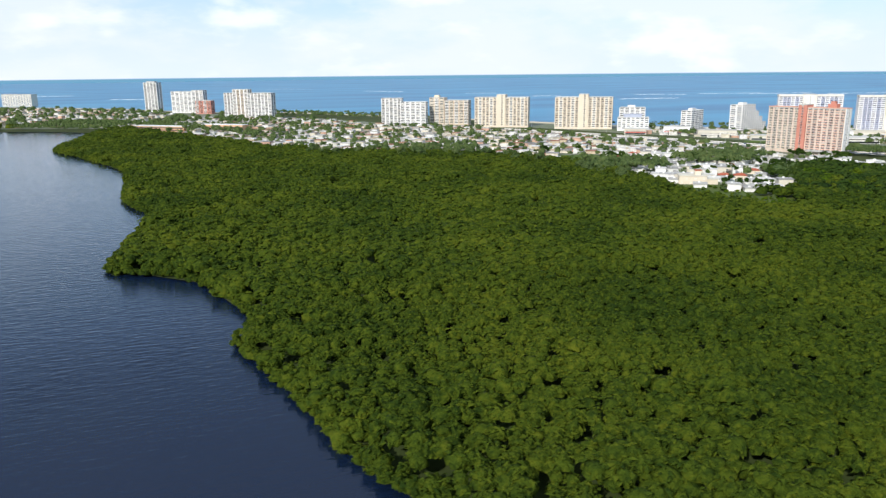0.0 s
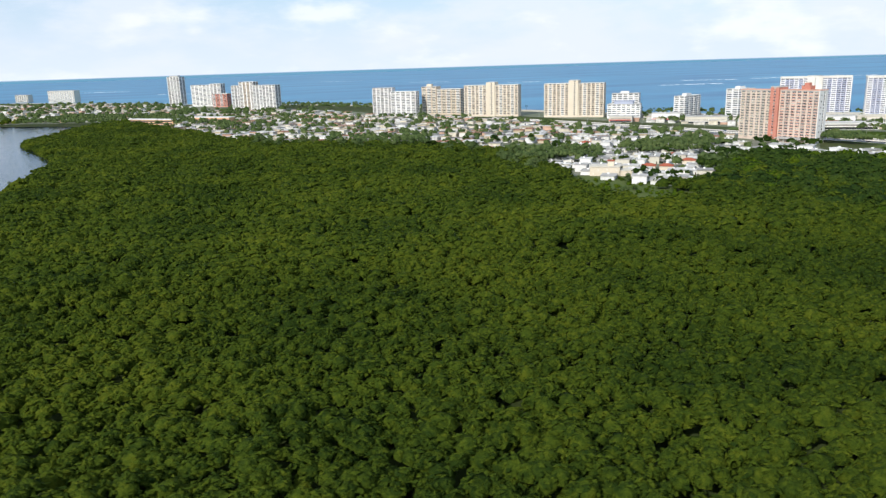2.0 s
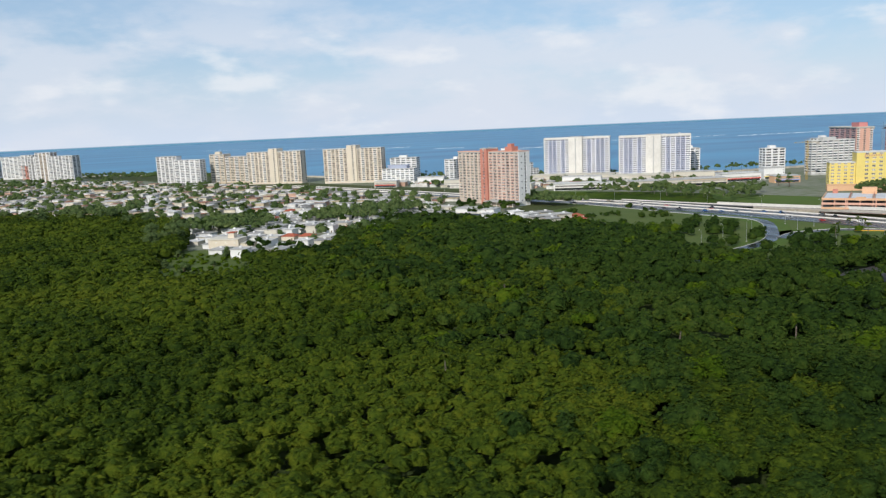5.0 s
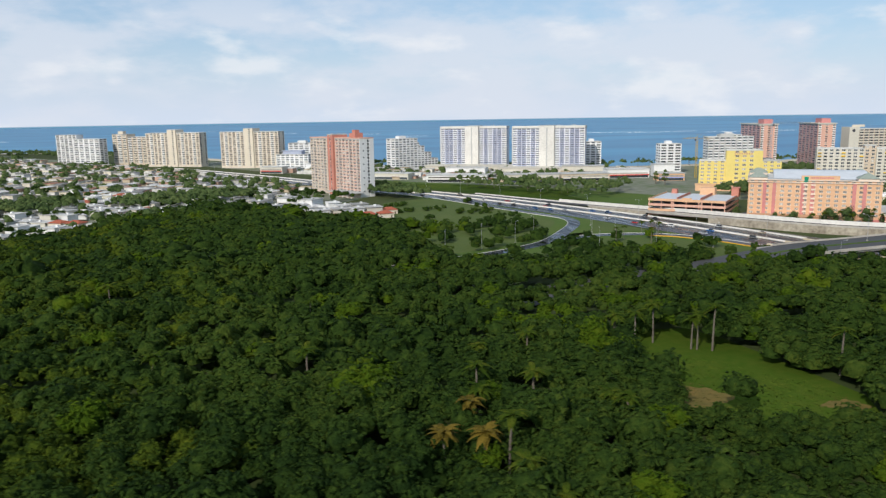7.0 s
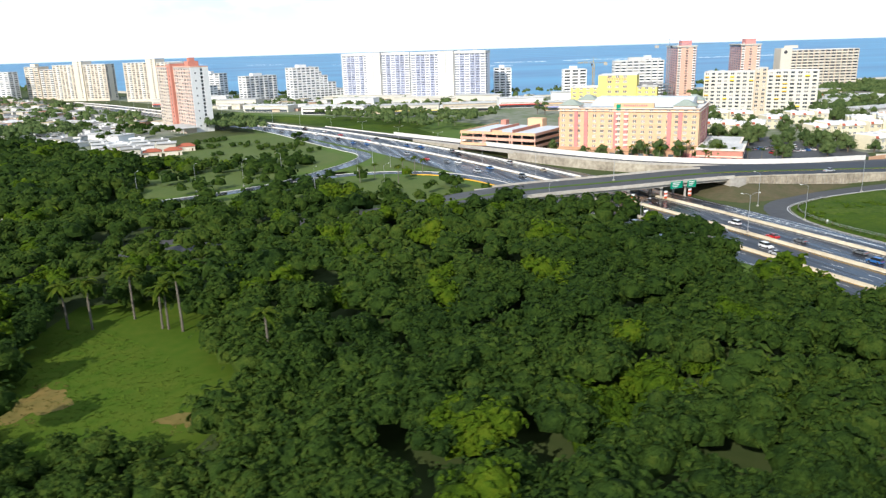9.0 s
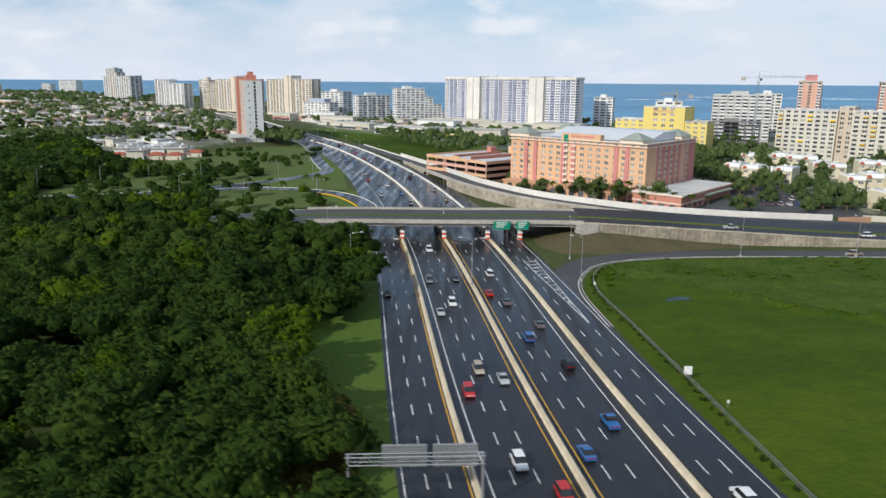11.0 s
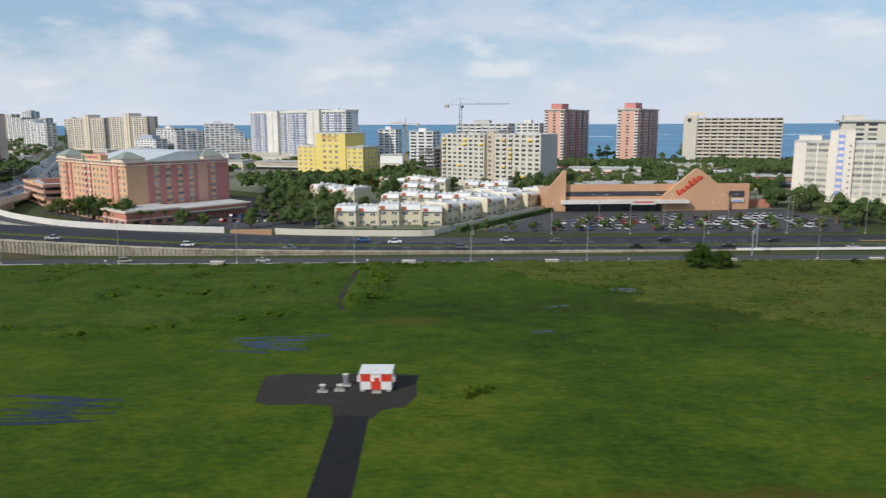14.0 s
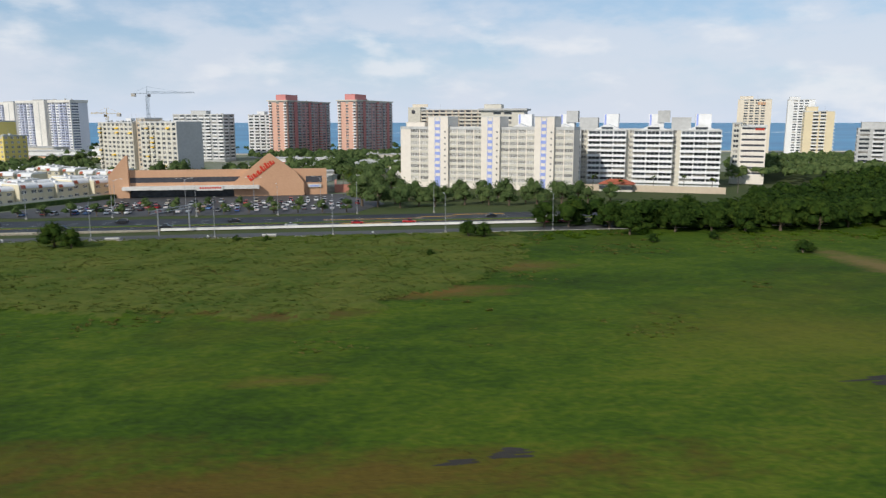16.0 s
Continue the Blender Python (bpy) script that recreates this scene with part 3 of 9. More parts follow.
def crown_form(leaves, size, squash=0.8, core=1, lumps=0.28, heart=0.72, rim=5, heaps=4, droop=-0.25):
    """A crown about one metre in radius: a few lumpy leaf heaps leaning on each other, with starry tufts of leaves that stand off them. Returns places, triangles and which are smooth."""
    vs, fs, sm = [], [], []
    cents = []
    for k in range(heaps):
        a, d = 2 * math.pi * k / heaps + rng.uniform(-0.5, 0.5), rng.uniform(0.25, 0.72 if heaps > 5 else 0.62) if heaps > 1 else 0.0
        r_ = rng.uniform(0.46, 0.68) * (0.74 if heaps > 5 else 1.0) if heaps > 1 else 1.0
        cents.append((np.array((math.cos(a) * d, math.sin(a) * d, rng.uniform(-0.28, 0.42 - 0.3 * d) if heaps > 1 else 0.0)), r_))
    per = max(1, leaves // heaps)
    for mid_, r_ in cents:
        bm = bmesh.new()
        bmesh.ops.create_icosphere(bm, subdivisions=core, radius=heart)
        off = Vector(rng.uniform(-50, 50, 3))
        for v in bm.verts:
            v.co *= 1 + lumps * noise.noise(v.co * 2.1 + off) + 0.6 * lumps * noise.noise(v.co * 5 + off)
        low_ = [f for f in bm.faces if f.calc_center_median().z < -0.45]
        bmesh.ops.delete(bm, geom=low_, context="FACES")
        bm.verts.index_update()
        k0 = len(vs)
        vs += [tuple(mid_ + np.array(v.co) * r_ * np.array((1, 1, squash))) for v in bm.verts]
        fs += [[v.index + k0 for v in f.verts] for f in bm.faces]
        sm += [True] * len(bm.faces)
        bm.free()
        for _ in range(per):
            while True:
                d = rng.normal(size=3)
                d /= np.linalg.norm(d)
                if d[2] > droop:
                    break
            r = rng.uniform(0.84, 1.10) * (1 + lumps * noise.noise(Vector(d) * 1.9 + off)) * r_
            c = mid_ + np.array((d[0] * r, d[1] * r, d[2] * r * squash))
            nrm = d + rng.normal(size=3) * 0.35 + np.array((0, 0, 0.7))
            nrm /= np.linalg.norm(nrm)
            a = np.cross(nrm, rng.normal(size=3))
            a /= np.linalg.norm(a)
            b = np.cross(nrm, a)
            s = size * rng.uniform(0.65, 1.45)
            k = len(vs)
            vs.append(tuple(c + nrm * s * 0.25))
            for q in range(rim):
                t = 2 * math.pi * (q + rng.uniform(-0.3, 0.3)) / rim
                e = s * (rng.uniform(0.55, 0.8) if q % 2 else rng.uniform(0.95, 1.35))
                vs.append(tuple(c + (a * math.cos(t) + b * math.sin(t)) * e - nrm * e * rng.uniform(0.15, 0.6)))
            for q in range(rim):
                fs.append([k, k + 1 + q, k + 1 + (q + 1) % rim])
                sm.append(False)
    return np.array(vs), np.array(fs), np.array(sm)


def canopy(name, places, radius, high, forms, material, label, category="trees"):
    """Crowns at places (n x 3, the third the crown's middle height), joined into one mesh."""
    vs, fs, sm, base = [], [], [], 0
    pick = rng.integers(0, len(forms), len(places))
    turn = rng.uniform(0, 2 * np.pi, len(places))
    for k, (fv, ff, fsm) in enumerate(forms):
        sel = np.where(pick == k)[0]
        if not len(sel):
            continue
        c, s = np.cos(turn[sel]), np.sin(turn[sel])
        r, h = radius[sel], high[sel]
        x = (fv[None, :, 0] * c[:, None] - fv[None, :, 1] * s[:, None]) * r[:, None] + places[sel, 0:1]
        y = (fv[None, :, 0] * s[:, None] + fv[None, :, 1] * c[:, None]) * r[:, None] + places[sel, 1:2]
        z = fv[None, :, 2] * h[:, None] + places[sel, 2:3]
        v = np.stack([x, y, z], -1).reshape(-1, 3)
        f = (ff[None] + (np.arange(len(sel)) * len(fv))[:, None, None] + base).reshape(-1, 3)
        vs.append(v)
        fs.append(f)
        sm.append(np.tile(fsm, len(sel)))
        base += len(v)
    me = mass_mesh(name, np.concatenate(vs), np.concatenate(fs), np.concatenate(sm), material)
    return tagged(link_mesh(name, me), label, category, kind="stuff")


def scatter(poly, gap, jitter=0.45):
    """Places on a jittered grid within a polygon."""
    p = np.array(poly)
    gx = np.arange(p[:, 0].min(), p[:, 0].max(), gap)
    gy = np.arange(p[:, 1].min(), p[:, 1].max(), gap * 0.87)
    xx, yy = np.meshgrid(gx, gy)
    xx = xx + (np.arange(len(gy)) % 2)[:, None] * gap / 2
    pts = np.stack([xx.ravel(), yy.ravel()], 1) + rng.uniform(-jitter, jitter, (xx.size, 2)) * gap
    return pts[inside(pts, poly)]


def soft_noise(pts, size, seed=0.0):
    return np.array([noise.noise(Vector((x / size, y / size, seed))) for x, y in pts[:, :2]])


def near_line(pts, line, dist):
    """Which points lie within dist of a line."""
    got = np.zeros(len(pts), bool)
    for p in line:
        got |= (pts[:, 0] - p[0]) ** 2 + (pts[:, 1] - p[1]) ** 2 < dist * dist
    return got


# ---- land and water ----
SHORE = [(75, -700), (80, -60), (66, 60), (56, 120), (48, 159), (40, 176), (35, 196), (28, 228), (18, 264), (12, 290), (19, 322), (-2, 385), (-26, 408), (-46, 426),
         (-41, 495), (-32, 585), (-55, 660), (-70, 860), (-120, 1005), (-178, 1145), (-172, 1290), (-150, 1455), (-234, 1535), (-345, 1590), (-620, 1700), (-1100, 1650),
         (-1700, 1300), (-2000, 300), (-2000, -700)]
COAST = [(-9000, 5200), (-4500, 4700), (-2600, 4300), (-1500, 3500), (-750, 2960), (-300, 2560), (60, 2120), (250, 1990), (400, 1800), (540, 1590), (650, 1390), (770, 1190), (880, 1090), (1010, 970),
         (1130, 900), (1340, 880), (1560, 900), (1900, 880), (2600, 700), (4900, 500), (9000, 0)]
bm = bmesh.new()
outer = [Vector((x, y, 0)) for x, y in COAST] + [Vector((9000, -6000, 0)), Vector((-9000, -6000, 0))]
hole = [Vector((x, y, 0)) for x, y in SHORE]
from mathutils.geometry import tessellate_polygon
tris = tessellate_polygon([outer, hole])
gv = [bm.verts.new(p) for p in outer + hole]
for t3 in tris:
    try:
        bm.faces.new([gv[i] for i in t3])
    except ValueError:
        pass
bmesh.ops.recalc_face_normals(bm, faces=bm.faces)
if sum(f.normal.z for f in bm.faces) < 0:
    bmesh.ops.reverse_faces(bm, faces=bm.faces)
setting("ground", bm, M_GROUND, "flat coastal land of soil and rough grass", "ground")
setting("water_lagoon", poly_bm([(-2300, -900), (200, -900), (200, 1750), (-2300, 1750)], -0.7), M_LAGOON, "dark blue rippled lagoon beside mangroves", "water")
setting("water_sea", poly_bm([(-11000, 700), (12000, 400), (12000, 11000), (-11000, 11000)], -1.2), M_SEA, "turquoise blue open sea to the horizon", "water")
coast_line = glide([(x, y, -0.2) for x, y in COAST[4:-1]], 20)
setting("beach", sheet_bm(coast_line, -14, 22, 0.25), M_SAND, "pale sand beach along the sea", "beach")

# surf on the reef: broken white lines far out
for k, (x, y, n, turn) in enumerate(((-300, 3450, 9, -30), (-900, 4300, 16, -20), (930, 4050, 12, -55), (1360, 2800, 5, -30), (1268, 3345, 6, -30), (1800, 2720, 8, -40),
                                     (2040, 2640, 12, -12), (2200, 2500, 14, 5), (2450, 2350, 16, -6), (1480, 2330, 9, -10), (500, 5000, 12, -25))):
    bm = bmesh.new()
    for i in range(n):
        px, w, d = i * 24 + rng.uniform(-7, 7), rng.uniform(10, 30), rng.uniform(4.0, 12.0)
        py = rng.uniform(-9, 9)
        ring = [(px + w * math.cos(a) * rng.uniform(0.8, 1.1), py + d * math.sin(a) * rng.uniform(0.6, 1.2)) for a in np.linspace(0, 2 * math.pi, 9)[:-1]]
        top = [bm.verts.new((u, v, 0.0)) for u, v in ring]
        mid = bm.verts.new((px, py, 1.4))
        for a, b in zip(top, top[1:] + top[:1]):
            bm.faces.new((a, b, mid))
    bmesh.ops.recalc_face_normals(bm, faces=bm.faces)
    surf = part("surf_line", bm, M_FOAM, None)
    surf.matrix_basis = pose(x, y, -1.15, 0, 0, turn)
    tagged(surf, "white line of surf breaking on a reef", "surf", "surf on the reef", "stuff")

# ---- roads ----
ROAD_N = glide([(1010, -600), (963, -200), (943, -30), (936, 30), (928.5, 80), (921, 134), (912.5, 208), (905, 265), (893.5, 334), (880.5, 398), (864.5, 460), (839, 543), (806, 632), (757, 738), (708, 842),
                (655, 960), (590, 1100), (520, 1230)], 6)
south = ROAD_N[ROAD_N[:, 1] < 330]
north = ROAD_N[ROAD_N[:, 1] >= 326]
setting("road_expressway", sheet_bm(south, -27.6, 27.6, 0.06), M_ASPH, "wet dark asphalt expressway with twelve lanes", "road")
nn = len(north)
taper = np.clip(np.linspace(0, 3.0, nn), 0, 1)
setting("road_expressway_north", sheet_bm(north, -27.6 + 9.6 * taper, 27.6 - 9.1 * taper, 0.06), M_ASPH, "wet asphalt expressway curving through the town", "road")
# lane lines
bm = bmesh.new()
for off in (-23.3, -20.0, -10.4, -6.7, 4.1, 7.9, 19.4, 23.1):
    dash_bm(south, off, 4.2, 8.0, 0.19, 0.075, bm)
for off in (-13.4, -9.6, -5.8, 5.4, 9.0, 12.8):
    dash_bm(north, off, 3.1, 9.0, 0.17, 0.075, bm)
tagged(link_mesh("lane_dashes", to_mesh("lane_dashes", bm, M_PAINTW)), "white dashed lane lines on the expressway", "road marking", kind="stuff")
for nm, ln, offs, mm in (("edge_line", south, (-26.7, -14.1, 13.3, 26.4), M_PAINTW), ("edge_line", north, (-17.2, 16.6), M_PAINTW),
                         ("yellow_line", south, (-17.2, -2.1, 1.2, 16.7), M_PAINTY), ("yellow_line", north, (-1.6, 1.7), M_PAINTY)):
    for off in offs:
        setting(nm, sheet_bm(ln, off - 0.1, off + 0.1, 0.075), mm, ("white" if mm is M_PAINTW else "yellow") + " painted line along the roadway", "road marking")


def barrier(name, line, off, mm, label, high=0.85, wide=0.3):
    """A concrete barrier with a flared foot."""
    bm = bmesh.new()
    sd = sides(line)
    prof = ((-wide, 0), (-wide, 0.12), (-wide * 0.55, 0.35), (-wide * 0.4, high), (wide * 0.4, high), (wide * 0.55, 0.35), (wide, 0.12), (wide, 0))
    rows = [[bm.verts.new(p + n * (off + a) + np.array((0, 0, b))) for a, b in prof] for p, n in zip(line, sd)]
    for r, q in zip(rows, rows[1:]):
        for i in range(len(prof) - 1):
            bm.faces.new((r[i], r[i + 1], q[i + 1], q[i]))
    bm.faces.new(rows[0])
    bm.faces.new(rows[-1][::-1])
    bmesh.ops.recalc_face_normals(bm, faces=bm.faces)
    return setting(name, bm, mm, label, "barrier")


M_BARR = mat("weathered_barrier_concrete", (0.66, 0.58, 0.44), (0.40, 0.34, 0.24), 0.9, 0.5, 0.05)
for off in (-16.2, -0.5, 15.7):
    barrier("barrier_south", south, off, M_BARR, "weathered concrete barrier between carriageways", 1.0, 0.55)
barrier("barrier_north", north, 0.0, M_CONCW, "pale concrete median barrier", 0.95, 0.45)
barrier("barrier_north_east", north, 18.6, M_CONCW, "pale concrete barrier at the road's edge", 0.95, 0.4)
# chevrons in the gore of the slip road
bm = bmesh.new()
gore = glide([(939.5, 176), (937.5, 192), (935.2, 210), (933.2, 226), (931.8, 238)], 2)
for i, p in enumerate(gore):
    w = 0.12 + 0.062 * i
    for side in (-1, 1):
        add_box(bm, p[0] + side * w - 0.1, p[0] + side * w + 0.1, p[1] - 1.05, p[1] + 1.05, 0.074, 0.077)
    if i > 5 and i % 2 == 0:
        vs_ = [bm.verts.new((p[0] + u, p[1] + v, 0.079)) for u, v in ((-w, -0.9), (w, 0.5), (w, 1.0), (-w, -0.4))]
        bm.faces.new(vs_)
tagged(link_mesh("gore_chevrons", to_mesh("gore_chevrons", bm, M_PAINTW)), "white chevrons painted in the road gore", "road marking", kind="stuff")

# slip road and frontage road below the retaining wall
FRONT = glide([(941.2, 172), (939.3, 200), (942.6, 219), (952.5, 236), (974, 245), (1010, 249), (1080, 250), (1180, 252), (1300, 254), (1500, 256), (1900, 250), (2400, 240)], 6)
setting("road_frontage", sheet_bm(FRONT, -6.0, 3.6, 0.05), M_ASPH2, "grey asphalt frontage road along the meadow", "road")
setting("frontage_edge_line", sheet_bm(FRONT, 2.7, 2.95, 0.066), M_PAINTW, "white painted edge line", "road marking")
setting("frontage_kerb", sweep_bm(FRONT, 3.6, 3.8, 0, 0.18), M_CONC, "pale concrete kerb", "kerb")

# raised cross road: over the bridge, down to grade in the east
DECK_Z = 7.2


def deck_z(x):
    return float(np.interp(x, (700, 790, 850, 955, 985, 1010, 1032, 1056, 1085, 1140, 1250, 3000), (0.6, 3.5, DECK_Z, DECK_Z - 0.3, 5.8, 4.7, 3.5, 2.5, 1.7, 0.9, 0.35, 0.2)))


CROSS = glide([(x, y, deck_z(x)) for x, y in ((690, 262), (760, 270), (800, 273), (850, 277), (905, 279.5), (955, 280), (1010, 276.5), (1060, 275), (1110, 275.5), (1160, 277), (1210, 279), (1260, 281), (1400, 284),
                                            (1600, 283), (1900, 278), (2400, 265))], 6)
east = CROSS[CROSS[:, 0] >= 951]
west = CROSS[CROSS[:, 0] <= 855]
span = CROSS[(CROSS[:, 0] >= 846) & (CROSS[:, 0] <= 958)]
setting("road_cross_west", sheet_bm(west, -12, 12.5, 0.0), M_ASPH2, "asphalt cross road between trees", "road")
setting("road_cross_east", sheet_bm(east, -20, 13.0, 0.0), M_AVE, "dark asphalt avenue with two carriageways", "road")
setting("median_strip", sweep_bm(CROSS, -1.2, 1.0, 0.0, 0.16), M_LAWN, "narrow grass median strip", "median")
bm = bmesh.new()
for off in (4.2, 7.8, -4.6, -8.2, -11.8):
    dash_bm(CROSS[CROSS[:, 0] > 1060], off, 3.0, 9.0, 0.16, 0.015, bm)
tagged(link_mesh("avenue_dashes", to_mesh("avenue_dashes", bm, M_PAINTW)), "white dashed lane lines on the avenue", "road marking", kind="stuff")
setting("avenue_median_kerb_line", sheet_bm(east, 1.5, 1.7, 0.012), M_PAINTY, "yellow painted line beside the median", "road marking")

# bridge
M_PARA = mat("weathered_parapet_concrete", (0.52, 0.49, 0.43), (0.34, 0.31, 0.27), 0.9, 0.6, 0.08, bump=0.01)
bridge = thing("overpass_bridge", "grey concrete overpass carrying a road over the expressway", "bridge", 0, 0, 0, kind="structure")
part("deck", sweep_bm(span, -12.6, 12.6, -0.55, -0.02), M_ASPH2, bridge, "asphalt bridge deck")
for off in (12.6, -12.9):
    part("parapet", sweep_bm(span, off, off + 0.35, -0.6, 0.85), M_PARA, bridge, "weathered concrete parapet")
for off in (-11.5, -6.8, -2.3, 2.3, 6.8, 11.3):
    part("girder", sweep_bm(span, off, off + 0.6, -1.75, -0.55), M_CONC, bridge)
M_STRIPE_R = mat("orange_stripe", (0.62, 0.10, 0.03), (0.5, 0.08, 0.03), 0.7, 2, 0.3)
for cx in (888.3, 903.6, 919.6, 931.5):
    for i in range(4):
        y = 269.5 + 7.0 * i
        bm = bmesh.new()
        add_rod(bm, (cx - (y - 268) * 0.16, y, 0), (cx - (y - 268) * 0.16, y, DECK_Z - 2.3), 0.55, seg=12)
        part("pier_column", bm, M_CONC, bridge)
    part("pier_cap", box_bm((cx - 0.7 - 1.5, cx + 0.7 - 1.5, 267.6, 292.2, DECK_Z - 2.35, DECK_Z - 1.7)), M_CONC, bridge)
    for j in range(4):
        part("warning_stripe", box_bm((cx - 0.75, cx + 0.75, 266.3, 266.5, 0.7 + j * 0.8, 1.5 + j * 0.8)), M_STRIPE_R if j % 2 == 0 else M_WHITE, bridge)
for x0, x1 in ((842, 852), (952, 960)):
    part("abutment", box_bm((x0, x1, 266, 292.5, 0, DECK_Z - 0.6)), M_CONC, bridge, "stained concrete abutment")
slope = bmesh.new()
sv = [slope.verts.new(p) for p in ((937, 258, 0.04), (944, 248, 0.04), (960, 247, 0.04), (985, 253, 0.04), (1012, 259, 0.04), (953, 262, 3.4), (961, 261.5, 4.2), (985, 261, 1.8), (953, 294, 3.4), (937, 294, 0.04), (960, 264.5, 4.2), (990, 263.5, 1.6), (1012, 262.5, 0.1))]
for f in ((0, 1, 5), (1, 2, 6, 5), (2, 3, 7, 6), (3, 4, 7), (0, 5, 8, 9), (5, 6, 10), (6, 7, 11, 10), (7, 4, 12, 11)):
    slope.faces.new([sv[k] for k in f])
setting("embankment_slope", slope, M_SLOPE, "bare earth slope under the bridge end", "slope")

# retaining wall of separate panels along the raised road, stained with age
M_PANEL = mat("stained_wall_panel", (0.50, 0.45, 0.36), (0.20, 0.17, 0.13), 0.9, 0.55, 0.10, bump=0.02, vary=0.12)
wall_line = [p for p in offset_line(east, 13.2) if p[0] < 1262]
rwall = thing("wall_retaining", "stained beige concrete panel retaining wall", "retaining wall", kind="structure")
panel_mesh = {}
xw = 957.0
while xw < 1258:
    i = min(range(len(wall_line)), key=lambda k: abs(wall_line[k][0] - xw))
    x, y, z = wall_line[i]
    z = deck_z(xw)
    hgt = max(0.5, round(z * 2) / 2 + 0.3)
    if hgt not in panel_mesh:
        bm = box_bm((0.03, 2.97, 0, 0.22, 0, hgt))
        for a in (0.05, 1.5):
            add_box(bm, a, a + 0.22, -0.28, 0, 0, hgt - 0.1)
        for b in range(int(hgt / 1.25)):
            add_box(bm, 0.06, 2.94, -0.2, 0, 0.9 + b * 1.25, 1.12 + b * 1.25)
        panel_mesh[hgt] = to_mesh("wall_panel", bm, M_PANEL)
    link_mesh("wall_panel", panel_mesh[hgt], rwall, "", pose(xw, float(np.interp(xw, [p[0] for p in wall_line], [p[1] for p in wall_line])) - 0.1, 0))
    xw += 3.0
wl_arr = offset_line(east, 13.2)
setting("wall_coping", sweep_bm(wl_arr[wl_arr[:, 0] < 1262], -0.3, 0.35, -0.15, 0.45), M_PANEL, "stained concrete coping on the retaining wall", "parapet")
barrier("avenue_barrier", offset_line(east[east[:, 0] > 1258], 13.2), 0.0, M_CONCW, "low white concrete barrier beside the avenue", 0.9, 0.35)

# ramp from the expressway up to the avenue, with its white noise wall
RAMP = glide([(826, 655, 0.1), (852, 590, 0.3), (875, 528, 1.0), (893, 468, 2.6), (906, 420, 4.2), (919, 380, 5.0), (941, 342, 5.0), (967, 320, 4.4), (995, 306, 3.6), (1030, 299, 2.8), (1063, 296.5, 2.2), (1100, 292, 1.4), (1180, 290, 0.7)], 5)
setting("road_ramp", sheet_bm(RAMP, -4.6, 4.6, 0.02), M_ASPH2, "asphalt ramp rising from the expressway", "road")
rr = RAMP[RAMP[:, 1] < 520]
r_wall = thing("wall_ramp", "beige concrete retaining wall of the ramp", "retaining wall", kind="structure")
for lo, hi in ((0, 12), (21, len(rr))):
    seg = rr[lo:hi]
    if len(seg) > 2:
        bm = bmesh.new()
        ln = offset_line(seg, 0.0)
        for off in (-4.9, 4.6):
            o = offset_line(seg, off)
            rows = [(bm.verts.new((p[0], p[1], 0)), bm.verts.new((p[0], p[1], p[2] - 0.02))) for p in o]
            o2 = offset_line(seg, off + 0.3)
            rows2 = [(bm.verts.new((p[0], p[1], 0)), bm.verts.new((p[0], p[1], p[2] - 0.02))) for p in o2]
            for a, b, c, d in zip(rows, rows[1:], rows2, rows2[1:]):
                bm.faces.new((a[0], b[0], b[1], a[1]))
                bm.faces.new((c[1], d[1], d[0], c[0]))
        bmesh.ops.recalc_face_normals(bm, faces=bm.faces)
        part("wall_side", bm, M_PANEL, r_wall)
part("span_beam", sweep_bm(rr[10:23], -4.9, 4.9, -1.3, -0.05), M_CONC, r_wall, "concrete span over an underpass")
part("inner_parapet", sweep_bm(rr[rr[:, 0] < 1000], 4.6, 4.95, -0.3, 0.85), M_CONC, r_wall, "pale concrete parapet")
part("ramp_kerb_wall", sweep_bm(RAMP[RAMP[:, 1] >= 515], -4.95, -4.6, -0.2, 0.9), M_CONCW, r_wall, "pale concrete parapet")
nw = offset_line(RAMP, -5.0)
nw = nw[(nw[:, 1] < 560) & (nw[:, 0] < 1066)]
setting("wall_noise", sweep_bm(nw, -0.15, 0.15, -0.6, 2.5), M_CONCW, "white painted wall along the raised ramp", "wall")

# loop ramps among the trees west of the expressway
for nm, pts, wide in (("road_loop", [(768, 690, 0.1), (790, 620, 0.1), (808, 545, 0.1), (820, 500, 0.1), (828, 468, 0.1), (820, 442, 0.1), (795, 410, 0.1), (768, 382, 0.1), (735, 365, 0.1), (690, 352, 0.1), (640, 342, 0.1)], 4.2),
                      ("road_loop_inner", [(872, 318, 0.1), (866, 345, 0.1), (852, 372, 0.1), (830, 388, 0.1), (800, 392, 0.1), (776, 380, 0.1)], 3.8)):
    ln = glide(pts, 5)
    setting(nm, sheet_bm(ln, -wide, wide, 0.03), M_ASPH, "curved wet asphalt loop ramp", "road")
    setting(nm + "_verge", sheet_bm(ln, -wide - 9, wide + 9, 0.0 - 0.06), M_LAWN, "mown grass verge of the loop ramp", "verge")
    setting(nm + "_kerb", sweep_bm(ln, wide, wide + 0.3, -0.1, 0.25), M_CONCW, "pale kerb of the ramp", "kerb")
setting("yellow_kerb", sweep_bm(glide([(871, 322, 0.1), (864.5, 346, 0.1), (851, 371, 0.1), (838, 381, 0.1)], 4), -4.6, -4.1, 0, 0.5), M_PAINTY, "yellow painted kerb of the ramp", "kerb")

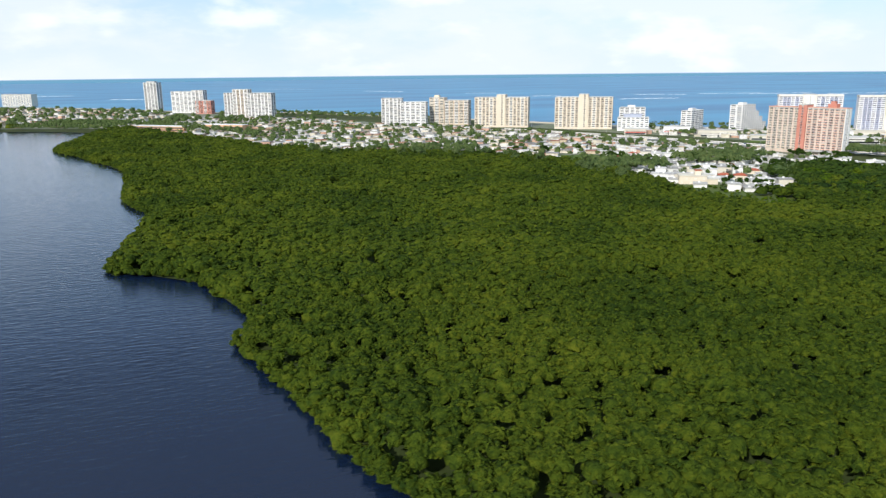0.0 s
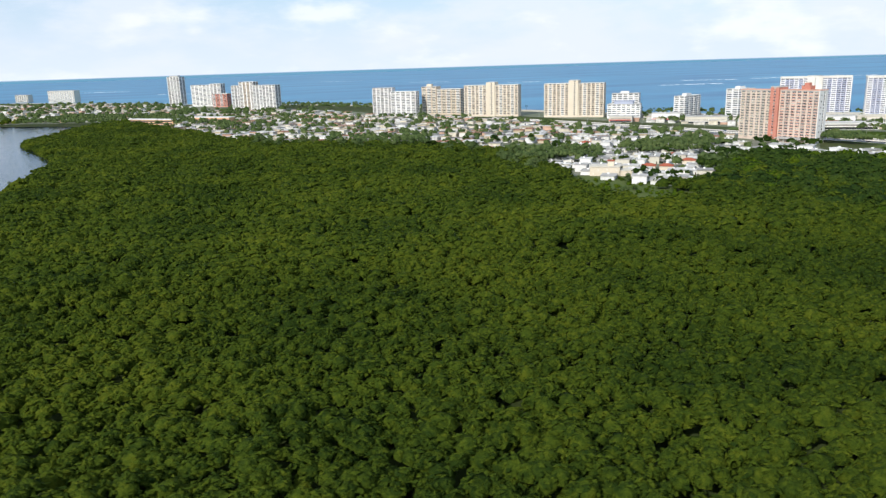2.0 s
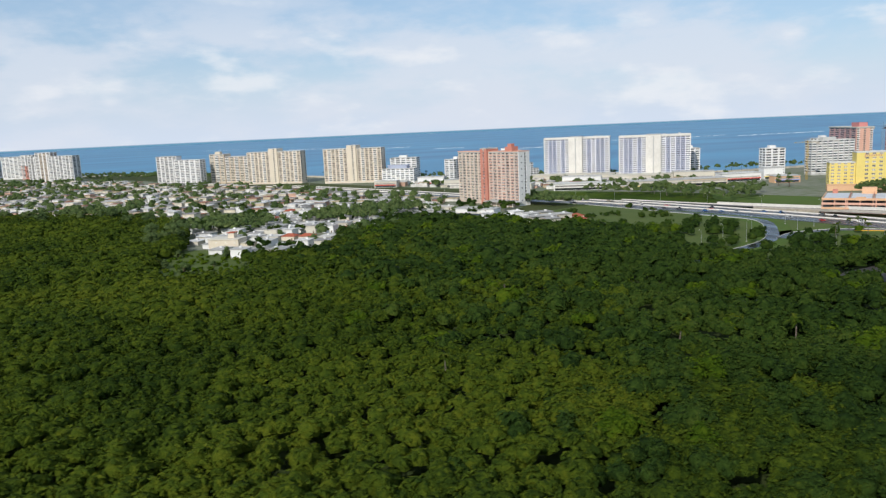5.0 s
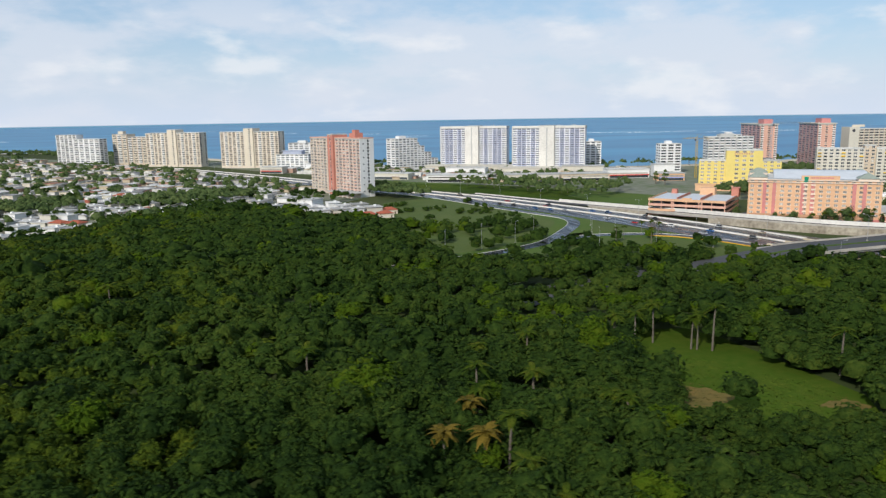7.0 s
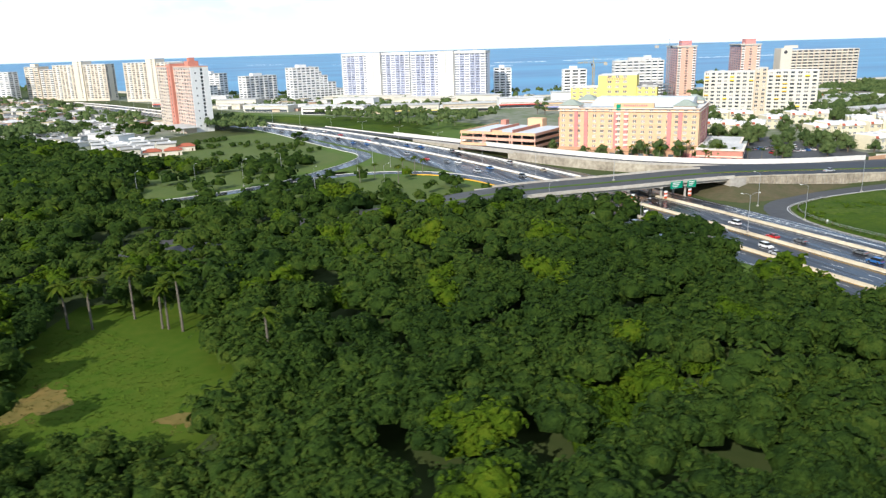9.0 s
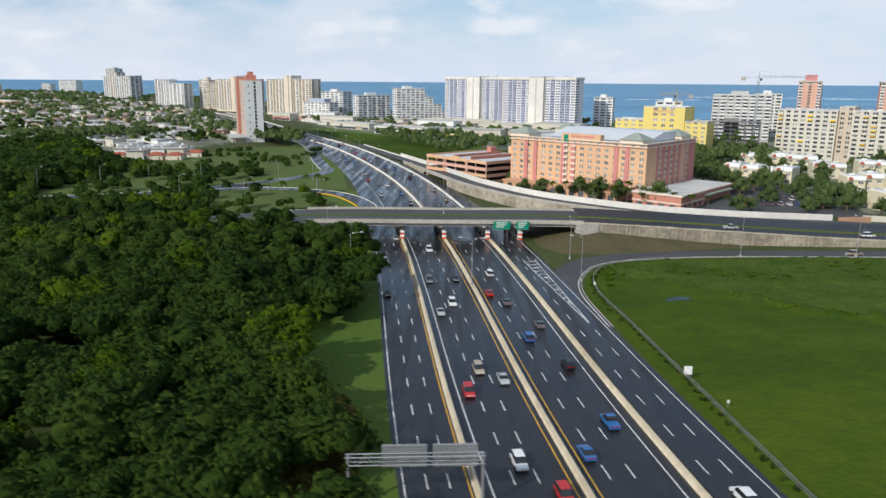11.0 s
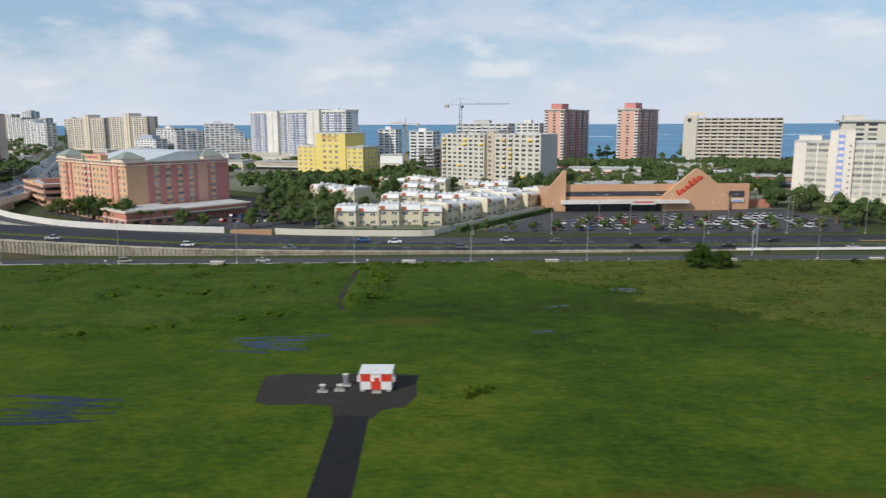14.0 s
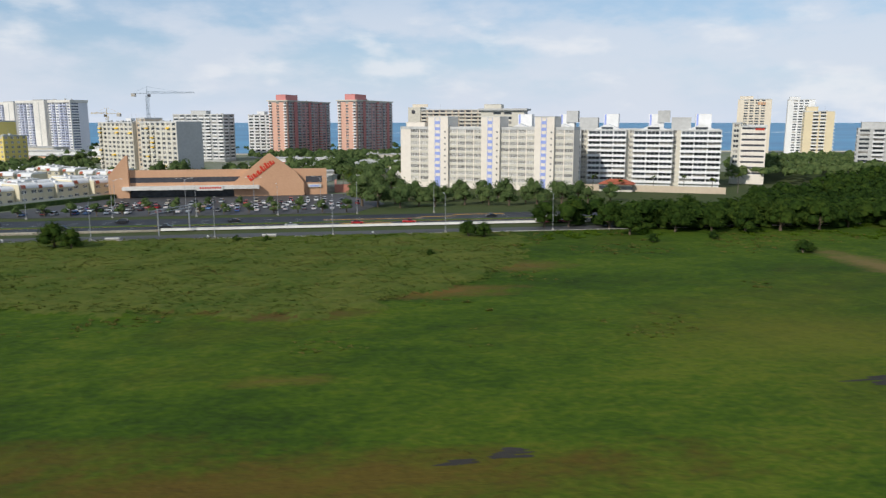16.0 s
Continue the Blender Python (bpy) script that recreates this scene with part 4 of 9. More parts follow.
# open ground
setting("field", poly_bm([(1010, -900), (965, -60), (961, 30), (953, 100), (946.5, 160), (943.3, 200), (946.6, 219), (956, 233.5), (976, 241.3), (1010, 245.3), (1080, 246.3), (1180, 248.3), (1300, 250.3), (1500, 252), (1900, 246), (2400, 236), (3500, 200), (3500, -900)], 0.03),
        M_FIELD, "flat green airport meadow with worn patches", "meadow")
setting("lawn_strip", poly_bm([(855, 600), (880, 545), (905, 480), (900, 600), (930, 640), (900, 700), (860, 745), (800, 800), (740, 860), (765, 800), (805, 715), (838, 640)], 0.05), M_FIELD, "grass strip between expressway and shops", "lawn")
setting("park_lawn", poly_bm([(880, 545), (905, 480), (955, 500), (985, 560), (975, 660), (930, 740), (860, 800), (800, 850), (760, 880), (740, 860), (800, 800), (860, 745), (900, 700), (930, 640), (900, 600)], 0.015), M_LAWN, "park lawn between expressway and shops", "lawn")
setting("fence_wall", sweep_bm(glide([(1066, 301.5, 2), (1082, 306, 1.5)], 4), -0.15, 0.15, -2, 1.6), M_TERRA, "beige panel fence beside a garden", "wall")
setting("lawn_interchange", poly_bm([(690, 338), (758, 322), (828, 268), (866, 244), (874, 330), (850, 400), (836, 480), (812, 530), (790, 600), (700, 480)], 0.032), M_SCRUB, "rough grass between the loop ramps", "lawn")
setting("lawn_loop", poly_bm([(700, 480), (755, 470), (800, 500), (812, 540), (800, 580), (775, 640), (730, 620), (712, 560)], 0.05), M_SCRUB, "open rough grass beside the ramp", "lawn")
setting("lawn_clearing", poly_bm([(698, 211), (688, 182), (686, 150), (694, 130), (706, 121), (729, 120), (739, 136), (739, 165), (738, 190), (734, 205), (715, 210)], 0.05), M_CLEAR, "shaded grass clearing among trees with worn earth", "clearing")
setting("lawn_house_clearing", poly_bm([(380, 580), (370, 470), (384, 412), (436, 405), (458, 470), (450, 500), (470, 520), (440, 560)], 0.05), M_SCRUB, "sunny grass clearing behind houses", "clearing")
setting("sports_ground", poly_bm([(395, 740), (450, 730), (470, 800), (420, 825)], 0.05), M_LAWN, "green sports ground between houses", "lawn")
setting("verge_bridge", poly_bm([(862, 262), (884, 262), (893, 200), (897, 130), (906, 60), (880, 60), (872, 140), (868, 200)], 0.05), M_LAWN, "mown verge beside the expressway", "verge")
setting("town_ground", poly_bm([(-130, 1570), (104, 1050), (177, 955), (264, 900), (345, 835), (400, 745), (402, 560), (434, 496), (476, 494), (525, 534), (613, 614), (635, 585), (690, 600), (700, 640), (740, 690), (700, 800), (640, 935), (560, 1100),
                                (430, 1330), (330, 1600), (150, 1950), (-60, 2150), (-400, 2500), (-900, 2900), (-1500, 3300), (-2000, 3300), (-1500, 2200), (-700, 1800), (-300, 1640)], 0.04), M_TOWNG, "streets and yards of a low suburb", "ground")
setting("town_ground_east", poly_bm([(905, 700), (940, 640), (1000, 520), (1060, 470), (1090, 330), (1220, 320), (1330, 320), (1340, 420), (1480, 480), (1700, 560), (1900, 700), (1900, 860), (1560, 880), (1340, 860), (1120, 880), (1000, 950), (860, 1080),
                                     (760, 1160), (650, 1350), (600, 1400), (590, 1250), (680, 1050), (770, 870), (830, 790)], 0.04), M_TOWNG, "streets, lots and gardens along the shore", "ground")
setting("hotel_forecourt", poly_bm([(935, 395), (990, 345), (1085, 318), (1095, 330), (1100, 420), (1050, 470), (960, 440)], 0.07), M_ASPH2, "asphalt forecourt and car park of the hotel", "car park")
setting("market_car_park", poly_bm([(1196, 312), (1330, 312), (1345, 345), (1336, 396), (1206, 391), (1196, 360), (1170, 318)], 0.08), M_ASPH2, "asphalt supermarket car park", "car park")

for x0, x1, off, wide in ((1316, 1358, -6.6, 0.5), (1356, 1374, -10.5, 0.5), (1372, 1392, -15.5, 0.6), (1322, 1340, 5.6, 0.7)):
    setting("yellow_hatching", sheet_bm(east[(east[:, 0] > x0 - 4) & (east[:, 0] < x1 + 4)], off - wide, off + wide, 0.018), M_PAINTY, "yellow paint on the asphalt at a junction", "road marking")


# ---- mangroves and woodland ----
MANGROVE = [(75, 20), (66, 60), (56, 122), (49, 159), (41, 176), (36, 196), (29, 228), (19, 264), (13, 292), (20, 322), (-1, 385), (-25, 407), (-45, 425), (-40, 495), (-31, 585), (-54, 660), (-69, 860), (-119, 1005), (-176, 1145), (-168, 1290), (-160, 1450), (-125, 1560),
            (104, 1046), (177, 952), (264, 898), (345, 832), (398, 745), (400, 560), (385, 540), (378, 470), (390, 425), (432, 418), (447, 470), (434, 492), (476, 489), (525, 529), (604, 601), (640, 556), (652, 496), (694, 480), (752, 466), (786, 470), (800, 452), (780, 398),
            (800, 396), (846, 390), (862, 352), (868, 300), (866, 262), (880, 225), (887, 190), (880, 168), (868, 160), (882, 128), (892, 90), (900, 60), (905, 20)]
CLEARING = [(696, 193), (693, 172), (690, 152), (692, 136), (706, 127), (718, 125), (733, 130), (734, 146), (725, 161), (716, 176), (709, 188)]
pts = scatter(MANGROVE, 5.9)
clear = inside(pts, CLEARING)
for ln in (glide([(808, 545), (820, 500), (828, 468), (820, 442), (795, 410), (768, 382), (735, 365), (690, 352), (640, 342)], 5), glide([(872, 318), (866, 345), (852, 372), (830, 388), (800, 392), (776, 380)], 5)):
    clear |= near_line(pts, ln, 10.5) & (pts[:, 0] > 775) | near_line(pts, ln, 6.5)
clear |= near_line(pts, glide([(700, 262), (760, 270), (800, 273), (850, 277)], 5), 9)
clear |= near_line(pts, np.array([(718, 126), (724, 127), (730, 129), (734, 134), (735, 141), (733, 149), (728, 158)], float), 6.0)
clear |= near_line(pts, np.array([(698, 192), (704, 190), (713, 192), (714, 185), (721, 183), (725, 180), (724, 172)], float), 6.5)
pts = pts[~clear]
pts = pts[~(near_line(pts, glide([(x, y) for x, y in SHORE[1:22]], 6), 2.5) & (pts[:, 1] > 380))]
wood = np.clip((pts[:, 0] - 470) / 120 + 0.35 * soft_noise(pts, 60, 3.0), 0, 1)
is_wood = rng.uniform(size=len(pts)) < wood
keep = np.where(is_wood, rng.uniform(size=len(pts)) < 0.72, (pts[:, 1] < 330) | (rng.uniform(size=len(pts)) < np.interp(pts[:, 1], [330, 600, 1200], [0.75, 0.48, 0.3])))
# the shore side under the flight line is thin
keep &= (pts[:, 1] > np.interp(pts[:, 0], [0, 420, 560, 700, 900], [100, 92, 72, 45, 40])) | (rng.uniform(size=len(pts)) < 0.35)
# open ground with scattered trees round the loop ramps
OPEN_W = [(696, 340), (758, 327), (828, 274), (868, 246), (874, 330), (846, 395), (800, 452), (786, 470), (720, 480), (698, 430)]
keep &= ~(inside(pts, OPEN_W) & (rng.uniform(size=len(pts)) < 0.80))
pts, is_wood, wood = pts[keep], is_wood[keep], wood[keep]
swell = soft_noise(pts, 34, 1.0)
tall = soft_noise(pts, 9, 6.0)
rad = np.where(is_wood, rng.uniform(3.4, 5.6, len(pts)) + 1.8 * (rng.uniform(size=len(pts)) < 0.12), rng.uniform(3.5, 5.5, len(pts)))
zc = np.where(is_wood, 6.4 + 2.6 * swell + 2.6 * tall + rng.uniform(-1.2, 2.4, len(pts)), 6.0 + 2.2 * swell + 1.4 * tall + rng.uniform(-0.6, 1.0, len(pts)))
rad *= np.interp(pts[:, 1], [330, 600, 1200], [1.15, 1.5, 1.9])
zc -= (np.interp(pts[:, 1], [330, 600, 1200], [1.0, 1.5, 1.9]) - 1) * 5.0
low = inside(pts, OPEN_W) | (pts[:, 0] > 690) & (pts[:, 1] > 300)
zc, rad = np.where(low, zc * 0.5, zc), np.where(low, rad * 0.8, rad)
# low growth on the near side of the clearing lets its grass show
front = inside(pts, [(686, 150), (692, 134), (707, 125), (730, 126), (732, 76), (670, 76), (670, 120)])
glade = (pts[:, 0] - 627) ** 2 + (pts[:, 1] - 130) ** 2 < 14 ** 2
glade |= near_line(pts, np.array([(800, 99), (811, 102), (822, 105), (832, 108)], float), 9)
zc = np.where(glade, zc * 0.55, zc)
ease = (pts[:, 1] > 56) & (pts[:, 1] < 158) & (pts[:, 0] >= 728) & (pts[:, 0] < 772) & ~front
zc = np.where(ease, zc * (0.45 + 0.55 * (pts[:, 0] - 728) / 44), zc)
zc, rad = np.where(front, zc * 0.42, zc), np.where(front, rad * 0.7, rad)
# the edge trees hang low over the water
shore_line = glide([(x, y) for x, y in SHORE[1:22]], 6)
edge = near_line(pts, shore_line, 6.5)
zc = np.where(edge, 2.6 + rng.uniform(-0.5, 0.9, len(pts)), zc)
rad = np.where(edge & (pts[:, 1] > 380), rad * 0.8, np.where(edge, rad * 1.05, rad))
P3 = np.column_stack([pts, zc])
near_form = [crown_form(132, 0.115, 0.9, core=1, lumps=0.45, heart=0.81, heaps=4, rim=4, droop=-0.05) for _ in range(7)]
mid_form = [crown_form(37, 0.18, 0.9, core=1, lumps=0.45, heart=0.89, heaps=2, rim=4, droop=0.0) for _ in range(7)]
far_form = [crown_form(11, 0.32, 0.80, heart=0.84, lumps=0.36, heaps=1, rim=4, droop=0.0) for _ in range(6)]
near = (pts[:, 0] > 500) & (pts[:, 1] < 185) & (pts[:, 1] > 50)
far = (pts[:, 1] > 330) | (pts[:, 1] < 50) | ((pts[:, 0] < 420) & (pts[:, 1] < 92))
bright = is_wood & ((soft_noise(pts, 15, 12.0) > 0.36) | near_line(pts, np.array([(668, 206), (680, 210), (800, 99), (811, 102), (822, 105), (832, 108)], float), 9))
for nm, sel, mm, lab in (("mangrove_canopy", ~is_wood, G_MANG, "dense bright green mangrove canopy"), ("woodland_canopy", is_wood & ~bright, G_WOOD, "dense green woodland canopy of uneven height"), ("bright_canopy", bright, G_LIGHT, "lighter yellow green trees in the wood")):
    for tier, zone, forms in (("", near, near_form), ("_middle", ~near & ~far, mid_form), ("_far", far, far_form)):
        use = sel & zone
        canopy(nm + tier, P3[use], rad[use], rad[use] * np.where(is_wood[use], 1.0, 0.9), forms, mm, lab, "mangroves" if "mang" in nm else "woodland")
# low boughs and prop roots that hang over the water all along the shore
rim_line = glide([(x, y) for x, y in SHORE[1:22]], 3.0)
q = np.concatenate([rim_line[:, :2] + rng.normal(0, 0.9, (len(rim_line), 2)) + np.array((1.2 * k, 0.0)) for k in (0, 1)])
q = q[(q[:, 1] > 60) & (q[:, 1] < 1500)]
r = rng.uniform(2.0, 3.6, len(q)) * np.interp(q[:, 1], [400, 1200], [1.0, 1.7])
canopy("mangrove_fringe", np.column_stack([q, rng.uniform(0.6, 2.2, len(q))]), r, r * 0.9, mid_form, G_MANG, "mangrove boughs hanging low over the water's edge", "mangroves")
setting("forest_floor", poly_bm(MANGROVE, 0.015), M_FLOORF, "dark shaded forest floor", "ground")


# ---- buildings ----
made_meshes = {}


def window_mesh(w, h, fm, gm, cols):
    """A window in one piece: outer frame and mullions, panes set back between them."""
    key = ("w", round(w, 2), round(h, 2), fm.name, gm.name, cols)
    if key not in made_meshes:
        bm = bmesh.new()
        seen = {}

        def vert(x, y, z):
            k = (round(x, 3), round(y, 3), round(z, 3))
            if k not in seen:
                seen[k] = bm.verts.new(k)
            return seen[k]
        e = min(0.09, w * 0.08)
        xs = [-w / 2]
        for c in range(cols):
            xs += [-w / 2 + w * c / cols + e, -w / 2 + w * (c + 1) / cols - e]
        xs.append(w / 2)
        zs = [0.0, 0.11, h - 0.1, h]
        for a in range(len(xs) - 1):
            for b in range(3):
                x0, x1, z0, z1 = xs[a], xs[a + 1], zs[b], zs[b + 1]
                if a % 2 == 1 and b == 1:
                    bm.faces.new([vert(x0, 0.08, z0), vert(x1, 0.08, z0), vert(x1, 0.08, z1), vert(x0, 0.08, z1)]).material_index = 1
                    for p, q in (((x0, z0), (x1, z0)), ((x1, z0), (x1, z1)), ((x1, z1), (x0, z1)), ((x0, z1), (x0, z0))):
                        bm.faces.new([vert(p[0], 0, p[1]), vert(q[0], 0, q[1]), vert(q[0], 0.08, q[1]), vert(p[0], 0.08, p[1])])
                else:
                    bm.faces.new([vert(x0, 0, z0), vert(x1, 0, z0), vert(x1, 0, z1), vert(x0, 0, z1)])
        made_meshes[key] = to_mesh("window", bm, fm, gm)
    return made_meshes[key]


def balcony_mesh(w, deep, h, fm, solid):
    key = ("b", round(w, 2), deep, round(h, 2), fm.name, solid)
    if key not in made_meshes:
        bm = bmesh.new()
        add_box(bm, -w / 2, w / 2, -deep, 0, -0.12, 0.08)
        if solid:
            add_box(bm, -w / 2, w / 2, -deep, -deep + 0.12, 0.08, 1.0)
            add_box(bm, -w / 2, -w / 2 + 0.12, -deep + 0.12, 0, 0.08, 1.0)
            add_box(bm, w / 2 - 0.12, w / 2, -deep + 0.12, 0, 0.08, 1.0)
        else:
            add_box(bm, -w / 2, w / 2, -deep, -deep + 0.06, 0.95, 1.05)
            n = max(3, int(w / 0.5))
            for i in range(n + 1):
                x = -w / 2 + (w - 0.06) * i / n
                add_box(bm, x, x + 0.06, -deep, -deep + 0.05, 0.08, 0.95)
        made_meshes[key] = to_mesh("balcony", bm, fm)
    return made_meshes[key]


def awning_mesh(w, mm):
    key = ("a", round(w, 2), mm.name)
    if key not in made_meshes:
        bm = bmesh.new()
        add_prism(bm, ((0, 0), (-1.5, -0.75), (-1.5, -1.0), (-1.42, -1.0), (-1.42, -0.78), (0, -0.1)), "x", -w / 2, w / 2)
        made_meshes[key] = to_mesh("awning", bm, mm)
    return made_meshes[key]


def block(home, W, D, H, floors, wall, front="w", right="", left="", back="", x0=0.0, y0=0.0, ground=1.0, spandrel=0.42, pier=0.28, trim=None, win_mat=None, gm=None,
          cols=2, roof=None, solid=True, deep=1.3, lift=0.0, wall_name="wall", bal=None, awnings=None, parapet=0.9, rows=False, side_wall=None):
    """One block of a building under home: walls with recessed bays on its sides and a window, balcony or panel in each bay. Letters: w window, d double-width look, b balcony, s plain, n narrow."""
    trim, win_mat, gm, roof, bal = trim or wall, win_mat or M_WHITE, gm or M_GLASS, roof or M_ROOF, bal or M_WHITE
    fh = (H - ground) / floors
    deep_in = 0.45
    bm = bmesh.new()
    seen = {}

    def vert(x, y, z):
        key = (round(x, 3), round(y, 3), round(z, 3))
        if key not in seen:
            seen[key] = bm.verts.new(key)
        return seen[key]
    cells = []
    for side, pat, length in (("f", front, W), ("r", right, D), ("l", left, D), ("k", back, W)):
        def spot(a, d, z):
            if side == "f":
                return vert(x0 + a, y0 + d, lift + z)
            if side == "k":
                return vert(x0 + a, y0 + D - d, lift + z)
            if side == "r":
                return vert(x0 + W - d, y0 + a, lift + z)
            return vert(x0 + d, y0 + a, lift + z)

        def quad(c, mi):
            try:
                bm.faces.new([spot(*q) for q in c]).material_index = 2 if side == "r" and mi == 0 else mi
            except ValueError:
                pass
        if not pat.strip("s"):
            quad(((0, 0, 0), (length, 0, 0), (length, 0, H), (0, 0, H)), 0)
            continue
        bw = length / len(pat)
        pw = bw * pier
        cuts, open_bay = [0.0], {}
        for i, ch in enumerate(pat):
            if ch != "s":
                open_bay[len(cuts)] = (i, ch)
                cuts += [i * bw + pw / 2, (i + 1) * bw - pw / 2]
        cuts.append(length)
        levels = [0.0, ground]
        for f in range(floors):
            levels += [ground + (f + spandrel) * fh, ground + (f + 1) * fh]
        levels[-1] = H
        for ci in range(len(cuts) - 1):
            a, b = cuts[ci], cuts[ci + 1]
            for li in range(len(levels) - 1):
                lo, hi = levels[li], levels[li + 1]
                if ci in open_bay and li > 0 and li % 2 == 0:
                    quad(((a, 0, lo), (b, 0, lo), (b, deep_in, lo), (a, deep_in, lo)), 1)
                    quad(((a, 0, hi), (b, 0, hi), (b, deep_in, hi), (a, deep_in, hi)), 0)
                    quad(((a, 0, lo), (a, 0, hi), (a, deep_in, hi), (a, deep_in, lo)), 0)
                    quad(((b, 0, lo), (b, 0, hi), (b, deep_in, hi), (b, deep_in, lo)), 0)
                    quad(((a, deep_in, lo), (b, deep_in, lo), (b, deep_in, hi), (a, deep_in, hi)), 0)
                    i, ch = open_bay[ci]
                    cells.append((side, (a + b) / 2, lift + lo, b - a, hi - lo, ch, (li - 2) // 2, i, lift + levels[li - 1]))
                else:
                    quad(((a, 0, lo), (b, 0, lo), (b, 0, hi), (a, 0, hi)), 1 if ci in open_bay and li > 0 else 0)
    bm.faces.new([vert(x0 + a, y0 + b, lift + H) for a, b in ((0, 0), (W, 0), (W, D), (0, D))])
    bmesh.ops.recalc_face_normals(bm, faces=bm.faces)
    link_mesh(wall_name, to_mesh(wall_name, bm, wall, trim, side_wall or wall), home)
    rb = bmesh.new()
    add_box(rb, x0 + 0.3, x0 + W - 0.3, y0 + 0.3, y0 + D - 0.3, lift + H, lift + H + 0.12)
    for b in ((x0 - 0.1, x0 + W + 0.1, y0 - 0.1, y0 + 0.3), (x0 - 0.1, x0 + W + 0.1, y0 + D - 0.3, y0 + D + 0.1), (x0 - 0.1, x0 + 0.3, y0 + 0.3, y0 + D - 0.3), (x0 + W - 0.3, x0 + W + 0.1, y0 + 0.3, y0 + D - 0.3)):
        add_box(rb, *b, lift + H, lift + H + parapet)
    part("roof", rb, roof, home)
    def spot_at(side, a, z):
        return {"f": pose(x0 + a, y0 + 0.22, z), "k": pose(x0 + a, y0 + D - 0.22, z, 0, 0, 180), "r": pose(x0 + W - 0.22, y0 + a, z, 0, 0, 90), "l": pose(x0 + 0.22, y0 + a, z, 0, 0, -90)}[side]
    if rows:
        for kind in ("window", "balcony"):
            use = [c for c in cells if kind == "window" or c[5] == "b"]
            if not use:
                continue
            joined = bmesh.new()
            for side, a, z, w, h, ch, f, i, zf in use:
                src = window_mesh(w, h, win_mat, gm, 1) if kind == "window" else balcony_mesh(w * 1.16, deep, h, bal, True)
                n0, f0 = len(joined.verts), len(joined.faces)
                joined.from_mesh(src)
                joined.verts.ensure_lookup_table()
                joined.faces.ensure_lookup_table()
                m = spot_at(side, a, z)
                m = m if kind == "window" else m @ pose(0, -0.22, zf - z + 0.1)
                for v in joined.verts[n0:]:
                    v.co = m @ v.co
                if kind == "window" and (f * 7 + i * 3) % 4 == 0:
                    for fc in joined.faces[f0:]:
                        fc.material_index *= 2
            mats_ = (win_mat, gm, M_GLASSC) if kind == "window" else (bal,)
            tagged(link_mesh(kind, to_mesh(kind, joined, *mats_), home), kind="stuff")
        return
    for side, a, z, w, h, ch, f, i, zf in cells:
        m = spot_at(side, a, z)
        me = window_mesh(w, h, win_mat, M_GLASSC if (f * 7 + i * 3) % 5 == 0 and gm is M_GLASS else gm, 1 if ch == "n" else (cols + 1 if w > 4 else cols))
        link_mesh("window", me, home, "", m)
        if ch == "b":
            link_mesh("balcony", balcony_mesh(w * 1.16, deep, h, bal, solid), home, "", m @ pose(0, -0.22, zf - z + 0.1))
        if awnings and (side, f, i) in awnings:
            link_mesh("awning", awning_mesh(w * 1.1, awnings[(side, f, i)]), home, "bright awning" if awnings[(side, f, i)] is M_YAWN else "green awning", m @ pose(0, -0.25, h + 0.2))


def roof_box(home, x0, x1, y0, y1, z0, z1, mm, name="roof_house", label=""):
    bm = box_bm((x0, x1, y0, y1, z0, z1))
    add_box(bm, x0 - 0.15, x1 + 0.15, y0 - 0.15, y1 + 0.15, z1, z1 + 0.2)
    return part(name, bm, mm, home, label)


def clutter(home, W, D, H, seed, x0=0.0, y0=0.0):
    """Tanks, air units and a mast on a roof."""
    r = random.Random(seed)
    for _ in range(4):
        x, y, w = x0 + r.uniform(2, W - 3), y0 + r.uniform(2, max(3, D - 3)), r.uniform(0.8, 1.8)
        part("roof_unit", box_bm((x, x + w, y, y + w, H + 0.1, H + 0.1 + r.uniform(0.9, 1.8)), (x + 0.1, x + w - 0.1, y + 0.1, y + w - 0.1, H + 1.0, H + 1.3)), M_GREYW, home)
    x = x0 + W * r.uniform(0.3, 0.7)
    bm = bmesh.new()
    add_rod(bm, (x, y0 + D / 2, H), (x, y0 + D / 2, H + 6), 0.12, 0.05, 5)
    part("mast", bm, M_METAL, home)


# towers of cream slabs by the sea
def cream_slab(x, y, label, H=54):
    b = thing("apartment_tower", label, "apartment tower", x, y, 0, -34, "cream slabs by the shore")
    block(b, 42, 20, H, 17, M_CREAM, "wbwwbw", "", "wsw", trim=M_BEIGE, ground=3, solid=True, pier=0.34, rows=True)
    block(b, 42, 20, H, 17, M_CREAM, "wbwwbw", "wsw", "", x0=58, trim=M_BEIGE, ground=3, pier=0.34, wall_name="wall_wing", rows=True)
    block(b, 16, 22, H + 5, 18, M_CREAM, "ssns", "", "", x0=42, y0=-2, ground=3, wall_name="lift_core", rows=True)
    clutter(b, 100, 18, H, int(x))
    return b


cream_slab(615, 1196, "tall cream slab tower with balconies near the beach", 55)
cream_slab(502, 1299, "tall cream tower with rows of balconies and shadowed recesses", 54)

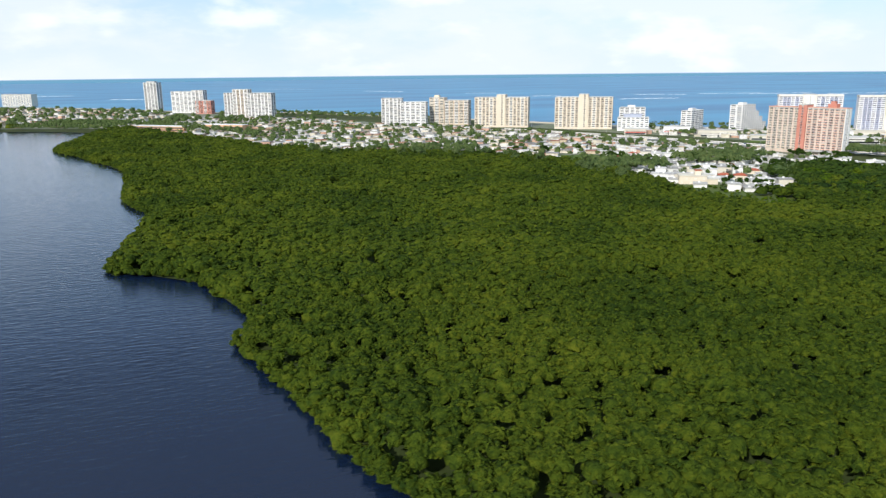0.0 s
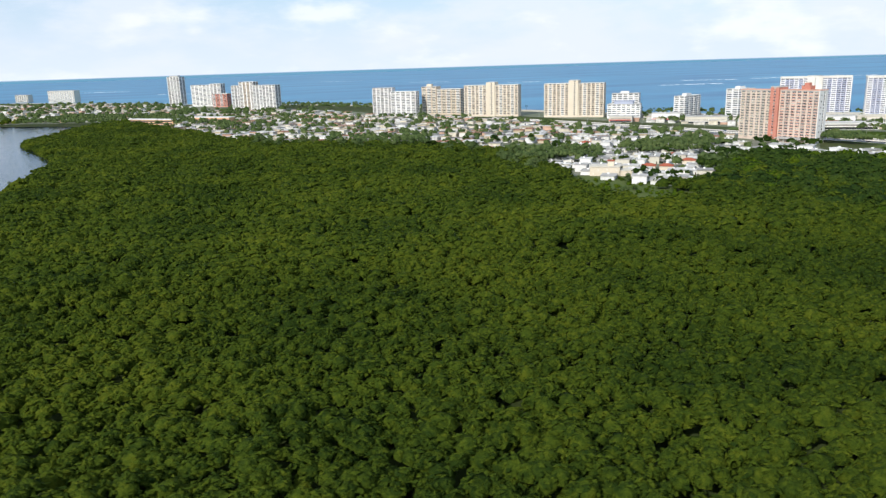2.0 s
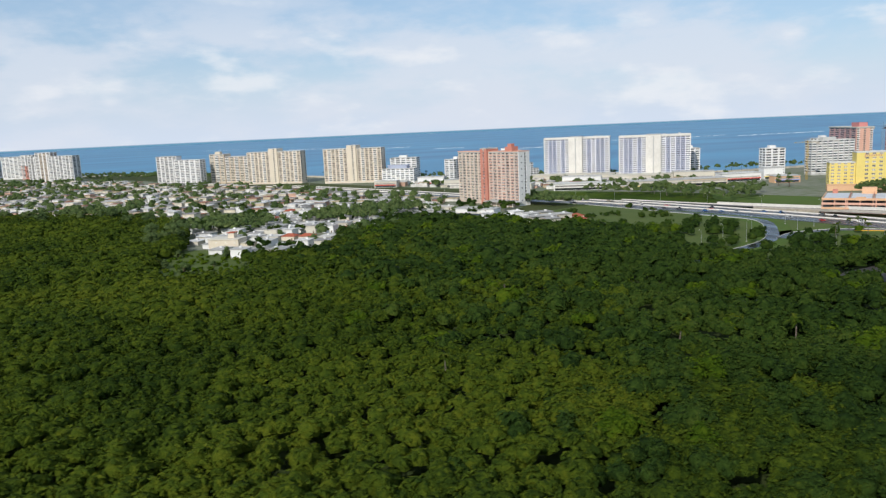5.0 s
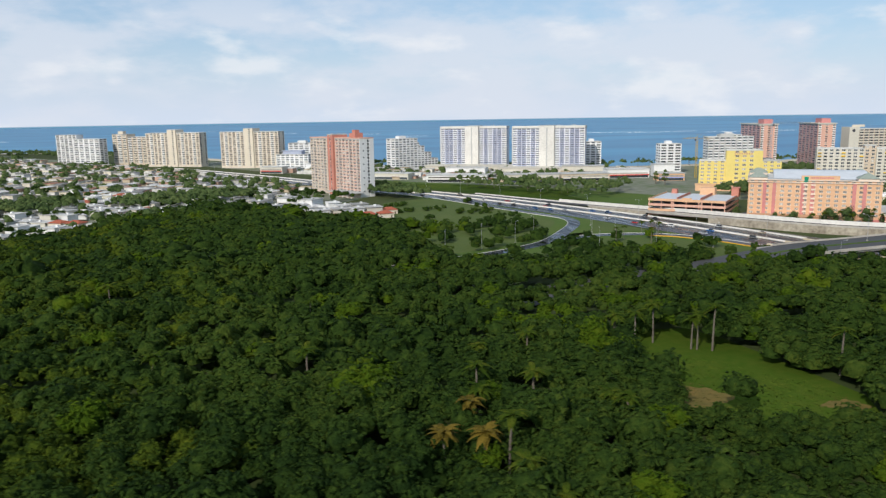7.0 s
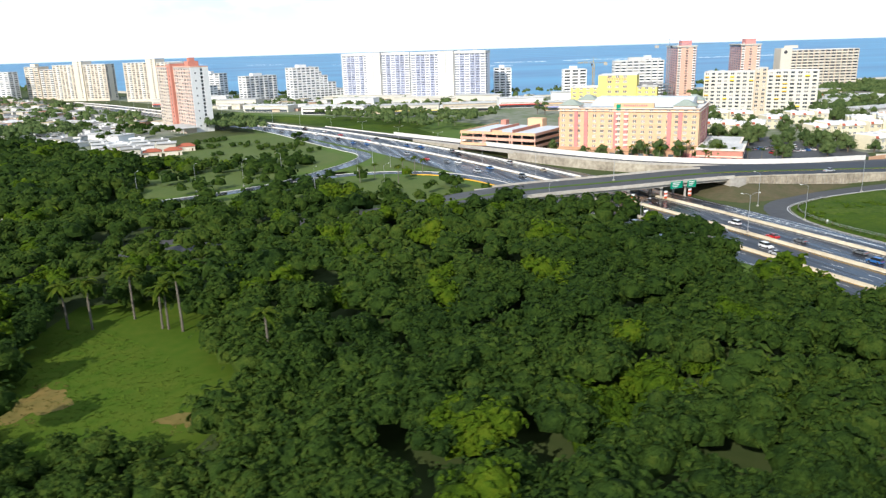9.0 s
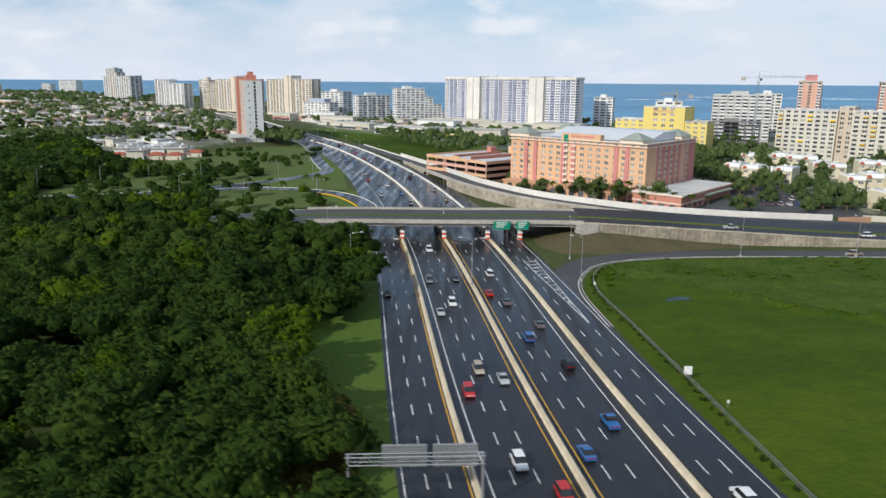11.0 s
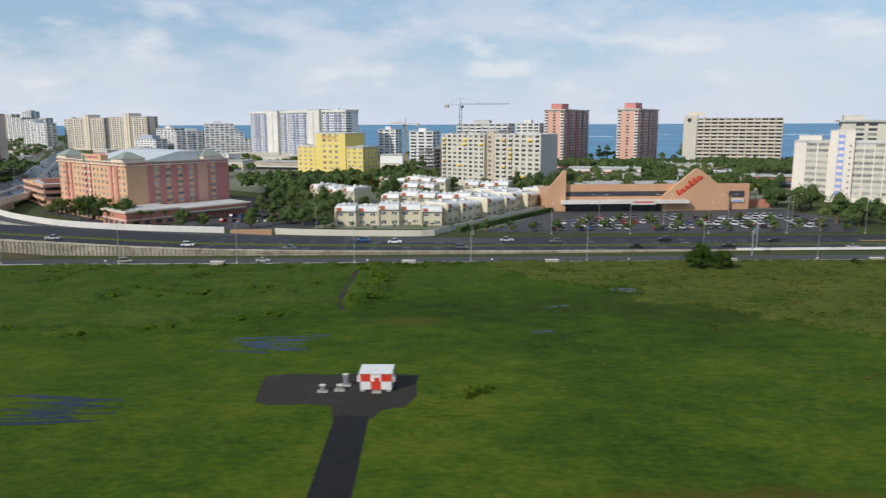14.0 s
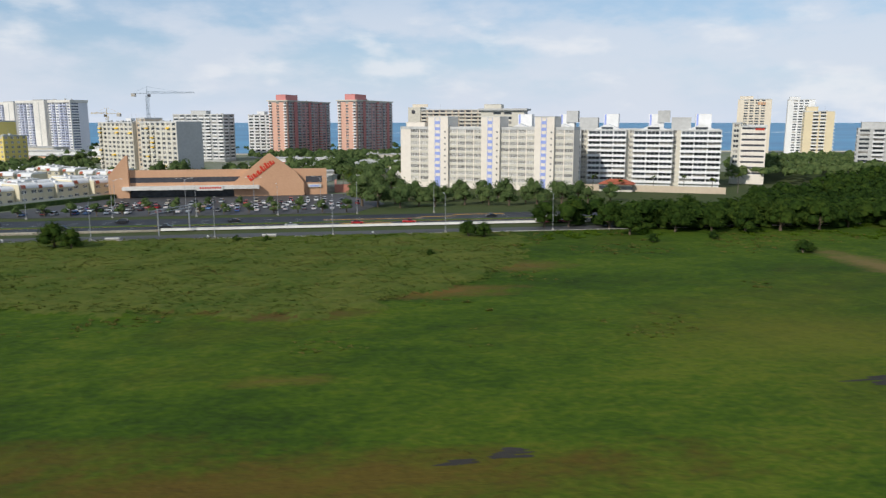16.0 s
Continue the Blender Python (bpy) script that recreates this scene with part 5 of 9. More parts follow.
b = thing("apartment_tower", "wide white apartment tower in two stepped slabs", "apartment tower", 352, 1412, 0, -30)
block(b, 40, 18, 52, 16, M_WHITE, "wbwbw", "", "ws", ground=3, trim=M_GREYW, rows=True)
block(b, 50, 20, 45, 14, M_WHITE, "bwbwb", "ww", "ww", x0=40, y0=-9, ground=3, trim=M_WHITE, wall_name="wall_wing", rows=True)
clutter(b, 45, 16, 51, 3)
b = thing("apartment_tower", "beige apartment tower with banded balconies", "apartment tower", 443, 1390, 0, -36)
block(b, 30, 22, 52, 16, M_BEIGE, "wbw", "", "ww", ground=3, trim=M_CREAM, rows=True)
block(b, 48, 20, 47, 15, M_BEIGE, "bwbwb", "ww", "", x0=30, y0=2, ground=3, trim=M_CREAM, wall_name="wall_wing", rows=True)
roof_box(b, 8, 18, 6, 14, 52, 57, M_CREAM)
b = thing("apartment_tower", "grey ribbed apartment tower at the far shore", "apartment tower", 124, 1760, 0, -30)
block(b, 58, 24, 58, 17, M_WHITE, "bwbwbwb", "ww", "ww", x0=6, y0=-8, ground=3, trim=M_GREYW, rows=True)
block(b, 38, 22, 66, 20, M_WHITE, "bwwb", "ww", "ww", x0=-36, y0=4, ground=3, trim=M_BEIGE, wall_name="wall_wing", rows=True)
block(b, 24, 20, 58, 17, M_WHITE, "bwb", "", "ww", x0=-62, y0=12, ground=3, trim=M_GREYW, wall_name="wall_end", rows=True)
clutter(b, 58, 20, 58, 5)
b = thing("apartment_tower", "pale long apartment block at the far shore", "apartment tower", -45, 2135, 0, -30)
block(b, 60, 24, 56, 16, M_WHITE, "wbwbw", "", "ww", ground=3, rows=True)
block(b, 34, 22, 59, 17, M_WHITE, "bwb", "ww", "", x0=62, y0=-4, ground=3, trim=M_GREYW, wall_name="wall_wing", rows=True)
block(b, 44, 20, 34, 10, M_PINK, "bwbw", "ww", "ww", x0=92, y0=-40, ground=2, wall_name="wall_low", rows=True)
b = thing("apartment_tower", "slender pale grey tower standing alone", "apartment tower", -117, 2240, 0, -25)
block(b, 38, 30, 79, 26, M_WHITE, "wbbw", "ww", "ww", ground=4, trim=M_GREYW, rows=True)
roof_box(b, 6, 30, 6, 22, 79, 83, M_GREYW)
b = thing("apartment_block", "wide pale block far along the shore", "apartment block", -605, 2900, 0, -35)
block(b, 125, 26, 40, 12, M_CREAM2, "wwbwwbwwbww", "", "w", ground=2, trim=M_WHITE, rows=True)
for X, Y, W, H, ang in ((-760, 3060, 60, 26, -30), (-1150, 3180, 70, 30, -20), (-930, 2990, 40, 20, -20)):
    b = thing("apartment_block", "hazy pale block on the far shore", "apartment block", X, Y, 0, ang)
    block(b, W, 22, H, int(H / 3.3), M_CREAM2, "wbwwbw", "", "w", ground=1, rows=True)

# salmon and beige tower beside the expressway
b = thing("apartment_tower", "beige and salmon apartment tower with rusty balconies beside the expressway", "apartment tower", 689, 760.4, 0, -69)
block(b, 38, 15, 54, 17, M_TAN, "wbwwbw", "", "wsw", ground=3, trim=M_BEIGE, bal=M_GREYW, solid=False, pier=0.36)
block(b, 44, 15, 54, 17, M_TAN, "wbwwbwb", "", "", x0=48, ground=3, trim=M_PALMON, bal=M_GREYW, solid=False, wall_name="wall_wing", pier=0.36)
block(b, 10, 17, 58, 17, M_PINK, "sns", "", "", x0=38, y0=-2.5, ground=3, wall_name="lift_core")
part("end_wall", box_bm((92.02, 92.6, -0.6, 8.0, 0, 55.2), (92.02, 92.6, 10.2, 15.4, 0, 55.2), (92.02, 92.2, 8.0, 10.2, 0, 55.2)), M_WHITE, b, "plain pale end wall")
for k in range(16):
    part("end_window", box_bm((92.18, 92.3, 8.15, 10.05, 4.0 + k * 3.18, 6.2 + k * 3.18)), M_GLASS, b)
for k in range(8):
    part("end_window", box_bm((92.58, 92.68, 3.0, 4.1, 5.0 + k * 6.36, 6.3 + k * 6.36)), M_GLASS, b)
part("roof_trim", box_bm((-0.3, 38, -0.5, 15.4, 54.95, 55.8), (48, 92.7, -0.5, 15.4, 54.95, 55.8)), M_PALMON, b, "pale salmon roof edge")
clutter(b, 40, 13, 58, 8, 30)
part("lift_house", box_bm((70, 80, 3, 12, 55, 60), (72, 77, 5, 10, 60, 63)), M_PINK, b, "salmon lift house")
for x in (56, 64, 72, 80, 88, 95):
    part("podium_column", box_bm((x - 0.35, x + 0.35, -13.6, -12.9, 0, 4.5)), M_CONCW, b)
part("podium", box_bm((57, 93, -10, -1, 0, 4.5)), M_TAN, b, "recessed ground storey")
part("podium_roof", box_bm((54, 97, -15, 0, 4.5, 5.2)), M_GREYW, b, "flat grey podium roof")

# twin white towers
M_TWIN = mat("pale_grey_lilac_render", (0.74, 0.75, 0.80), (0.64, 0.65, 0.70), 0.75, 0.6, 0.05)
# balcony fronts tinted dark blue, the shade of the recesses put into their colour
M_BALSHADE = mat("shade_blue_balcony_front", (0.42, 0.46, 0.60), (0.34, 0.38, 0.52), 0.6, 0.6, 0.05, vary=0.15)
for x, y in ((902, 973), (970, 881)):
    b = thing("apartment_tower", "tall white twin tower with grey balconies and a plain core", "apartment tower", x, y, 0, -36, "twin white towers")
    block(b, 36, 20, 57, 19, M_TWIN, "wbbwbw", "", "ws", ground=3, trim=M_WHITE, bal=M_BALSHADE, pier=0.2, gm=M_GLASSB)
    block(b, 38, 20, 57, 19, M_TWIN, "wbwbbw", "ws", "", x0=55, ground=3, trim=M_WHITE, bal=M_BALSHADE, pier=0.2, wall_name="wall_wing", gm=M_GLASSB)
    block(b, 19, 24, 60, 19, M_CONCW, "ss", "", "", x0=36, y0=-4, ground=3, wall_name="lift_core")
    part("core_slit", box_bm((44.6, 46.4, -4.08, -3.98, 5, 58)), M_GREYW, b, "grey vertical slit")
    for xa, xb in ((-0.6, 36), (55, 93.6)):
        part("roof_edge", box_bm((xa, xb, -0.8, 20.4, 57.6, 60.2)), M_CONCW, b, "white roof edge")
        part("side_fin", box_bm((xa, xa + 0.8, -0.9, -0.02, 0, 57.6)), M_CONCW, b)
        part("side_fin", box_bm((xb - 0.8, xb, -0.9, -0.02, 0, 57.6)), M_CONCW, b)
    clutter(b, 34, 18, 60, int(y), 56)
    part("podium", box_bm((-12, 110, -34, -5, 0, 8), (-13, 111, -35, -4.5, 8, 8.7)), M_CREAM2, b, "low cream podium with shops")

# mid-height buildings along the shore
for X, Y, W, D, H, fl, pat, mm, ang, lab in (
        (838, 980, 38, 22, 44, 13, "wwwwww", M_WHITE, 19, "white stepped apartment block near the beach"),
        (781, 1032, 50, 18, 34, 10, "bwbwbwb", M_WHITE, 31, "low white hotel with long balconies"),
        (712, 1140, 44, 20, 37, 11, "bwbwb", M_WHITE, -34, "white balcony block with a rooftop dome"),
        (690, 1110, 52, 20, 22, 6, "wwwwwww", M_WHITE, -34, "white six-storey block with blue rooftop"),
        (1076, 879, 22, 20, 37, 11, "www", M_WHITE, -20, "slim plain white apartment block"),
        (1118, 769, 26, 20, 36, 10, "bbb", M_WHITE, -20, "white tower with long balcony bands near the beach"),
        (1166, 741, 54, 20, 44, 13, "wbwbwbwb", M_GREYW, -22, "grey and white condominium behind a construction site"),
        (1230, 795, 26, 20, 44, 13, "wbbw", M_WHITE, -20, "white condominium with small windows")):
    b = thing("apartment_block", lab, "apartment block", X, Y, 0, ang)
    block(b, W, D, H, fl, mm, pat, "ww", "ww", ground=2.5, trim=M_WHITE if mm is M_GREYW else mm, rows=True)
    if "stepped" in lab:
        for k in range(5):
            block(b, 3.4, D - 2, H - 6 - k * 6.5, max(2, 11 - 2 * k), mm, "b", "", "", x0=W + k * 3.4, y0=1, ground=2.5, wall_name="step_wall", rows=True)
    roof_box(b, W * 0.3, W * 0.6, D * 0.3, D * 0.7, H, H + 4, mm)
    clutter(b, W, D, H, int(X + Y))
    if "stepped" in lab:
        for k, (dx, hh) in enumerate(((38, 33), (50, 24), (62, 15))):
            block(b, 12, 22, hh, int(hh / 3.3), M_WHITE, "ww", "w", "", x0=dx, ground=2.5, wall_name="wall_step", rows=True)
    if "blue rooftop" in lab:
        part("blue_canopy", box_bm((10, 40, 3, 16, 22, 27), (8, 42, 2, 17, 27, 28)), M_PBLUE, b, "pale blue rooftop canopy")

# salmon twin towers
# darker pink than the front: the shade on the sides is put into the colour
M_SHADE_PINK = mat("shade_side_pink_render", (0.54, 0.32, 0.30), (0.46, 0.27, 0.25), 0.75, 0.6, 0.05)
for x, y, turn, deep in ((1255.2, 754.0, -26.0, 90), (1323.1, 729.9, -28.9, 79)):
    b = thing("apartment_tower", "salmon apartment tower with stacked white balconies", "apartment tower", x, y, 0, turn, "salmon twin towers")
    block(b, 20.6, deep, 56.5, 19, M_SHADE_PINK, "sss", "bwbwwbwbwb", "wwwww", y0=2, ground=3, trim=M_SHADE_PINK, bal=M_GREYW, pier=0.3, rows=True)
    block(b, 20.6, 2, 56.5, 19, M_PALMON, "bsnsb", "", "", ground=3, bal=M_WHITE, pier=0.3, wall_name="front_wall", rows=True)
    for y0 in (14, 44, 68):
        part("side_band", box_bm((20.61, 20.9, y0, y0 + 6, 3, 58)), M_ROSE, b, "rose wall band")
    part("cornice", box_bm((-1.2, 21.8, -1.2, deep + 3.2, 57.5, 58.6)), M_CREAM2, b, "pale cornice")
    roof_box(b, 5, 16, 6, 30, 58.6, 64, M_ROSE)
    clutter(b, 19, 70, 58.6, int(x))

# long beach hotel with gridded bays
b = thing("hotel_building", "long beige beach hotel with gridded bays and a plain end wall", "hotel", 1394, 748, 0, -21)
block(b, 78, 20, 49, 13, M_BEIGE, "bbbbbbbbbbbb", "", "", x0=13, ground=4, trim=M_CREAM, bal=M_CREAM2, gm=M_BAND, deep=1.0, pier=0.2, rows=True)
part("end_slab", box_bm((0, 12.8, -1, 21, 0, 52)), M_CREAM2, b, "plain cream end slab")
part("roof_sign_frame", box_bm((4, 20, 1, 1.4, 52, 55)), M_CREAM, b, "small rooftop sign frame")
bm = bmesh.new()
add_rod(bm, (5.5, -1.3, 47.5), (5.5, -1.02, 47.5), 2.0, 2.0, 18)
part("round_emblem", bm, M_BAND, b, "dark round emblem")
clutter(b, 80, 18, 49, 21)

# yellow hotel
b = thing("hotel_building", "bright yellow hotel with rows of white windows", "hotel", 1037.3, 590.6, 0, -37)
block(b, 24, 17, 28, 7, M_YELLOW, "wwww", "", "wwww", ground=5, pier=0.5, spandrel=0.5, gm=M_GLASSC)
block(b, 16.7, 17, 28, 7, M_YELLOW, "www", "wwww", "", x0=56, y0=-2, ground=5, pier=0.5, spandrel=0.5, wall_name="wall_wing", gm=M_GLASSC)
block(b, 32, 21, 38, 8, M_YELLOW, "swwws", "", "", x0=24, y0=-3, ground=5, pier=0.5, spandrel=0.5, wall_name="wall_centre", gm=M_GLASSC)
for k in range(7):
    part("sign_bar", box_bm((33 + k * 2.1, 34.2 + k * 2.1, -3.16, -3.02, 34.4, 36.2)), M_TERRA, b)
for k in range(5):
    part("sign_bar", box_bm((35 + k * 1.6, 35.8 + k * 1.6, -3.16, -3.02, 32.6, 33.4)), M_TERRA, b)
part("sign_swoosh", box_bm((31.3, 32.2, -3.16, -3.02, 33, 37)), M_TERRA, b)
part("ground_storey", box_bm((-3, 76, -9, -3.4, 0, 6), (-3.5, 76.5, -9.5, -3.2, 6, 6.6)), M_ORANGE, b, "orange yellow ground storey")
clutter(b, 22, 15, 28, 4)
clutter(b, 15, 15, 28, 14, 57)

# apricot and rose hotel beside the ramp
M_FRAME = mat("white_window_frame", (0.82, 0.78, 0.70), (0.74, 0.70, 0.62), 0.6, 1.0, 0.1)
hotel = thing("hotel_building", "apricot and rose stucco hotel with green hipped corner roofs", "hotel", 940, 412, 0, -41.8)
HW, HD, HZ = 81, 56, 27.3
block(hotel, HW, HD, HZ, 8, M_ORANGE, "wnnwwnwbbwwwnwnnw", "sswwwwsws", "wwwwwwww", ground=3, pier=0.52, spandrel=0.42, win_mat=M_FRAME, gm=M_GLASSC, deep=0.7, bal=M_TRIM, cols=2, parapet=0.6, side_wall=M_ROSE)
for a in (9.3, 33.0, 64.0):
    part("rose_pilaster", box_bm((a, a + 2.2, -0.45, -0.02, 3, HZ - 1), (a + 6.0, a + 8.2, -0.45, -0.02, 3, HZ - 1)), M_ROSE, hotel, "rose pilasters")
part("apricot_corner", box_bm((HW + 0.02, HW + 0.35, 0.05, 10.5, 2.6, HZ - 1.2)), M_ORANGE, hotel, "apricot corner panel")
part("apricot_pier", box_bm((HW + 0.02, HW + 0.35, 37.6, 43.2, 2.6, HZ - 1.2)), M_PALMON, hotel, "pale salmon pier")
part("base_band", box_bm((-0.5, HW + 0.5, -0.5, -0.03, 0, 2.6), (HW + 0.03, HW + 0.5, -0.03, HD, 0, 2.6)), M_ROSE, hotel, "rose base band")
for z in (HZ - 1.2, HZ + 0.4):
    part("cornice", box_bm((-0.8, HW + 0.8, -0.9, -0.05, z, z + 0.5), (HW + 0.36, HW + 0.9, -0.05, HD + 0.8, z, z + 0.5), (-0.9, -0.05, -0.05, HD + 0.8, z, z + 0.5)), M_TRIM, hotel)
for x, y in ((6, 5), (HW - 8, 5), (HW - 8, HD - 8), (6, HD - 8)):
    tower_bm = box_bm((x - 6, x + 6, y - 5.4, y + 6, HZ + 0.6, HZ + 2.2))
    part("corner_attic", tower_bm, M_TRIM, hotel)
    bm = bmesh.new()
    base = [bm.verts.new(p) for p in ((x - 6.6, y - 6, HZ + 2.2), (x + 6.6, y - 6, HZ + 2.2), (x + 6.6, y + 6.6, HZ + 2.2), (x - 6.6, y + 6.6, HZ + 2.2))]
    tip = [bm.verts.new((x - 1.2, y - 1, HZ + 5.4)), bm.verts.new((x + 1.2, y - 1, HZ + 5.4)), bm.verts.new((x + 1.2, y + 1, HZ + 5.4)), bm.verts.new((x - 1.2, y + 1, HZ + 5.4))]
    for i in range(4):
        bm.faces.new((base[i], base[(i + 1) % 4], tip[(i + 1) % 4], tip[i]))
    bm.faces.new(tip)
    bm.faces.new(base[::-1])
    part("hipped_roof", bm, M_ROOFG, hotel, "grey green hipped roof")
bm = bmesh.new()
add_prism(bm, ((12, HZ + 0.5), (30, HZ + 4.8), (44, HZ + 4.8), (58, HZ + 0.5)), "x", 16, HW - 6)
part("atrium_roof", bm, M_ROOFW, hotel, "pale metal atrium roof")
part("sign_attic", box_bm((33, 56, -0.7, 3, HZ + 0.9, HZ + 3.6)), M_ORANGE, hotel)
for k in range(11):
    part("sign_bar", box_bm((38.9 + k * 1.25, 39.8 + k * 1.25, -0.85, -0.7, HZ + 1.9, HZ + 2.9)), M_ROSE, hotel)
part("sign_square", box_bm((34.6, 37.2, -0.9, -0.7, HZ - 0.4, HZ + 3.0)), M_GREENS, hotel, "green square emblem")
part("porch", box_bm((2, 72, -9, -0.52, 0, 4.0), (1.4, 72.6, -9.6, -0.5, 4.0, 4.6)), M_TERRA, hotel, "low terracotta porch")
for k in range(12):
    part("porch_opening", box_bm((5 + k * 5.6, 8 + k * 5.6, -9.08, -8.98, 0.4, 3.0)), M_GLASS, hotel)
annex = thing("hotel_annex", "low salmon hotel annex with pale flat roof", "annex", 1000.5, 357.8, 0, -41.8)
part("wall", box_bm((1, 25, -13, 13, 0, 6.5), (1, 21.6, 13.02, 54, 0, 5.6)), M_PINK, annex)
part("roof", box_bm((0.4, 25.6, -13.6, 13.6, 6.5, 7.3), (0.6, 22.2, 13.7, 54.6, 5.6, 6.2)), M_TRIM, annex, "pale parapet roof")
part("roof_deck", box_bm((2, 24.4, -12.4, 12.6, 7.3, 7.42), (2, 21, 14.5, 53.6, 6.2, 6.3)), M_ROOF, annex)
part("band", box_bm((0.8, 25.1, -13.2, -13.01, 3.0, 3.6), (25.01, 25.2, -13, 13, 3.0, 3.6)), M_TRIM, annex)
part("green_canopy", box_bm((21.65, 24.5, 15, 50, 3.6, 4.2)), M_ROOFG, annex, "grey green canopy roof")
for k in range(4):
    part("window", box_bm((3 + k * 5.5, 6 + k * 5.5, -13.1, -12.98, 0.8, 2.6)), M_GLASS, annex)
for k in range(4):
    part("window", box_bm((24.98, 25.1, -10 + k * 5.5, -7 + k * 5.5, 0.8, 2.6)), M_GLASS, annex)

# parking deck in apricot and rose
gar = thing("parking_deck", "open parking deck with apricot parapets and a stair tower", "parking garage", 892, 460, 0, -50)
for k in range(4):
    z = k * 3.75
    part("deck", box_bm((0, 54, 0, 52, z, z + 0.35)), M_CONC, gar)
    part("front_parapet", box_bm((-0.3, 54.3, -0.3, 0, z - 0.5, z + 1.25)), M_ORANGE if k % 2 else M_PALMON, gar, "apricot stucco parapet")
    part("side_parapet", box_bm((54, 54.3, 0, 52, z - 0.5, z + 1.25)), M_PALMON, gar, "salmon stucco parapet")
    part("side_parapet", box_bm((-0.3, 0, 0, 52, z - 0.5, z + 1.25)), M_ORANGE, gar, "apricot stucco parapet")
    if k < 3:
        # near-black wall added in each deck to stand in for its shade
        part("inner_wall", box_bm((8, 46, 9, 9.4, z + 0.35, z + 3.7)), M_BAND, gar, "dark inner wall, deck shade put into its colour")
for i in range(7):
    for y in (0.1, 51.4):
        part("column", box_bm((i * 8.9, i * 8.9 + 0.6, y, y + 0.5, 0.35, 11.2)), M_PALMON, gar)
part("panel", box_bm((16.5, 17.5, -0.5, -0.31, 0, 12.5)), M_PALMON, gar, "salmon pier")
part("panel", box_bm((37.5, 38.5, -0.5, -0.31, 0, 12.5)), M_PALMON, gar, "salmon pier")
part("front_attic", box_bm((24, 31, -0.6, -0.31, 10.6, 13.6)), M_ORANGE, gar, "raised apricot attic")
part("stair_tower", box_bm((50, 55.2, 44, 51, 11.25, 17.5), (49.7, 55.5, 43.7, 51.3, 17.5, 18.0)), M_PINK, gar, "salmon stair tower")
part("lift_house", box_bm((27, 38, 44, 51, 11.6, 17)), M_ORANGE, gar, "apricot lift house")
part("lift_house", box_bm((5, 9, 46, 51, 11.6, 15)), M_PINK, gar, "small salmon roof house")
part("ramp_wall", box_bm((19, 19.4, 6, 46, 11.6, 13.2), (36, 36.4, 4, 48, 11.6, 13.6)), M_PINK, gar, "salmon ramp wall")
for x0, x1 in ((1, 18), (20.5, 35), (37.5, 53)):
    part("roof_surface", box_bm((x0, x1, 3, 49, 11.62, 11.74)), M_ROOFW, gar, "pale roof deck")

# cream condominium with yellow awnings
aw = {}
for key in (("f", 9, 0), ("f", 8, 0), ("f", 4, 0), ("f", 9, 4), ("f", 8, 4), ("f", 3, 3), ("f", 8, 7)):
    aw[key] = M_YAWN
b = thing("condominium", "cream condominium with yellow balcony awnings", "apartment block", 1152, 562, 0, -41.5)
block(b, 41, 20, 37, 11, M_CREAM2, "bnwnwnww", "", "ww", ground=3, pier=0.4, awnings=aw, bal=M_CREAM2, gm=M_GLASS)
block(b, 10, 14, 40, 11, M_BEIGE, "ww", "", "", x0=41, y0=3, ground=3, wall_name="wall_core", pier=0.5)
block(b, 39, 20, 37.5, 11, M_CREAM2, "nbbnwwn", "sns", "", x0=51, y0=-1, ground=3, pier=0.4, wall_name="wall_wing",
      awnings={("f", 9, 1): M_YAWN, ("f", 7, 2): M_YAWN, ("f", 6, 2): M_YAWN, ("f", 5, 2): M_YAWN, ("f", 9, 5): M_YAWN, ("f", 1, 4): M_YAWN, ("f", 3, 1): M_YAWN}, bal=M_CREAM2)
part("end_wall", box_bm((90.02, 90.5, -1.2, 19.2, 0, 38.2)), M_GREYW, b, "plain grey end wall")
for s in range(6):
    clutter(b, 84, 18, 37.4, s + 40)

# unfinished concrete frame and cranes
b = thing("concrete_frame", "unfinished concrete frame building under construction", "construction site", 1128, 655, 0, -20)
for k in range(1, 8):
    part("floor_slab", box_bm((0, 48, 0, 20, k * 3.3, k * 3.3 + 0.35)), M_GREYD, b)
for i in range(9):
    for y in (0.2, 10, 19.2):
        part("column", box_bm((i * 5.9, i * 5.9 + 0.6, y, y + 0.6, 0, 23.1)), M_GREYD, b)
part("core_wall", box_bm((18, 30, 6, 14, 0, 26)), M_GREYD, b)


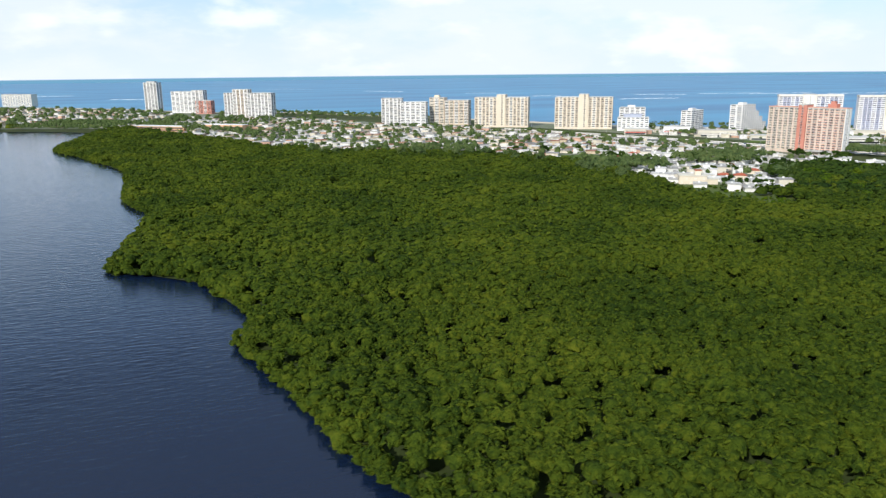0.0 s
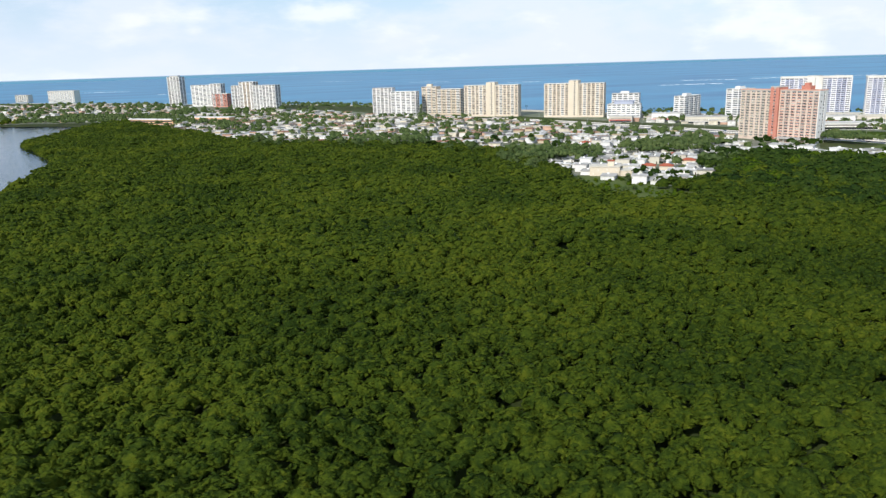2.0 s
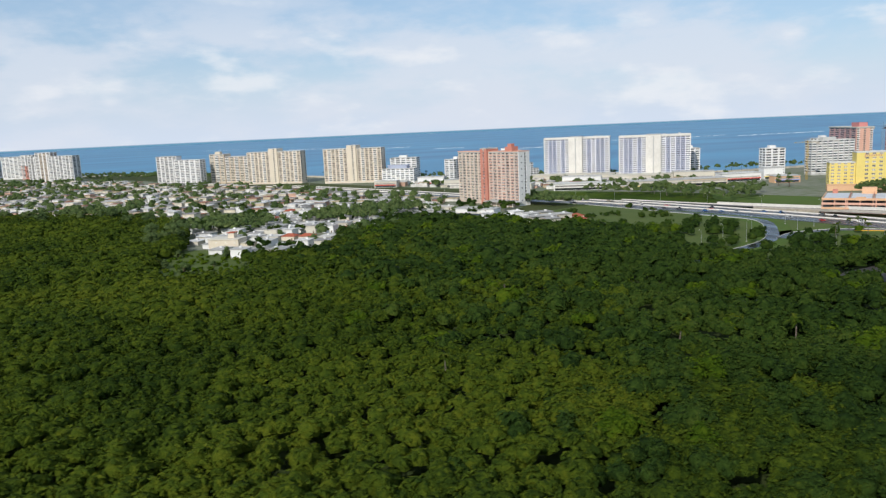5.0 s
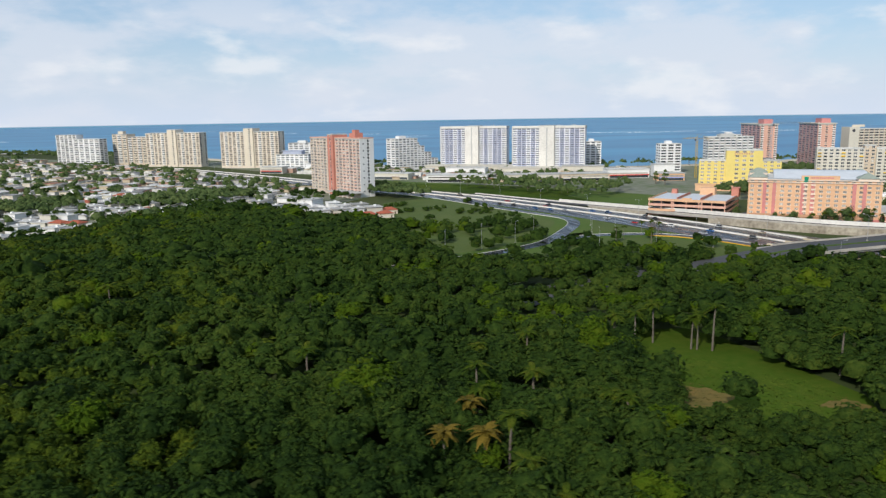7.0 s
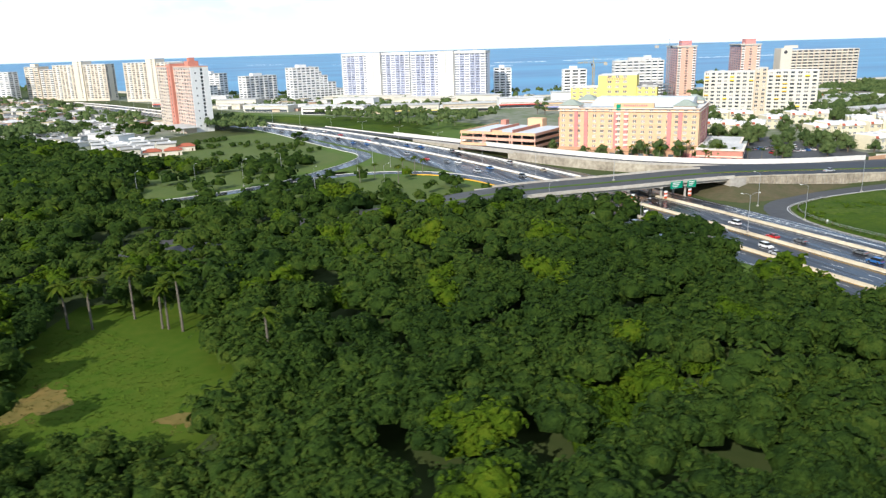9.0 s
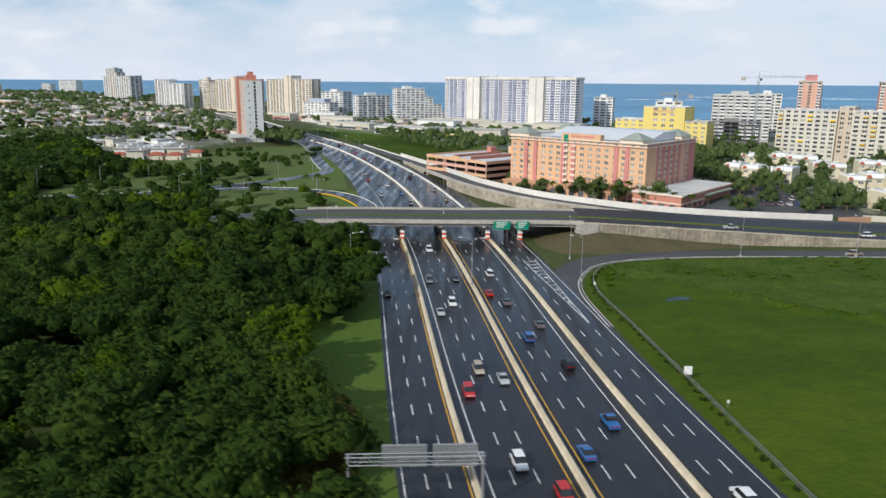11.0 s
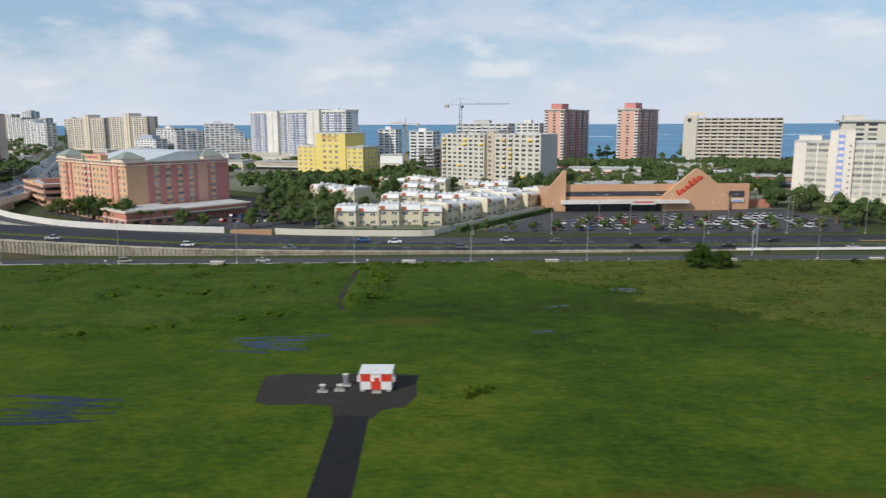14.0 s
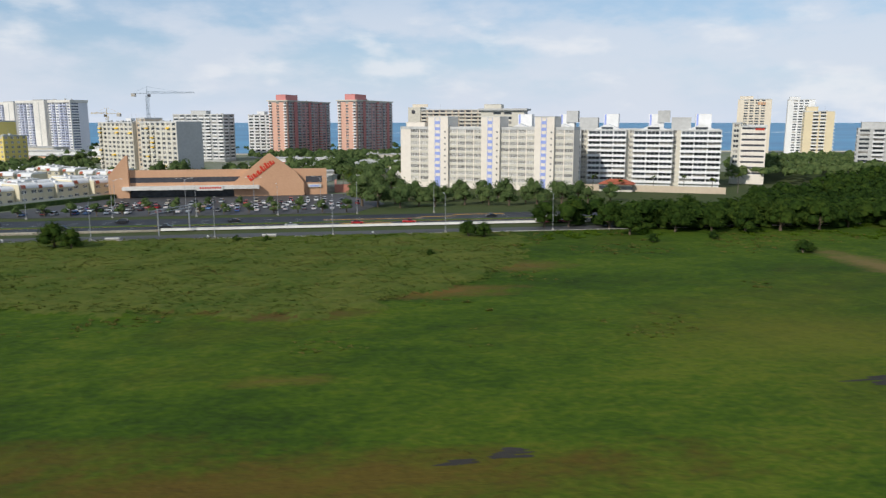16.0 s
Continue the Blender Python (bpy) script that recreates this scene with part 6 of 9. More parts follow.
def crane(x, y, turn, h, jib, mm, lab):
    c = thing("tower_crane", lab, "crane", x, y, 0, turn)
    bm = bmesh.new()
    for sx in (-0.9, 0.9):
        for sy in (-0.9, 0.9):
            add_rod(bm, (sx, sy, 0), (sx, sy, h), 0.13, seg=4)
    for k in range(int(h / 2.4)):
        z = k * 2.4
        for p, q in (((-0.9, -0.9), (0.9, -0.9)), ((0.9, -0.9), (0.9, 0.9)), ((0.9, 0.9), (-0.9, 0.9)), ((-0.9, 0.9), (-0.9, -0.9))):
            add_rod(bm, (*p, z), (*q, z + 2.4), 0.08, seg=4)
    part("mast", bm, mm, c, "lattice mast")
    bm = bmesh.new()
    for p, q in (((-14, -0.6, h + 1), (jib, -0.6, h + 1)), ((-14, 0.6, h + 1), (jib, 0.6, h + 1)), ((0, 0, h + 2.4), (jib, 0, h + 1.6))):
        add_rod(bm, p, q, 0.12, seg=4)
    for k in range(int(jib / 2)):
        add_rod(bm, (k * 2, -0.6, h + 1), (k * 2 + 1, 0, h + 2.3 - k * 0.3 * 2 / jib), 0.06, seg=4)
        add_rod(bm, (k * 2 + 1, 0, h + 2.3 - k * 0.3 * 2 / jib), (k * 2 + 2, 0.6, h + 1), 0.06, seg=4)
    part("jib", bm, mm, c, "long lattice jib")
    bm = bmesh.new()
    add_rod(bm, (0, 0, h), (0, 0, h + 6.5), 0.35, 0.12, 5)
    add_rod(bm, (0, 0, h + 6.4), (jib * 0.7, 0, h + 1.7), 0.05, seg=4)
    add_rod(bm, (0, 0, h + 6.4), (-13, 0, h + 1.4), 0.05, seg=4)
    part("top_tower", bm, mm, c)
    part("cab", box_bm((0.9, 2.6, -0.8, 0.8, h - 1.8, h + 0.3)), M_BAND, c, "dark operator cab")
    part("counterweight", box_bm((-14, -10.5, -1, 1, h - 1.6, h + 0.9)), M_CONC, c, "concrete counterweight")


crane(1168, 641, -18, 60, 42, M_CRANE, "tall blue grey tower crane over a construction site")
crane(1118, 700, 160, 44, 16, M_CRANEY, "yellow tower crane with a raised cab")


# ---- the eastern blocks ----
# long white slab with lilac stripes
b = thing("apartment_block", "long white apartment slab with lilac window strips", "apartment block", 1360.7, 440.6, 0, -29.5)
M_OFFW = mat("warm_white_render", (0.80, 0.74, 0.65), (0.70, 0.64, 0.56), 0.75, 0.5, 0.05)
for nm, xa, xb, pat in (("wall", 0, 18.5, "sww"), ("wall_bay", 31, 51.4, "wwww"), ("wall_bay", 62.5, 82.6, "wwww"), ("wall_bay", 93.8, 104.4, "ww")):
    block(b, xb - xa, 17, 34, 9, M_OFFW, pat, "" if xb < 104 else "s", "nns" if xa == 0 else "", x0=xa, ground=3, trim=M_CREAM2, gm=M_GLASSC, pier=0.12, spandrel=0.45, wall_name=nm, cols=4, parapet=1.6)
for xa, xb in ((18.5, 31), (51.4, 62.5), (82.6, 93.8)):
    w = xb - xa
    block(b, w, 17, 41, 9, M_OFFW, "ssss", "", "", x0=xa, y0=-1.6, ground=3, wall_name="stair_core", parapet=0.4)
    block(b, w * 0.27, 3, 40.6, 10, M_BLUEP, "w", "", "", x0=xa + w * 0.34, y0=-1.72, ground=5, trim=M_BLUEP, pier=0.16, spandrel=0.5, wall_name="lilac_strip", parapet=0.2)
    for f in range(9):
        part("small_window", box_bm((xa + w * 0.82, xa + w * 0.82 + 0.8, -1.68, -1.58, 4.6 + f * 3.45, 5.5 + f * 3.45)), M_GLASS, b)
roof_box(b, 2, 14, 4, 13, 34, 38, M_OFFW)
clutter(b, 100, 14, 34.2, 77)
clutter(b, 100, 14, 34.2, 78)

# balconied condominium in five wings
M_BALW = mat("bright_white_balcony", (0.86, 0.86, 0.86), (0.78, 0.78, 0.78), 0.6, 0.7, 0.05)
c2 = thing("condominium", "white condominium of five balconied wings with gabled tops", "apartment block", 1486.8, 420.1, 0, -25.4)
for k in range(-3, 2):
    xa, w = 11.2 + 26.46 * k, 22.0
    block(c2, w, 16, 33, 10, M_WHITE, "bbb", "", "", x0=xa, y0=-2.5, ground=3, trim=M_WHITE, gm=M_GLASS, pier=0.08, spandrel=0.4, wall_name="wing_wall", deep=1.5, bal=M_BALW)
    bm = bmesh.new()
    add_prism(bm, ((xa + w * 0.15, 33.9), (xa + w * 0.5, 37.2), (xa + w * 0.85, 33.9)), "y", -2.4, 8)
    part("gable", bm, M_WHITE, c2, "white gabled top")
    part("gable_window", box_bm((xa + w * 0.35, xa + w * 0.65, -2.5, -2.38, 34.1, 35.4)), M_GLASS, c2)
    part("lift_core", box_bm((xa + w * 0.35, xa + w * 0.75, 9, 17, 33, 43)), M_WHITE, c2)
    part("core_stripe", box_bm((xa + w * 0.37, xa + w * 0.42, 8.9, 9.0, 34, 42.8)), M_BLUEP, c2)
block(c2, 126, 16, 33.5, 10, M_CREAM2, "wwwwwwwwwwwwwwwww", "", "", x0=-67, y0=0.5, ground=3, pier=0.4, gm=M_GLASSC, wall_name="link_wall")
for xa in (-30, 24):
    part("roof_tank", box_bm((xa, xa + 7, 8, 15, 38, 45), (xa + 8, xa + 19, 8, 16, 34, 41)), M_GREYW, c2, "grey rooftop plant")
part("terrace_wall", box_bm((-20, 62, -30, -29.5, 0, 3.6), (-20, -19.5, -29.5, -3, 0, 3.6)), M_BEIGE, c2, "beige garden wall")
pav = thing("pavilion", "garden pavilion with red tiled hip roof", "pavilion", 1467, 392, 0, -28)
part("wall", box_bm((1, 19, 1, 11, 0, 4.2)), M_CREAM2, pav)
part("glazing", box_bm((0.9, 19.1, 0.9, 11.1, 1.2, 3.4)), M_GLASS, pav)
bm = bmesh.new()
base = [bm.verts.new(p) for p in ((0, 0, 4.2), (20, 0, 4.2), (20, 12, 4.2), (0, 12, 4.2))]
ridge = [bm.verts.new((6, 6, 6.8)), bm.verts.new((14, 6, 6.8))]
for f in ((base[0], base[1], ridge[1], ridge[0]), (base[1], base[2], ridge[1]), (base[2], base[3], ridge[0], ridge[1]), (base[3], base[0], ridge[0]), base[::-1]):
    bm.faces.new(f)
part("roof", bm, M_TILE, pav, "red tiled hip roof")
b = thing("office_block", "pale office block with dark horizontal window bands", "office block", 1566.8, 429.8, 0, -31.5)
block(b, 5, 24, 37, 11, M_CREAM2, "w", "", "", ground=2, pier=0.4)
block(b, 15, 134, 35, 9, M_OFFW, "w", "wwwwwwwwwwww", "", x0=5, y0=0.3, ground=4, pier=0.1, spandrel=0.6, gm=M_BAND, wall_name="wall_wing", cols=1)
for i in range(7):
    bm = bmesh.new()
    add_rod(bm, (2 + i * 2.4, 3, 35), (2 + i * 2.4, 3, 38 + (i % 3)), 0.1, seg=5)
    part("antenna", bm, M_METAL, b)
for k in range(4):
    part("sign_bar", box_bm((13.5 + k * 1.3, 14.5 + k * 1.3, 0.1, 0.28, 33.2, 34.4)), M_REDP, b)
M_CREAMY = mat("cream_yellow_render", (0.74, 0.63, 0.42), (0.64, 0.54, 0.36), 0.75, 0.6, 0.05)
# towers further east
for X, Y, W, D, H, fl, pat, rp, mm, ang, lab in ((1792, 822, 37, 22, 63, 20, "snwwns", "ww", M_CREAM, -30, "pale apricot tower with a stepped top"), (1842, 800, 28, 20, 62, 20, "swbws", "bw", M_WHITE, -30, "pale blue white tower with narrow windows"),
                                                 (1805, 712, 28, 18, 48, 13, "sbbs", "bb", M_CREAMY, -28, "cream yellow apartment tower with stacked balconies"), (1688, 476, 44, 24, 33, 10, "wbwsw", "ww", M_GREYW, -35, "grey weathered apartment block"),
                                                 (1905, 640, 26, 20, 26, 8, "wbw", "w", M_ORANGE, -28, "small orange apartment block near the shore"), (1422, 505, 30, 18, 45, 13, "swws", "ww", M_CREAM2, -22, "cream slab with a flat overhanging roof")):
    b = thing("apartment_tower", lab, "apartment tower", X, Y, 0, ang)
    block(b, W, D, H, fl, mm, pat, rp, "ww", ground=2.5, trim=mm, rows=True)
    roof_box(b, W * 0.05, W * 0.45, D * 0.2, D * 0.8, H, H + (5 if H < 60 else 4), mm)
    if "stepped" in lab:
        for k in range(3):
            part("sign_bar", box_bm((22 + k * 3, 24.4 + k * 3, -0.3, -0.05, 57, 60)), M_TERRA, b)
    if "overhanging" in lab:
        part("roof_slab", box_bm((-2, W + 2, -2, D + 2, H + 0.9, H + 2.2)), M_GREYW, b)
    clutter(b, W, D, H, int(X))

# supermarket: long terracotta front with two pointed gables
mk = thing("supermarket", "terracotta supermarket with pointed gables and red slanted sign", "supermarket", 1207.2, 388.2, 0, 2.7)
part("wall_main", box_bm((8, 110, 2, 3, 0, 14), (8, 110, 3, 52, 0, 8.6)), M_TERRA, mk)
part("roof", box_bm((8.4, 109.6, 3.1, 51.6, 8.6, 8.85)), M_ROOF, mk, "pale flat roof")
bm = bmesh.new()
add_prism(bm, ((0.8, 0), (10.5, 0), (10.5, 21.5), (9.4, 21.5), (0.8, 11.4)), "y", -0.6, 2.0)
part("gable_corner", bm, M_TERRA, mk, "half gable")
bm = bmesh.new()
add_prism(bm, ((0.9, 0), (10.2, 0), (10.2, 10), (0.9, 10)), "y", 2.0, 40)
part("side_wing", bm, M_TERRA, mk)
bm = bmesh.new()
add_prism(bm, ((62, 0), (98, 0), (98, 6.8), (94, 12.4), (81.2, 22), (79.6, 22), (62, 7.4)), "y", -0.8, 2.0)
part("gable", bm, M_TERRA, mk, "pointed gable")
part("window_band", box_bm((10.6, 68, 1.9, 2.1, 7.6, 10.2)), M_BAND, mk, "dark glazed band")
part("end_window", box_bm((99, 107.5, 1.9, 2.1, 6.6, 10.0)), M_BAND, mk, "dark window")
part("canopy", box_bm((8, 75, -5, 1.9, 4.3, 5.9)), M_CONCW, mk, "white canopy")
part("shop_front", box_bm((10.6, 73, 1.88, 2.0, 0, 4.2)), M_GLASS, mk)
part("canopy_sign", box_bm((44, 57, -5.5, -5.02, 3.8, 6.3)), M_CONCW, mk, "white sign panel")
for k in range(9):
    part("sign_bar", box_bm((45.6 + k * 1.2, 46.4 + k * 1.2, -5.62, -5.5, 4.7, 5.6)), M_REDP, mk)
part("end_sign", box_bm((100, 107, 1.2, 2.0, 4.0, 5.8)), M_CONCW, mk, "white and blue sign panel")
part("end_sign_stripe", box_bm((101, 106, 1.1, 1.2, 4.4, 5.2)), M_BLUEP, mk)
for k in range(6):
    h = 3.3 if k in (0, 3, 4) else 2.3
    sb = part("sign_stroke", box_bm((-1.1, 0.1, -0.25, 0.0, 0, h), (-0.4, 1.0, -0.25, 0.0, 0, 0.7), (0.6, 1.2, -0.25, 0.0, 0.2, h * 0.72)), M_REDP, mk)
    sb.matrix_basis = pose(71.6 + k * 2.15, -0.82, 8.4 + k * 1.62, 0, -36, 0)
for k in range(5):
    part("roof_unit", box_bm((20 + k * 14, 24 + k * 14, 12, 16, 8.85, 10.5)), M_GREYW, mk)
setting("plaza_wall", box_bm((1321, 1332, 404, 405, 0, 4.5), (1321, 1322, 405, 440, 0, 4.5)), M_PINK, "pink boundary wall", "wall")

# terraces of townhouses with rounded parapets and red tile hoods
M_TOWNH = mat("cream_yellow_stucco", (0.70, 0.64, 0.47), (0.60, 0.54, 0.39), 0.8, 0.6, 0.06, vary=0.05)


def townhouse(awn):
    t = thing("townhouse", "cream townhouse with rounded parapet and red tile hoods" + (" and green awning" if awn else ""), "townhouse", group="terrace of townhouses")
    bm = box_bm((0, 9.6, 0, 13, 0, 8.2))
    add_box(bm, -0.05, 0.5, -0.7, 13, 0, 8.6)
    part("wall", bm, M_TOWNH, t)
    bm = bmesh.new()
    pts = [(-0.8, 6.9)] + [(-0.8 + 2.4 * (1 - math.cos(a)), 6.9 + 2.2 * math.sin(a)) for a in np.linspace(0.2, math.pi / 2, 6)] + [(13.1, 9.1), (13.1, 8.2), (0, 8.2), (0, 6.9)]
    add_prism(bm, pts, "x", 0.5, 9.6)
    part("parapet", bm, M_WHITE, t, "rounded white parapet")
    part("roof", box_bm((1.0, 9.2, 2.4, 12.6, 9.1, 9.16)), M_ROOF, t)
    for x, wide in ((1.0, 2.2), (5.9, 0.0)):
        if wide:
            bm = bmesh.new()
            add_prism(bm, ((-1.05, 7.0), (-0.9, 7.5), (-0.5, 8.1), (-0.1, 8.5), (0.3, 8.2), (-0.4, 7.3)), "x", x, x + wide)
            part("tile_hood", bm, M_TILE, t, "red tile hood")
        link_mesh("window", window_mesh(2.4, 1.5, M_WHITE, M_GLASS, 3), t, "", pose(x + 1.5, -0.1, 4.6))
        link_mesh("window", window_mesh(2.4, 1.7, M_WHITE, M_GLASS, 3), t, "", pose(x + 1.5, -0.1, 0.7))
    part("roof_unit", box_bm((3, 4.4, 5, 6.4, 9.16, 10.2)), M_WHITE, t)
    part("roof_unit", box_bm((5.5, 6.5, 8, 9.2, 9.16, 9.9)), M_WHITE, t)
    if awn:
        link_mesh("awning", awning_mesh(3.4, M_GAWN), t, "green awning", pose(7.0, -0.1, 3.6))
    return t


town_a, town_b = townhouse(False), townhouse(True)
first = {0: town_a, 1: town_b}
count = 0
for x0, y0, x1, y1 in ((1104, 335, 1154, 337), (1157, 341, 1222, 428), (1120, 398, 1170, 388), (1172, 391, 1206, 438), (1072, 448, 1104, 418), (1166, 470, 1202, 459), (1108, 514, 1160, 495), (1128, 452, 1156, 444)):
    d = math.hypot(x1 - x0, y1 - y0)
    ang = math.degrees(math.atan2(y1 - y0, x1 - x0))
    for i in range(int(d / 9.8)):
        s = (i * 9.8) / d
        m = pose(x0 + (x1 - x0) * s, y0 + (y1 - y0) * s, 0, 0, 0, ang) @ pose(0, (0.0, 2.6, 1.2, 3.4)[count % 4], 0) @ Matrix.Diagonal((1, 1, (1.0, 0.93, 1.07)[count % 3], 1))
        kind = 1 if (count * 5) % 7 in (1, 4) and y0 < 340 and x0 > 1150 else 0
        if first.get(kind) is not None:
            first[kind].matrix_basis = m
            first[kind] = None
        else:
            copy_thing(town_b if kind else town_a, m)
        count += 1
setting("garden_wall", sweep_bm(glide([(1082, 312), (1102, 308), (1144, 305), (1152, 312), (1168, 336), (1220, 414)], 5), -0.15, 0.15, 0, 2.6), M_CREAM2, "cream garden wall round the terraces", "wall")
setting("hedge", sweep_bm(glide([(1160, 316), (1178, 340), (1226, 412)], 5), -1.2, 1.2, 0, 2.2), G_TOWN, "clipped green hedge beside the car park", "hedge")

# low shops and offices along the shore road
rs = random.Random(11)
for X, Y, W, D, H, mm, ang in ((770, 880, 60, 20, 7, M_CREAM2, -40), (826, 800, 70, 22, 8, M_WHITE, -30), (900, 745, 60, 20, 9, M_CREAM2, -20), (965, 735, 55, 22, 8, M_BEIGE, -15), (1030, 745, 50, 20, 10, M_WHITE, -15), (1090, 740, 24, 16, 14, M_WHITE, -20),
                              (1000, 800, 50, 18, 12, M_CREAM2, -30), (870, 860, 50, 18, 11, M_WHITE, -34), (740, 960, 56, 18, 10, M_CREAM2, -34), (720, 1020, 40, 16, 12, M_WHITE, -34), (660, 1040, 34, 18, 9, M_CREAM2, -34), (1060, 690, 30, 16, 8, M_ORANGE, -20),
                              (1262, 640, 60, 18, 7, M_WHITE, -15), (1345, 660, 46, 20, 9, M_CREAM2, -15), (1340, 600, 50, 22, 6, M_ROOFW, -10), (1290, 560, 60, 30, 6, M_WHITE, -10), (1370, 520, 50, 22, 8, M_PINK, -10), (1250, 480, 70, 22, 6, M_GREYW, 5), (640, 640, 40, 14, 7, M_WHITE, -50)):
    s = thing("shop_building", ("low pale shop building with flat roof" if mm is not M_PINK else "low pink building with flat roof"), "shop", X, Y, 0, ang, "low buildings along the shore road")
    part("wall", box_bm((0, W, 0, D, 0, H)), mm, s)
    part("roof", box_bm((-0.5, W + 0.5, -0.8, D + 0.5, H, H + 0.6)), M_ROOF, s)
    part("shop_front", box_bm((1.5, W - 1.5, -0.12, 0.02, 0.4, 2.9)), M_GLASS, s)
    if H > 7.5:
        part("window_band", box_bm((2, W - 2, -0.1, 0.02, 4.6, 6.2)), M_GLASSC, s)
    part("fascia", box_bm((0.5, W - 0.5, -0.6, -0.02, 3.1, 4.1)), rs.choice((M_REDP, M_CONCW, M_BLUEP, M_CONCW, M_YELLOW)), s, "painted fascia")
    for k in range(3):
        x = rs.uniform(2, W - 4)
        part("roof_unit", box_bm((x, x + 2, D / 2, D / 2 + 1.8, H + 0.6, H + 1.9)), M_GREYW, s)
sch = thing("school_building", "long orange and white school building", "school", -100, 1500, 0, -38)
part("wall", box_bm((0, 110, 0, 16, 0, 9), (125, 215, 30, 46, 0, 11)), M_ORANGE, sch)
part("roof", box_bm((-1, 111, -1.5, 17, 9, 9.8), (124, 216, 29, 47, 11, 11.8)), M_WHITE, sch)
for z in (1.5, 5.2):
    part("window_strip", box_bm((2, 108, -0.15, 0.05, z, z + 1.8)), M_BAND, sch)
part("window_strip", box_bm((127, 213, 29.85, 30.05, 2, 3.8)), M_BAND, sch)
part("window_strip", box_bm((127, 213, 29.85, 30.05, 6, 7.8)), M_BAND, sch)


# ---- suburb of low houses ----
def house(w, d, h, wall, roof, pitched, porch, lab):
    t = thing("house", lab, "house", group="houses of the suburb")
    part("wall", box_bm((-w / 2, w / 2, -d / 2, d / 2, 0, h)), wall, t)
    if pitched:
        bm = bmesh.new()
        e = 0.6
        base = [bm.verts.new(p) for p in ((-w / 2 - e, -d / 2 - e, h), (w / 2 + e, -d / 2 - e, h), (w / 2 + e, d / 2 + e, h), (-w / 2 - e, d / 2 + e, h))]
        ridge = [bm.verts.new((-w * 0.2, 0, h + 1.9)), bm.verts.new((w * 0.2, 0, h + 1.9))]
        for f in ((base[0], base[1], ridge[1], ridge[0]), (base[1], base[2], ridge[1]), (base[2], base[3], ridge[0], ridge[1]), (base[3], base[0], ridge[0]), base[::-1]):
            bm.faces.new(f)
        part("roof", bm, roof, t, "hipped roof")
    else:
        part("roof", box_bm((-w / 2 - 0.7, w / 2 + 0.7, -d / 2 - 0.9, d / 2 + 0.6, h, h + 0.28)), roof, t, "flat roof slab")
        part("roof_tank", box_bm((w * 0.1, w * 0.1 + 1.6, 0, 1.6, h + 0.28, h + 1.5)), M_WHITE, t)
    for x in (-w * 0.3, w * 0.05):
        link_mesh("window", window_mesh(1.9, 1.3, M_WHITE, M_GLASS, 2), t, "", pose(x, -d / 2 - 0.02, 1.0))
    part("door", box_bm((w * 0.28, w * 0.28 + 1.0, -d / 2 - 0.06, -d / 2 + 0.02, 0, 2.1)), M_TRUNK, t)
    if porch:
        bm = box_bm((w / 2, w / 2 + 4, -d / 2, d * 0.3, 2.6, 2.85))
        for x, y in ((w / 2 + 3.7, -d / 2 + 0.1), (w / 2 + 3.7, d * 0.3 - 0.4)):
            add_box(bm, x, x + 0.25, y, y + 0.25, 0, 2.6)
        part("carport", bm, roof, t, "open carport")
    return t


M_RW = mat("white_roof_slab", (0.68, 0.67, 0.64), (0.44, 0.43, 0.41), 0.8, 0.4, 0.05, vary=0.22)
M_RG = mat("weathered_grey_roof", (0.42, 0.41, 0.39), (0.26, 0.26, 0.25), 0.85, 0.4, 0.05, vary=0.25)
KINDS = [house(11, 12, 3.3, M_WHITE, M_RW, False, True, "white concrete house with flat roof and carport"), house(13, 10, 3.2, M_CREAM2, M_RW, False, True, "cream bungalow with a flat roof and carport"), house(10, 11, 6.2, M_WHITE, M_RW, False, False, "white two-storey house with flat roof"),
         house(12, 11, 3.3, M_WHITE, M_RG, False, False, "white house with weathered grey roof"), house(11, 10, 3.4, M_CREAM, M_TILE, True, False, "cream house with red tiled roof"), house(14, 11, 3.3, M_WHITE, M_RG, False, True, "long white house under a stained roof"),
         house(12, 12, 6.4, M_CREAM2, M_RG, False, True, "cream two-storey house with balcony slab")]
unused = list(KINDS)
WEST = [(-100, 1540), (104, 1056), (177, 962), (264, 908), (345, 845), (404, 750), (410, 560), (436, 502), (476, 500), (525, 540), (613, 620), (636, 592), (676, 606), (684, 650), (650, 730), (690, 770), (640, 900), (600, 1000), (640, 1080), (560, 1200), (480, 1290), (330, 1420),
        (300, 1560), (180, 1720), (-20, 1900)]
h_pts = []
ca, sa = math.cos(radians(-34)), math.sin(radians(-34))
for i in range(-110, 110):
    for j in range(-90, 110):
        px = i * 15.5 + (6 if j % 2 else 0)
        py = j * 17.0 + (j // 2) * 5.0
        x, y = 350 + px * ca - py * sa, 1000 + px * sa + py * ca
        h_pts.append((x + rng.uniform(-1.5, 1.5), y + rng.uniform(-1.5, 1.5)))
h_pts = np.array(h_pts)
GREEN_E = [(500, 500), (525, 520), (572, 560), (600, 590), (590, 640), (548, 600), (512, 560)]
keepers = inside(h_pts, WEST) & ~inside(h_pts, GREEN_E) & ~inside(h_pts, [(395, 735), (455, 725), (478, 805), (420, 832)])
keepers &= ~near_line(h_pts, ROAD_N, 34)
for X, Y, R in ((735, 700, 42), (700, 745, 30), (660, 660, 24), (60, 1480, 60), (-40, 1430, 50)):
    keepers &= (h_pts[:, 0] - X) ** 2 + (h_pts[:, 1] - Y) ** 2 > R * R
h_pts = h_pts[keepers & (rng.uniform(size=len(h_pts)) < 0.84)]
order = np.argsort(np.hypot(h_pts[:, 0] - 450, h_pts[:, 1]))
